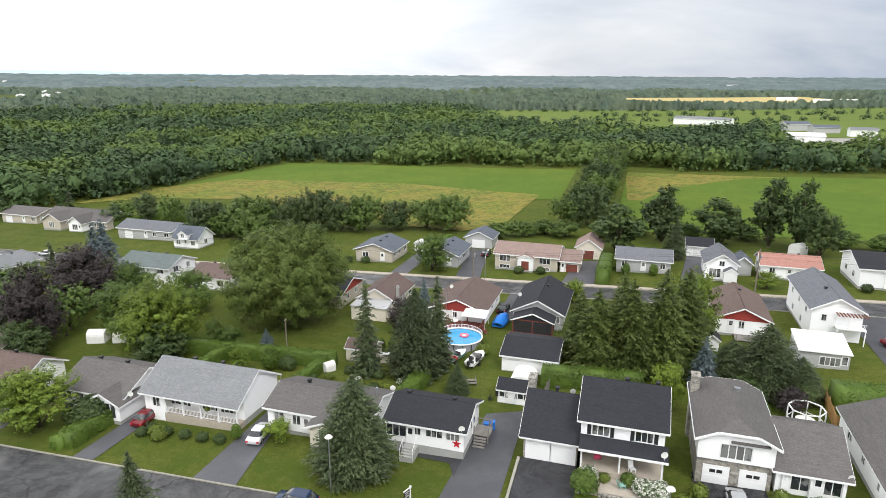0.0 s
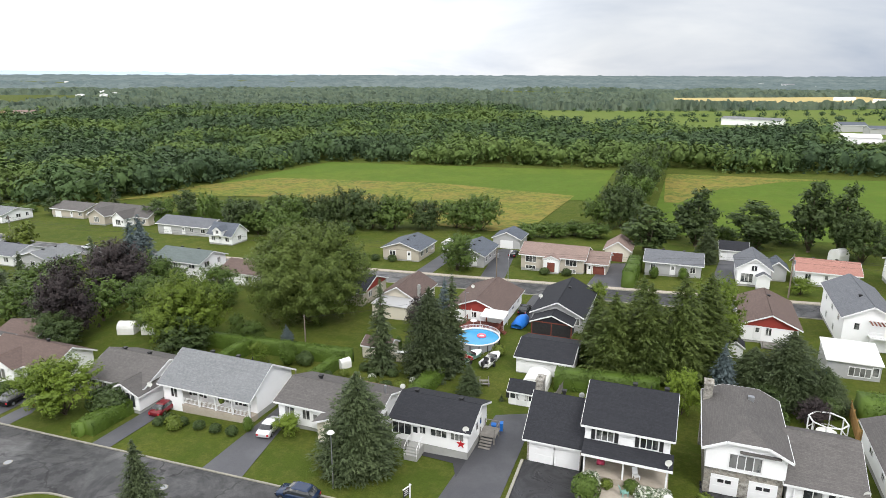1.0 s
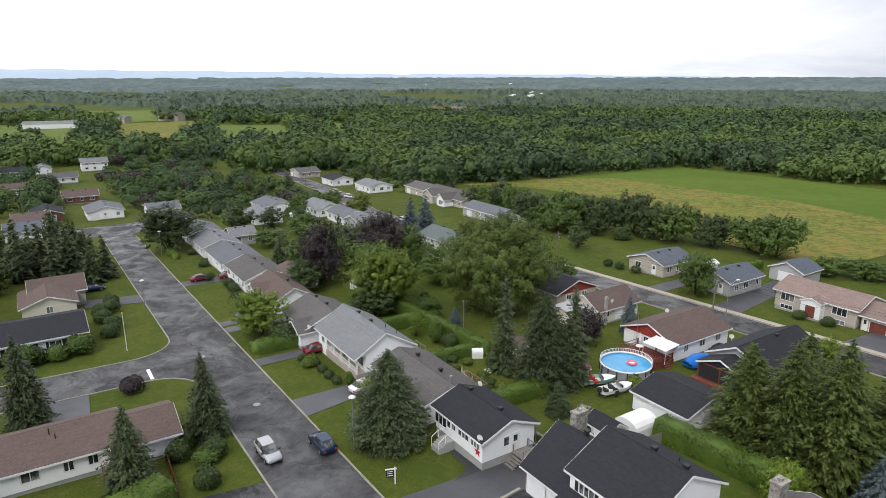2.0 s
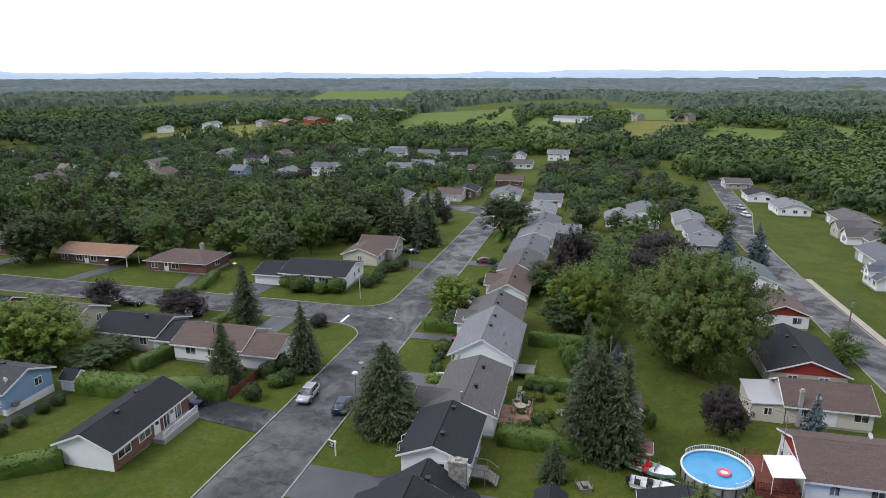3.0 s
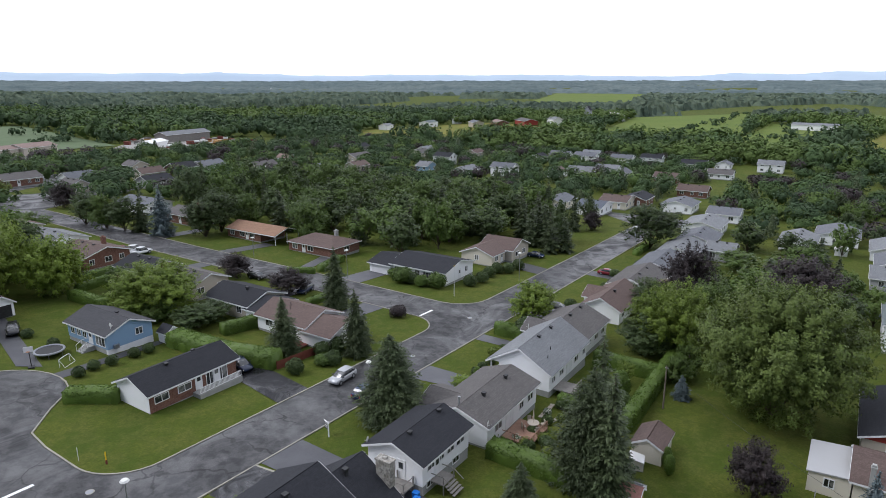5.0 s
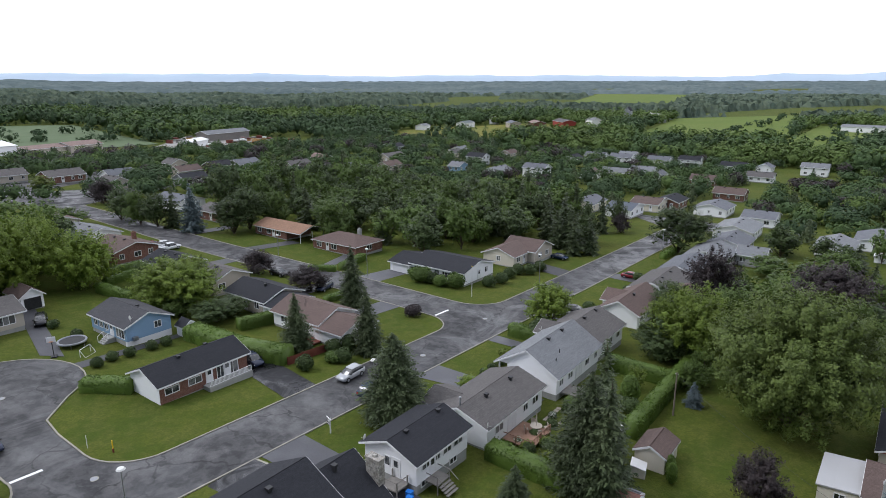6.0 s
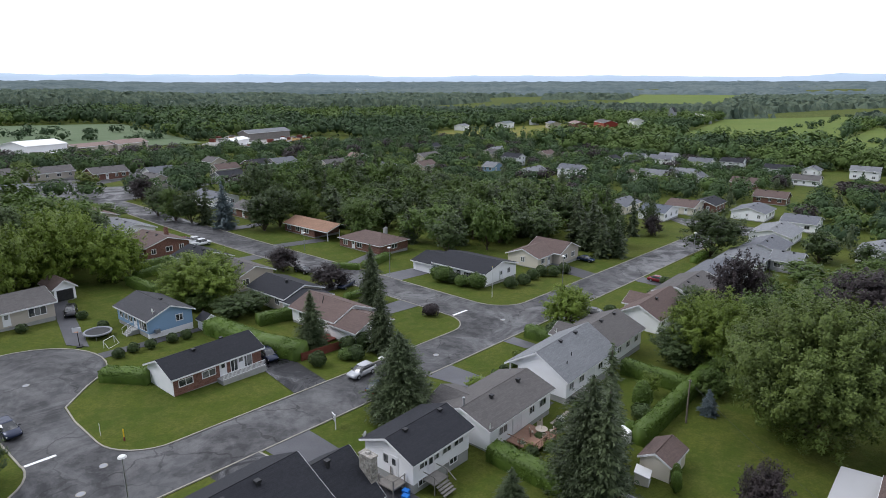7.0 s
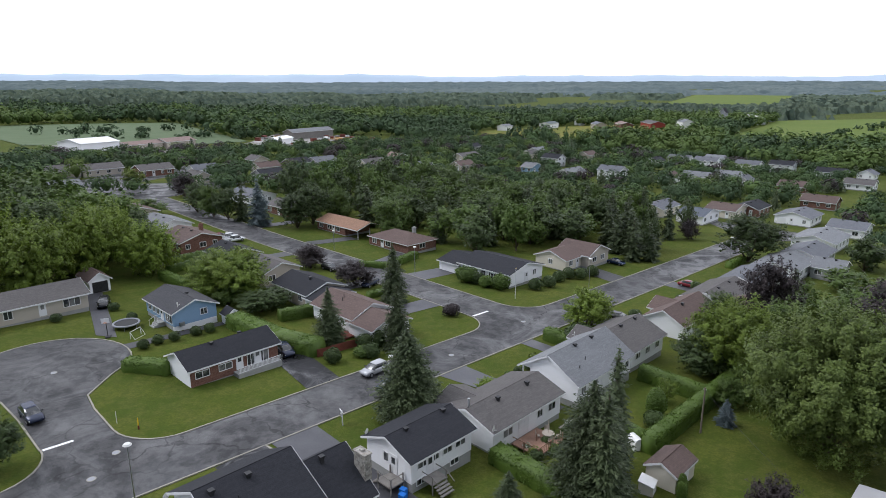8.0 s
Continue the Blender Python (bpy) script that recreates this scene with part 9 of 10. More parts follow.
tree("spruce_wide", 14.2, 88.8, 6.4, 8.5)
tree("spruce_wide", 22.6, 86.6, 5.6, 7.0)
tree("maple_c", 15.4, 83.6, 3.6, 5.0)
tree("shrub_b", 22.6, 84.6, 2.4, 4.0)
tree("purple_a", 20.4, 81.6, 3.4, 4.2, "dark purple-leaved small tree behind the house")
tree("maple_d", 5.9, 79.4, 6.4, 4.6, "climbing yellow-green foliage between two houses")
tree("shrub_a", 16.9, 79.6, 2.0, 2.2)
tree("maple_d", -70.0, 54.7, 8.2, 9.0)
tree("shrub_b", -64.2, 57.0, 3.6, 6.0)
tree("maple_d", -73.2, 54.0, 7.6, 7.2)
tree("maple_a", -33.1, -1.9, 9.4, 16.0, "spreading yellow-green maple between back gardens")
tree("purple_a", -56.5, -9.6, 5.3, 7.4, "rounded dark purple tree on a front lawn")
tree("purple_a", -56.6, 7.3, 5.1, 8.6, "rounded dark purple tree on a front lawn")
tree("maple_c", -147.0, 54.5, 13.4, 16.0)
for x, y, h, w in ((-6.1, -24.5, 15.5, 16), (-17.6, -31.5, 15.5, 15), (-27.5, -26.7, 12, 13), (-2.0, -36.0, 16, 15), (8.0, -26.0, 15, 14), (-24, -42, 14, 14)):
    tree("maple_g", x, y, h, w, "dense green maple in the grove behind a bungalow")
tree("maple_c", -12, -42, 16, 14)
tree("purple_a", -36.2, 96.8, 6.5, 5.9, "rounded dark purple tree on the back lawn")
tree("spruce_blue", -32.5 - 3.6, 106.5, 7.0, 3.6)
tree("maple_b", -43.8, 135.2, 9.8, 8.8)
tree("poplar_a", -3.6, 160.4, 13.3, 11.5)
tree("spruce_a", 9.6, 156.9, 10.5, 7.0)
tree("poplar_a", 7.4, 173.7, 15.7, 10.5)
tree("poplar_a", 21.1, 173.0, 12.7, 12.5)
tree("poplar_a", 33.0, 173.7, 18.5, 9.5)
tree("poplar_a", 39.5, 172.0, 18.0, 8.5)
tree("maple_c", 42.4, 164.9, 11.7, 10.5)
tree("maple_d", 26.5, 136.4, 3.6, 5.0, "rounded bush in front of a white house")
tree("maple_d", -10.0, 118.6, 5.0, 5.0)
tree("maple_c", 13.6, 36.0, 6.5, 6.0)
for x, y, h, w in ((-19.7, 191.4, 9.5, 8.9), (-13.2, 192.5, 13.6, 13), (-14, 207, 12, 11), (-12, 221, 13, 12), (-13.3, 236, 15, 13), (-13, 250, 14, 12), (-12.5, 265, 15, 13), (-12, 280, 14, 12), (-12.7, 296, 14.5, 13), (-11, 311, 14, 12), (-10, 326, 14, 12)):
    tree("thicket_b" if int(y) % 2 else "thicket_a", x, y, h, w * 1.15, "bushy tree in the hedgerow between two fields")
for x, y, h, w in ((-121.7, 158, 12, 11), (-110, 163, 13, 12), (-101, 170, 12, 11), (-93, 174, 14, 12), (-85, 173, 11, 10), (-78, 174, 12, 11), (-69, 177, 10, 10), (-60, 180, 10, 10), (-52, 179, 12, 11), (-104, 156, 9, 8), (-115, 170, 11, 10), (-128, 164, 10, 9)):
    tree("thicket_a" if int(x) % 2 else "thicket_b", x, y, h * 0.92, w * 1.25, "leafy tree in the belt between houses and field")
for x, y in ((-30, 175), (-24, 178), (-36, 172), (-18, 176), (-8, 178), (0, 182), (50, 176), (58, 172), (66, 178), (74, 172), (14, 180), (28, 182)):
    tree("thicket_b", x, y, 4.4, 8.5, "tangled green thicket at the field's edge")
for x, y, h, w in ((-136.4, 25.4, 12.5, 7.5), (-129.8, 30.7, 12.0, 7.5), (-123.8, 34.2, 11.0, 7.0), (-127.0, 37.4, 10.0, 6.0), (-146.2, 20.0, 12.5, 8.0), (-140.0, 31.0, 11.0, 7.0)):
    tree("spruce_far", x, y, h, w, "dark spruce in a group at the street corner")
tree("lime_a", -163.0, 118.0, 9.0, 9.0)
tree("maple_b", -95.5, 100.5, 9.0, 8.0)
tree("maple_b", -66.0, 120.0, 6.0, 6.0)
tree("purple_a", -160.0, 33.0, 6.0, 6.5, "small purple-leaved tree on a corner lawn")
tree("spruce_blue", -71.4, -57.5, 13.5, 8.0)
tree("maple_c", -78.0, -48.0, 11.0, 12.0)
tree("lime_a", -70.0, -150.0, 7.0, 9.0)

# along the west side of the side street
tree("maple_c", -65.6, -85.9, 10, 10)
tree("maple_b", -66.3, -76.2, 11, 9)
tree("maple_c", -68.1, -70.4, 10.5, 9)
tree("spruce_far", -70.6, -66.4, 12, 7)
tree("maple_c", -84.4, -49.4, 13, 12)
tree("maple_b", -104.4, -69.7, 11, 10)
tree("purple_a", -75.1, -116.2, 8, 9, "rounded dark purple tree beside the street bend")
tree("maple_b", -53.2, -89.4, 5.5, 9, "spreading leafy tree on a front lawn")
tree("maple_c", -39.5, -89.0, 5, 8, "dark green bushy tree between roofs")
tree("maple_c", -34.9, -97.7, 6, 8, "dark green bushy tree between roofs")

# clipped hedges
hedge([(-62.6, 51.6), (-62.4, 62.0)], 2.2, 2.0, seed=2)
hedge([(-64.2, 51.9), (-62.8, 51.8)], 2.0, 1.6, seed=22)
hedge([(-60.2, 70.2), (-60.0, 80.0)], 1.7, 2.2, seed=3)
hedge([(-72.0, 80.4), (-41.6, 80.9)], 1.8, 2.2, seed=4)
hedge([(-43.6, 71.4), (-43.2, 79.8)], 1.5, 1.7, seed=5)
hedge([(-27.4, 69.8), (-27.0, 80.0)], 2.3, 1.9, seed=6)
hedge([(-10.6, 82.6), (3.0, 83.4)], 2.4, 2.5, seed=7)
hedge([(25.8, 84.4), (46.0, 85.0)], 4.0, 3.0, seed=8)
hedge([(-6.0, 19.0), (-10.0, 24.4)], 2.2, 1.7, seed=10)
hedge([(-25.8, 12.8), (-27.0, 25.0), (-29.6, 32.4)], 3.2, 2.3, seed=11)
hedge([(-42.7, 17.2), (-33.0, 15.6)], 2.0, 1.9, seed=12)
hedge([(-42.1, -31.6), (-33.7, -29.8)], 1.8, 1.9, seed=31)
hedge([(-27.9, -21.8), (-28.6, -11.4)], 1.8, 1.8, seed=32)
hedge([(-38.2, -27.0), (-30.4, -24.6)], 1.6, 1.6, seed=33)
hedge([(-60.0, 15.5), (-53.0, 15.5)], 1.4, 1.2, seed=14)
hedge([(-5.4, 131.9), (-5.2, 147.0)], 2.6, 3.4, seed=15)
hedge([(-146, 53.6), (-136, 53.8)], 1.6, 1.5, seed=16)
hedge([(-150, 172), (-128, 176)], 3.5, 4.0, seed=17)
hedge([(-160, 160), (-150, 174)], 2.5, 3.0, seed=18)
hedge([(-48.6, 150), (-48.6, 166)], 1.6, 1.8, seed=19)
hedge([(-66, -4), (-70, 1)], 1.6, 1.3, seed=20)
hedge([(-82, -2.0), (-71.5, 1.0)], 1.8, 1.6, seed=21)

# garden shrubs
tree("maple_c", -32.8, 9.6, 4.4, 8.0, "dark green bushy tree between two gardens")
tree("maple_c", -36.4, 8.4, 3.8, 6.0, "dark green bushy tree between two gardens")
tree("maple_b", -30.4, 2.0, 4.6, 6.0, "leafy bush behind a blue house")
tree("maple_c", -38.4, -12.0, 6.5, 7.0)
tree("maple_b", -35.8, -18.4, 5.5, 6.0)
tree("maple_c", -30.0, -32.0, 9.5, 9.0)
tree("shrub_a", -34.4, 37.2, 1.6, 3.0)
tree("shrub_b", -38.8, 35.8, 2.6, 2.6)
tree("spruce_a", -21.1, 76.6, 4.6, 4.2, "young green spruce behind the charcoal-roofed bungalow")
for x, y in ((-42.9, 72.0), (-42.6, 73.4), (-42.4, 74.9), (-33.0, 74.2), (-30.8, 73.0), (-36.6, 78.4), (-38.4, 79.2), (-33.6, 78.6)):
    tree("shrub_b", x, y, 1.2, 1.8, "low leafy plant in a garden bed")
for x, y in ((-29.8, 77.6), (-36.0, 76.8), (-40.2, 71.2), (-31.8, 70.9)):
    tree("shrub_flower", x, y, 0.8, 1.2, "small pale flowering plant in a garden bed")
for x, y in ((-112.0, 56.0), (-104.0, 58.4), (-100.0, 58.2), (-93.0, 56.8), (-84.0, 56.4), (-125.0, 58.0), (-140.0, 58.4), (-155.0, 58.6)):
    tree("shrub_b", x, y, 1.7, 2.6)
for x, y in ((-57.5, 58.5), (-55.0, 57.6), (-52.8, 57.4), (-50.2, 57.3), (-47.6, 57.2), (-45.2, 57.4), (-55.8, 56.4)):
    tree("shrub_b", x, y, 1.1, 1.6)
for x, y in ((-53.9, 57.0), (-53.0, 56.2)):
    tree("shrub_lime", x, y, 1.4, 2.0)
tree("cedar_a", -43.7, 58.6, 2.0, 1.3)
tree("cedar_a", -50.6, 77.4, 4.0, 2.8, "tall clipped green dome on the back lawn")
tree("maple_d", -55.4, 76.4, 3.6, 3.4, "small round-headed tree on the back lawn")
tree("shrub_b", -48.2, 78.4, 2.0, 2.8, "dark green leafy shrub beside the hedge")
for x, y, h, w in ((-61.0, 83.0, 4.6, 4.2), (-64.0, 83.4, 5.4, 4.6)):
    tree("maple_b", x, y, h, w, "grey-green bush between the hedge and the maple")
tree("maple_d", -38.4, 59.4, 3.0, 3.6, "small spreading tree in a lawn bed")
tree("spruce_blue", -55.6, 84.5, 3.5, 2.9, "small blue-grey spruce beside the hedge")
for x, y, z, k, h, w in ((-2.6, 57.2, -0.1, "shrub_a", 2.3, 2.8), (-2.4, 58.6, 0.3, "shrub_flower", 1.5, 2.2), (3.1, 57.9, 0.3, "shrub_flower", 1.5, 2.4), (4.5, 58.2, 0.3, "shrub_flower", 1.4, 2.2), (-0.8, 58.9, 0.3, "shrub_lime", 0.9, 1.3), (2.0, 58.8, 0.3, "shrub_lime", 0.8, 1.4), (4.6, 57.3, 0.2, "shrub_flower", 1.1, 1.6), (1.6, 59.1, 0.3, "shrub_a", 1.2, 1.6)):
    tree(k, x, y, h, w).location.z = z * SC
for x, y in ((17.4, 59.4), (18.8, 60.0), (20.2, 59.6), (21.2, 60.6), (19.4, 61.2)):
    tree("shrub_flower", x, y, 1.3, 1.9)
for x, y in ((16.0, 61.2), (17.2, 57.8), (8.4, 60.4), (6.8, 58.2)):
    tree("shrub_lime", x, y, 1.5, 1.9)
for x, y, h, w in ((-79, 16.5, 2.0, 3.0), (-76.8, 20.4, 3.4, 4.6), (-77.2, 25.2, 2.4, 3.2), (-78.4, 28.4, 3.2, 4.2)):
    tree("shrub_a", x, y, h, w)
for x, y in ((-77.6, 22.4), (-84, 33.2), (-88, 34), (-93, 33), (-97, 33), (-99, 35), (-103, 35.5)):
    tree("shrub_b", x, y, 2.4, 3.2)
tree("shrub_purple", -58.4, 33.0, 2.2, 3.4)
tree("shrub_b", -41.6, 30.5 + 7.6, 1.9, 2.6)
for x, y in ((-35.2, 38.4), (-29.5, 36.2), (-36.6, 34.8)):
    tree("shrub_b", x, y, 2.2, 2.8)
for x, y in ((-13.0, 12.6), (-15.5, 12.9), (-19.1, 12.9), (-21.4, 13.0), (-10.6, 13.2)):
    tree("shrub_b", x, y, 1.5, 1.9, "small rounded clipped shrub in a row")
for x, y in ((-14.0, -0.5), (-13.4, -7.6), (-4.2, -7.6), (4.6, -8.0)):
    tree("shrub_b", x, y, 1.4, 2.0)
for x, y in ((-35.2, 88.0), (-36.6, 87.4)):
    tree("cedar_a", x, y, 2.6, 1.2)
for x, y in ((-31.4, 72.4), (-33.6, 73.6), (-35.0, 75.2), (-31.0, 75.4), (-39.6, 73.6), (-40.4, 76.4)):
    tree("shrub_lime", x, y, 1.1, 1.7)
for x, y in ((-32.6, 74.8), (-34.4, 71.8), (-38.0, 72.2)):
    tree("shrub_b", x, y, 1.1, 1.6)
for x, y in ((-0.8, 140.8), (5.0, 141.2)):
    tree("cedar_a", x, y, 2.6, 2.0)
for x, y in ((-70, 138.4), (-66.6, 138.6), (-62, 138.8), (-24, 137.4), (-19, 137.8), (44.5, 137.4)):
    tree("shrub_b", x, y, 1.6, 2.4)
tree("shrub_lime", -21.0, 90.6, 1.8, 2.2)
tree("spruce_a", -16.4, 74.0 + 2.0, 0.9, 0.8, "tiny young conifer beside the shed")
tree("maple_d", -14.0, 82.0 - 4.2, 0.8, 0.8, "tiny leafy plant beside the shed")

# ---- woods that nobody counts ----
rng_w = random.Random(5)
HOUSE_SPOTS = [(o.matrix_basis.translation.x / SC, o.matrix_basis.translation.y / SC) for o in scene.objects if o.name.startswith("house")]


def clear_of(x, y, d):
    return all(abs(x - a) > d or abs(y - b) > d for a, b in HOUSE_SPOTS)


def open_front(x, y, lateral=7.0, depth=26.0):
    """False on a house's front garden, which stays open towards the street side in the east."""
    for a, b in HOUSE_SPOTS:
        dx, dy = 30 - a, (30 if b > 80 else 95) - b
        d = math.hypot(dx, dy)
        u = ((x - a) * dx + (y - b) * dy) / d
        v = ((x - a) * -dy + (y - b) * dx) / d
        if -4 < u < depth and abs(v) < lateral:
            return False
    return True


def scatter(x0, x1, y0, y1, step, test, h, w):
    out = []
    y = y0
    while y < y1:
        x = x0
        while x < x1:
            px, py = x + rng_w.uniform(-0.6, 0.6) * step, y + rng_w.uniform(-0.6, 0.6) * step
            if test(px, py):
                k = rng_w.uniform(0.75, 1.25) * (1 + 0.5 * noise.noise(Vector((px / 60, py / 60, 2.0))))
                out.append((px, py, h * k, w * rng_w.uniform(0.8, 1.2)))
            x += step
        y += step
    return out


def in_field(x, y):
    if -205 + (y < 240) * (240 - y) * -0.2 < x < -27 and 178 < y < 343:
        return True
    if -26 <= x < 135 and 170 < y < 328:
        return True
    return False


# far farmland that stays open among the woods: name of surface, corners
FARMLAND = [
    ("tan_field", [(-109, 1703), (399, 1945), (430, 1175), (156, 1230), (12, 1380)], "tan stubble field far off"),
    ("pasture", [(-262, 1010), (430, 1168), (320, 560), (165, 530), (30, 570), (-130, 640)], "pale green pasture beyond the woods"),
    ("gravel", [(88, 440), (180, 430), (205, 528), (166, 526), (92, 540)], "grey gravel yard round farm buildings"),
    ("pasture", [(-1185, 110), (-1150, 225), (-860, 175), (-850, 96)], "bright green farmland far off"),
    ("pasture", [(-884, 0), (-836, 84), (-530, 60), (-540, 2)], "green farmland beyond the woods"),
    ("gold", [(-828, 126), (-836, 236), (-690, 186), (-515, 128), (-535, 84)], "golden grassland beyond the woods"),
    ("pasture", [(-752, 215), (-702, 284), (-520, 224), (-520, 160), (-680, 196)], "green farmland beyond the woods"),
    ("pasture", [(-890, 352), (-655, 350), (-510, 270), (-600, 290)], "pale green farmland among woods"),
    ("tan_field", [(-840, 556), (-812, 606), (-700, 600), (-700, 556)], "pale cut field among woods"),
    ("pasture", [(-940, -190), (-1150, -60), (-700, -4), (-560, -46), (-560, -122)], "bright green farmland far off"),
    ("pasture", [(-2380, -940), (-2480, -600), (-1290, -320), (-1130, -500)], "pale farmland far off"),
    ("dull_crop", [(-70, -525), (-255, -542), (-212, -318), (-164, -306), (-76, -336)], "dull green crop field beyond the houses"),
    ("gravel", [(-78, -246), (-150, -240), (-162, -300), (-84, -330)], "grey gravel yard round commercial buildings"),
    ("gravel", [(-196, -296), (-226, -262), (-312, -330), (-262, -366)], "pale gravel yard of a timber merchant"),
    ("gold", [(-480, -330), (-402, -262), (-480, -212), (-620, -168), (-700, -180), (-700, -300), (-560, -335)], "dry grass beside a main road"),
]


def inside(x, y, poly):
    odd, j = False, len(poly) - 1
    for i, (xi, yi) in enumerate(poly):
        xj, yj = poly[j]
        if (yi > y) != (yj > y) and x < (xj - xi) * (y - yi) / (yj - yi) + xi:
            odd = not odd
        j = i
    return odd


def open_far(x, y):
    """Open farmland, with the low meadow on its near side."""
    d = math.hypot(x - 30, y - 60)
    k = (x - 30) / d, (y - 60) / d
    return any(inside(x + k[0] * u, y + k[1] * u, poly) for u in ((0, 30) if d > 330 else (0,)) for _, poly, _ in FARMLAND)


def town(x, y):
    if -330 < x < -60 and -335 < y < -250:
        return True
    return -400 < x < 60 and -260 < y < 178 and not (x < -300 and y > 130)


def near_wood(x, y):
    return x < 0.36 * y + 34 and not (-60 < x < 20 and 170 < y < 342) and not in_field(x, y) and not town(x, y) and not open_far(x, y) and math.hypot(x, y - 60) < 470 and not (y > 150 and x > -215 and y < 200)


def mid_wood(x, y):
    d = math.hypot(x, y - 60)
    return 470 <= d < 980 and not open_far(x, y) and not in_field(x, y) and not town(x, y)


def front(x, y):
    return y > -0.2 * x - 120 or x < -60


def wood_edge(x, y):
    """Leaves reach the ground where the wood borders on open land."""
    return 0.55 if any(in_field(x + a, y + b) or town(x + a, y + b) for a, b in ((14, 0), (-14, 0), (0, -14), (0, 14))) else 0.05


near = scatter(-520, 190, -360, 540, 9.2, lambda x, y: near_wood(x, y) and front(x, y) and not (x > 150 and y < 200), 11.5, 14.5)
def stands(spots, size):
    """Sorts trees into light, middling and dark stands that lie in patches."""
    out = ([], [], [])
    for q in spots:
        v = noise.noise(Vector((q[0] / size, q[1] / size, 8.0))) + rng_w.uniform(-0.22, 0.22)
        out[0 if v > 0.13 else 1 if v > -0.13 else 2].append(q)
    return out


for i, group in enumerate(stands(near, 75)):
    woods("woodland", group, 104, ("forest_light", "forest", "forest_dark")[i], 40 + i, "dense mixed woodland with green crowns beyond the fields", 0.105, conic=(0.02, 0.06, 0.3)[i], skirt=wood_edge)
mid = scatter(-1000, 420, -700, 1040, 14.2, lambda x, y: mid_wood(x, y) and front(x, y), 12.5, 17.0)
for i, group in enumerate(stands(mid, 150)):
    woods("woodland", group, 48, ("forest_light", "forest", "forest_dark")[i], 50 + i, "distant mixed woodland with green crowns", 0.125, (0.02, 0.05, 0.2)[i])

# bushes along the ditches of the pasture
bushes = []
for (xa, ya), (xb, yb), k in (((-230, 985), (400, 1120), 46), ((-150, 760), (330, 800), 40), ((-60, 880), (380, 960), 34), ((20, 600), (60, 640), 8), ((-880, 20), (-560, 40), 14), ((-1130, -70), (-600, -60), 22), ((-100, -420), (-230, -430), 14), ((-110, -370), (-215, -360), 9), ((-560, -300), (-440, -262), 10)):
    for i in range(k):
        u = (i + rng_w.random()) / k
        bushes.append((xa + (xb - xa) * u + rng_w.uniform(-6, 6), ya + (yb - ya) * u + rng_w.uniform(-10, 10), rng_w.uniform(3, 8), rng_w.uniform(6, 12)))
woods("field_bushes", bushes, 44, "forest_dark", 71, "scattered bushes along the ditches of far fields", 0.14, 0.05, lambda x, y: 0.3)

# trees between the houses of the town
def road_free(x, y):
    return not (36 < y < 55) and not (119 < y < 135 and x < 100) and not (-76 < x < -55 and y < 45) and not (-205 < x < -170 and 10 < y < 70)


grove = scatter(-172, -96, -82, 17, 8.4, lambda x, y: road_free(x, y) and clear_of(x, y, 9), 10.5, 10.0)
kinds = ("maple_f", "maple_e", "spruce_far", "maple_f", "maple_b", "maple_e")
for i, (x, y, h, w) in enumerate(grove):
    k = kinds[i % 6]
    tree(k, x, y, h * (1.1 if k == "spruce_far" else 1.0), w * (0.7 if k == "spruce_far" else 1.0))
yard = scatter(-168, -98, 74, 100, 9.5, lambda x, y: road_free(x, y) and open_front(x, y, 5.0, 9.0) and clear_of(x, y, 9) and math.hypot(x + 94, y - 77) > 7 and math.hypot(x + 105, y - 95) > 9, 7.5, 8.5)
for i, (x, y, h, w) in enumerate(yard):
    tree(("maple_e", "maple_f", "maple_e", "spruce_far")[i % 4], x, y, h, w * (0.8 if i % 4 == 3 else 1.0))
edge = scatter(-170, -95, 18, 38, 9.5, lambda x, y: road_free(x, y) and clear_of(x, y, 11), 11, 8.0)
for i, (x, y, h, w) in enumerate(edge):
    tree(("spruce_far", "spruce_far", "maple_f")[i % 3], x, y, h, w * 0.8)
gardens = scatter(-250, -88, 98, 120, 8.5, lambda x, y: clear_of(x, y, 8) and open_front(x, y, 4.5, 8.0) and rng_w.random() < 0.85 and math.hypot(x + 105, y - 95) > 9 and math.hypot(x + 118, y - 115) > 7, 7.5, 7.0)
gardens += scatter(-260, -84, 136, 186, 8.0, lambda x, y: clear_of(x, y, 8.5) and open_front(x, y) and y > (150 if x < -170 else 136) and rng_w.random() < (0.62 if y > 152 else 0.3) and not in_field(x, y) and x < -70 - 0.0 * y, 8.0, 7.5)
for i, (x, y, h, w) in enumerate(gardens):
    k = ("maple_e", "maple_f", "maple_e", "spruce_far", "shrub_a", "maple_f", "shrub_b")[i % 7]
    tree(k, x, y, h * (0.4 if k[:2] == "sh" else 1), w * (0.7 if k[:2] in ("sp", "sh") else 1.0), "leafy garden tree beside the houses" if k[:2] == "ma" else "")
south = scatter(-36, 14, -100, -46, 10.5, lambda x, y: clear_of(x, y, 9), 13, 12)
for i, (x, y, h, w) in enumerate(south):
    tree(("maple_e", "maple_f", "maple_e")[i % 3], x, y, h, w)
back = scatter(-58, -34, -100, 0, 9.0, lambda x, y: clear_of(x, y, 8.5) and x > -40 and y < -30, 8, 7)
for i, (x, y, h, w) in enumerate(back):
    tree(("spruce_far", "maple_e")[i % 2], x, y, h, w * 0.8)

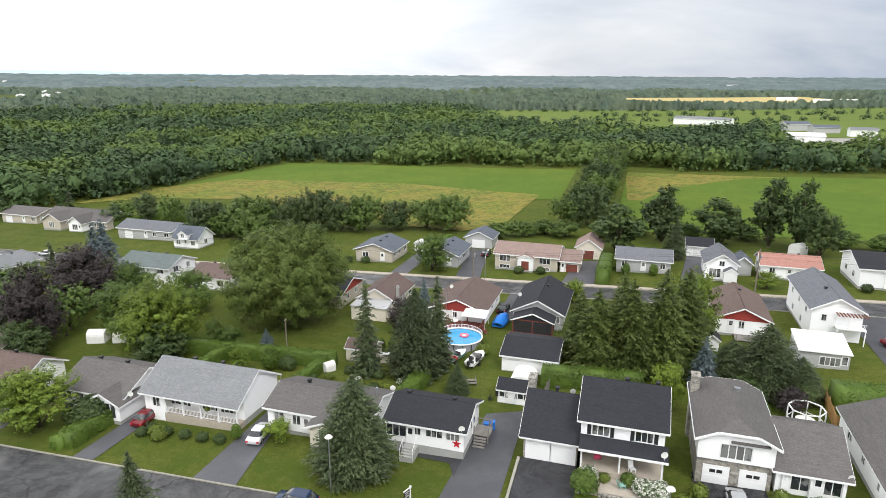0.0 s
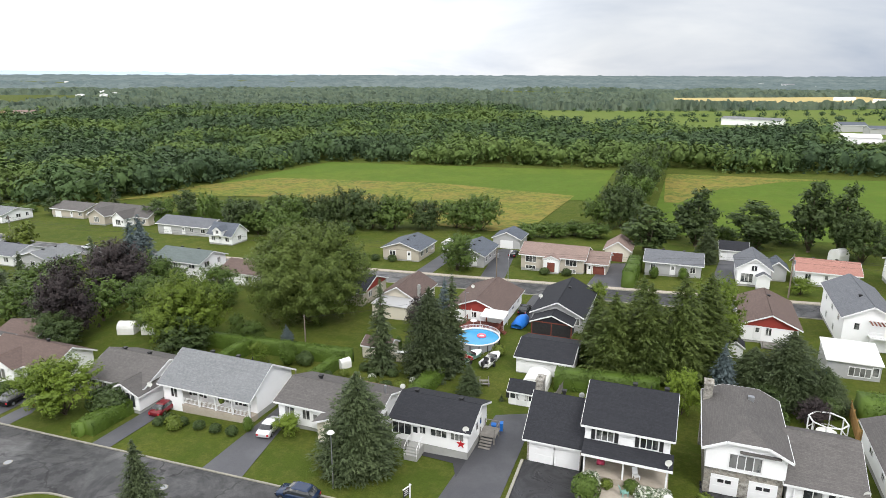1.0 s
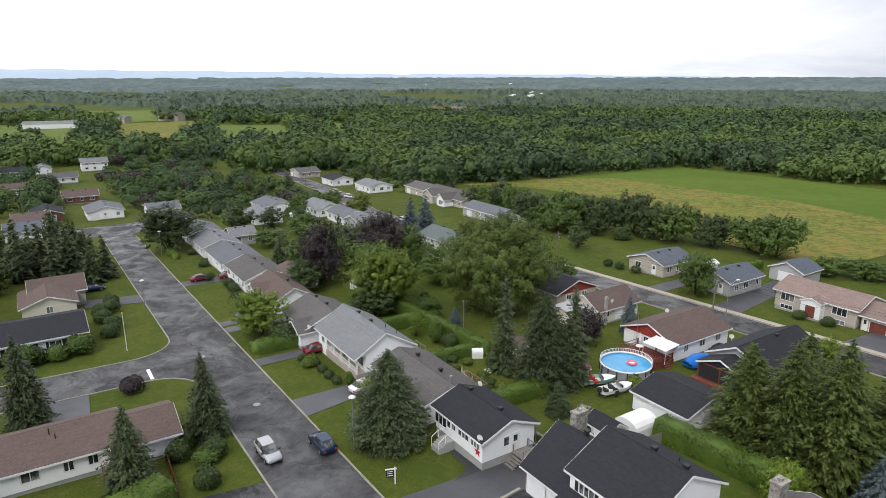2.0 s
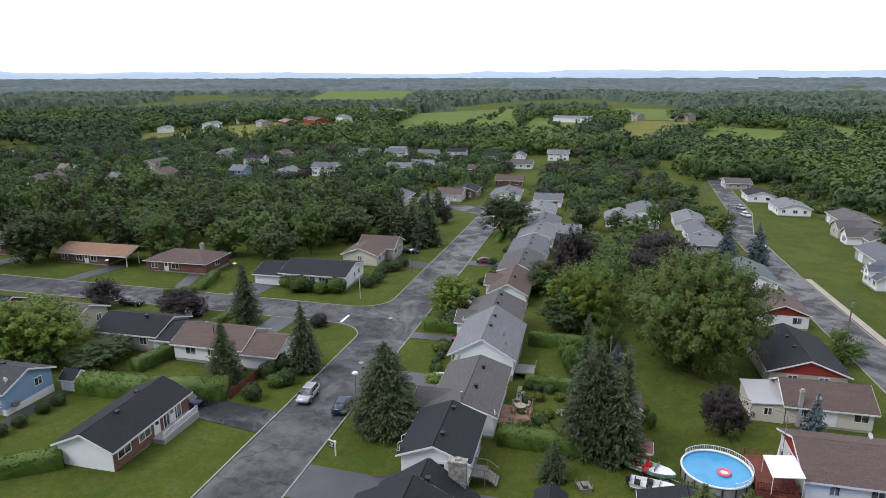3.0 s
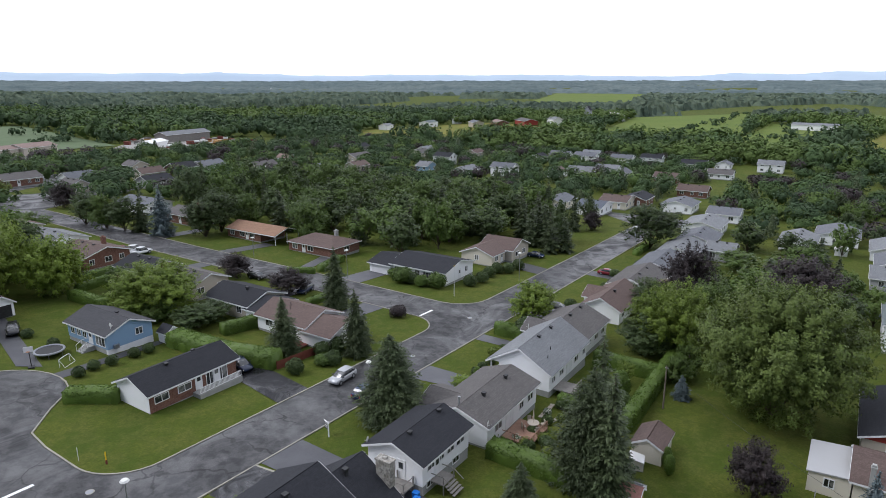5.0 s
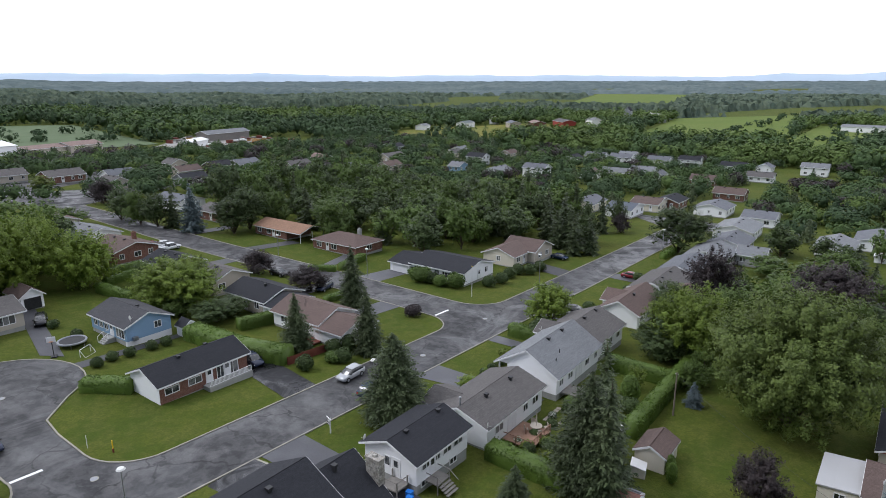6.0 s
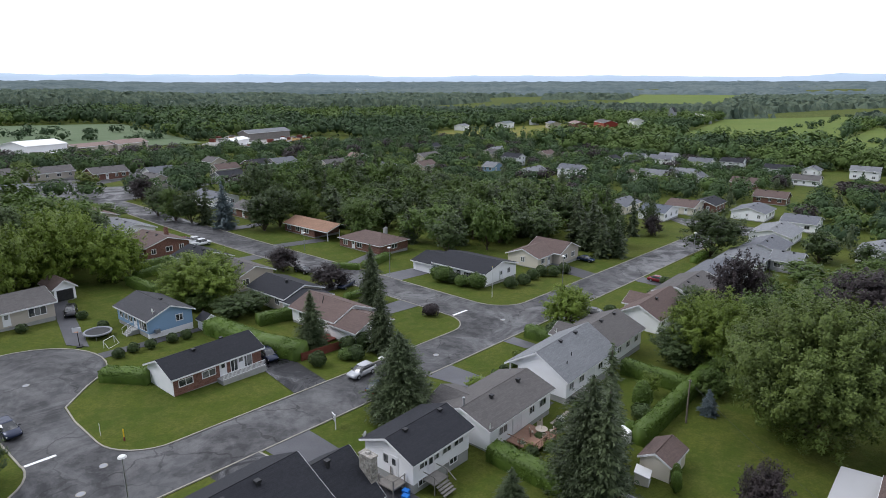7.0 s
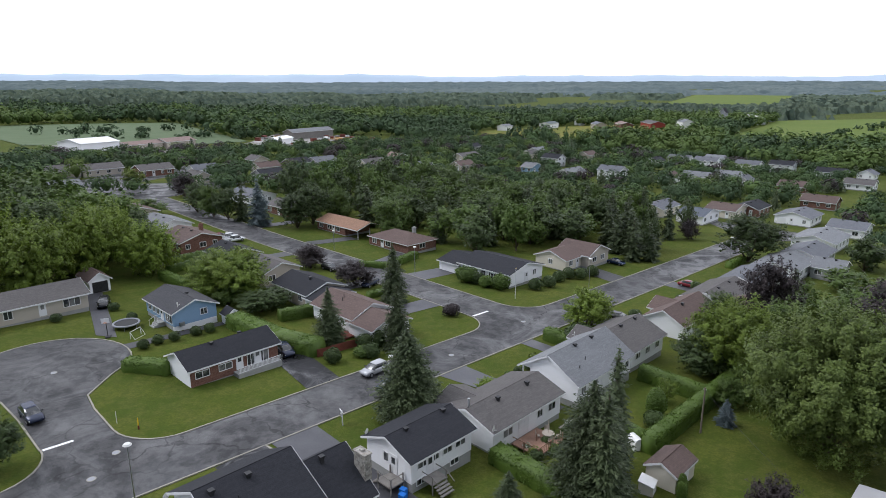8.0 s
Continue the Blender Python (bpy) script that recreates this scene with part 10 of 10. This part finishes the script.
# the farther streets: each house by its place, size and roof
FAR_HOUSES = (
    (-54, -187, 15, 10, "x", "side_beige", "roof_taupe"), (-70, -187, 17, 10, "x", "side_beige", "roof_taupe"), (-88, -176, 15, 11, "x", "brick", "roof_taupe"),
    (-42, -141, 13, 9, "x", "side_white", "roof_greyl"), (-106, -166, 12, 10, "x", "side_white", "roof_grey"), (-94, -146, 11, 9, "y", "side_beige", "roof_taupe"),
    (-146, -190, 10, 9, "y", "side_beige", "roof_taupe"), (-157, -170, 12, 10, "x", "brick", "roof_charcoal"), (-173, -171, 14, 11, "x", "side_grey", "roof_grey"),
    (-190, -151, 14, 9, "x", "side_cream", "roof_taupe"), (-224, -170, 10, 9, "y", "brick", "roof_pink"), (-203, -124, 10, 8, "y", "side_white", "roof_greyl"),
    (-312, -193, 17, 10, "x", "side_grey", "roof_charcoal"), (-262, -150, 16, 10, "x", "side_beige", "roof_taupe"), (-252, -94, 8, 10, "y", "side_blue", "roof_greyl"),
    (-312, -140, 11, 9, "x", "side_cream", "roof_taupe"), (-250, -68, 15, 9, "x", "side_white", "roof_greyl"), (-338, -114, 12, 9, "x", "side_beige", "roof_brown"),
    (-262, -52, 13, 9, "y", "side_white", "roof_grey"), (-278, -30, 10, 8, "x", "side_white", "roof_brown"), (-368, -66, 14, 9, "y", "side_white", "roof_grey"),
    (-343, -70, 10, 9, "x", "side_white", "roof_charcoal"), (-351, -42, 14, 9, "y", "side_white", "roof_grey"), (-310, -14, 13, 9, "y", "side_white", "roof_greyl"),
    (-372, -26, 14, 10, "y", "side_white", "roof_grey"), (-298, -2, 9, 8, "x", "side_grey", "roof_grey"), (-367, -6, 13, 9, "y", "side_white", "roof_charcoal"),
    (-292, -22, 14, 9, "y", "side_grey", "roof_greyl"), (-370, 18, 15, 10, "y", "side_white", "roof_charcoal"), (-377, 33, 11, 9, "x", "side_white", "roof_grey"),
    (-378, 58, 14, 10, "y", "side_white", "roof_greyl"), (-296, 21, 12, 9, "y", "brick", "roof_brown"), (-258, 42, 13, 9, "y", "brick", "roof_brown"),
    (-333, -150, 12, 9, "x", "side_white", "roof_greyl"), (-286, -104, 12, 9, "y", "side_white", "roof_charcoal"), (-226, -120, 12, 9, "x", "side_beige", "roof_brown"),
    (-330, 40, 13, 10, "y", "side_white", "roof_taupe"), (-388, -52, 12, 9, "y", "side_white", "roof_greyl"), (-122, -138, 12, 10, "x", "side_grey", "roof_charcoal"),
    (-135, -162, 12, 9, "x", "side_beige", "roof_brown"))
for i, (x, y, L, W, ax, wall, roof) in enumerate(FAR_HOUSES):
    if ax == "y":
        L, W = W, L
    tall = wall == "side_white" and i % 4 == 2
    plain_house(x - L / 2, x + L / 2, y - W / 2, y + W / 2, ax, wall, roof, "distant suburban house with shingle roof among trees", "e" if i % 2 else "n", sides="ne", rise=2.0, eave=5.0 if tall else 3.1, storeys=2 if tall else 1)
HOUSE_SPOTS = [(o.matrix_basis.translation.x / SC, o.matrix_basis.translation.y / SC) for o in scene.objects if o.name.startswith("house")]
fill = scatter(-400, -100, -258, 118, 8.2, lambda x, y: road_free(x, y) and clear_of(x, y, 9) and open_front(x, y, 6.5, 15.0) and not (-178 < x and -86 < y) and (x < -172 or y < -85) and rng_w.random() < 0.72, 6.2, 8.6)
fill += scatter(-400, -300, 150, 178, 9, lambda x, y: clear_of(x, y, 10), 11, 10)
fill += scatter(-102, -30, -258, -122, 9, lambda x, y: clear_of(x, y, 9) and open_front(x, y, 6.5, 15.0) and math.hypot(x + 70, y + 160) > 20 and not (-80 < x < -50 and y > -130), 6.5, 9)
fill += scatter(-36, 40, -250, -104, 9, lambda x, y: clear_of(x, y, 9), 10, 10)
tones = ([], [], [], [], [])
for q in fill:
    tones[rng_w.choice((0, 0, 0, 1, 1, 1, 1, 2, 3, 4))].append(q)
for i, (mat_, text_, spiky) in enumerate((("forest", "green garden trees of the farther streets", 0.04), ("forest_dark", "dark green garden trees of the farther streets", 0.1), ("forest_light", "bright green garden trees of the farther streets", 0.0),
                                          ("leaf_purple", "purple-leaved garden trees of the farther streets", 0.0), ("needle", "spruces in the gardens of the farther streets", 1.0))):
    woods("town_trees", tones[i], 240, mat_, 60 + i, text_, 0.075, spiky, lambda x, y: 0.2)


def far_canopy(near, far, name, mat, label, kind):
    """Woods out towards the horizon, as one uneven canopy sheet with open farmland left out."""
    rng = np.random.default_rng(77)
    rs = [near]
    while rs[-1] < far:
        rs.append(rs[-1] * (1.0085 if far < 3000 else 1.0135))
    angs = np.radians(np.arange(62, 268, 0.26 if far < 3000 else 0.42))
    s = Shape()
    for r in rs:
        for a in angs:
            rr = r * (1 + rng.uniform(-0.004, 0.004))
            x, y = math.cos(a) * rr, 60 + math.sin(a) * rr
            lumpy = 7 + 7 * noise.noise(Vector((x / 190, y / 190, 0))) + rng.choice((-6, -2, 3, 6)) + rng.uniform(-2.5, 2.5)
            s.v.append((x, y, ground_z(x, y) + lumpy))
    n = len(angs)
    for j in range(len(rs) - 1):
        for i in range(n - 1):
            x, y, _ = s.v[j * n + i]
            if any(inside(x, y, poly) for _, poly, _ in FARMLAND):
                continue
            if rs[j] > 1050 and noise.noise(Vector((x / 900 + 7, y / 300, 3))) > 0.2 and rs[j] < 4600:
                continue
            s.f.append((j * n + i, j * n + i + 1, (j + 1) * n + i + 1, (j + 1) * n + i))
    used = {}
    for fc in s.f:
        for k in fc:
            used[k] = used.get(k, 0) + 1
    s.v = [v if used.get(k, 0) == 4 else (v[0], v[1], ground_z(v[0], v[1]) - 0.5) for k, v in enumerate(s.v)]
    tagged(part(name, s, mat, None), label, "woods" if kind == "stuff" else "", kind=kind)


# both far sheets carry distance haze in their colour
far_canopy(940.0, 2300.0, "distant_woods", "hazy_far_forest", "wooded plain beyond the near woods, haze tinted into its colour", "stuff")
far_canopy(2250.0, 7200.0, "backdrop", "plain", "wooded plain on the horizon, tinted blue-grey for haze", "structure")


# ---- far farmland, farms and hills ----
def field_sheet(outline, mat, lift, label, step=45.0):
    """An outline filled with a grid that follows the ground."""
    xs, ys = [p[0] for p in outline], [p[1] for p in outline]
    bm = bmesh.new()
    vs = [bm.verts.new((x, y, 0)) for x, y in outline]
    bm.faces.new(vs)
    for axis, lo, hi in ((0, min(xs), max(xs)), (1, min(ys), max(ys))):
        k = lo + step
        while k < hi:
            co, no = (Vector((k, 0, 0)), Vector((1, 0, 0))) if axis == 0 else (Vector((0, k, 0)), Vector((0, 1, 0)))
            bmesh.ops.bisect_plane(bm, geom=bm.verts[:] + bm.edges[:] + bm.faces[:], plane_co=co, plane_no=no)
            k += max(step, (hi - lo) / 16)
    for v in bm.verts:
        v.co = Vector((v.co.x * SC, v.co.y * SC, (ground_z(v.co.x, v.co.y) + lift) * SC))
    me = bpy.data.meshes.new("farmland")
    bm.normal_update()
    bm.to_mesh(me)
    bm.free()
    if me.polygons[0].normal.z < 0:
        me.flip_normals()
    me.materials.append(M[mat])
    tagged(new("farmland", me), label, kind="structure")


for mat_, outline_, label_ in FARMLAND:
    field_sheet(outline_, mat_, 0.5 if mat_ == "gravel" else 0.35, label_)


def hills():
    """A ridge behind the plain, with distance haze put into its pale blue."""
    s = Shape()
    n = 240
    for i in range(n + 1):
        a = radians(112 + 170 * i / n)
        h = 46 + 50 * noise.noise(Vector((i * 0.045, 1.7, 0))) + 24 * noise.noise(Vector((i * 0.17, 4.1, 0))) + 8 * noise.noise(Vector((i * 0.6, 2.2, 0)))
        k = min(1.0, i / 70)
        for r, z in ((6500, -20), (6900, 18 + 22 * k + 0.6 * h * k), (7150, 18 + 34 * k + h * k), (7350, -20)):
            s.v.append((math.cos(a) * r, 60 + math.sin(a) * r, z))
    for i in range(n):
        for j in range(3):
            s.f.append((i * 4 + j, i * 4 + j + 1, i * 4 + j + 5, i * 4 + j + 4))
    tagged(part("backdrop", s, "hill", None, smooth=True), "low hills on the horizon, coloured pale blue for haze", kind="structure")


hills()
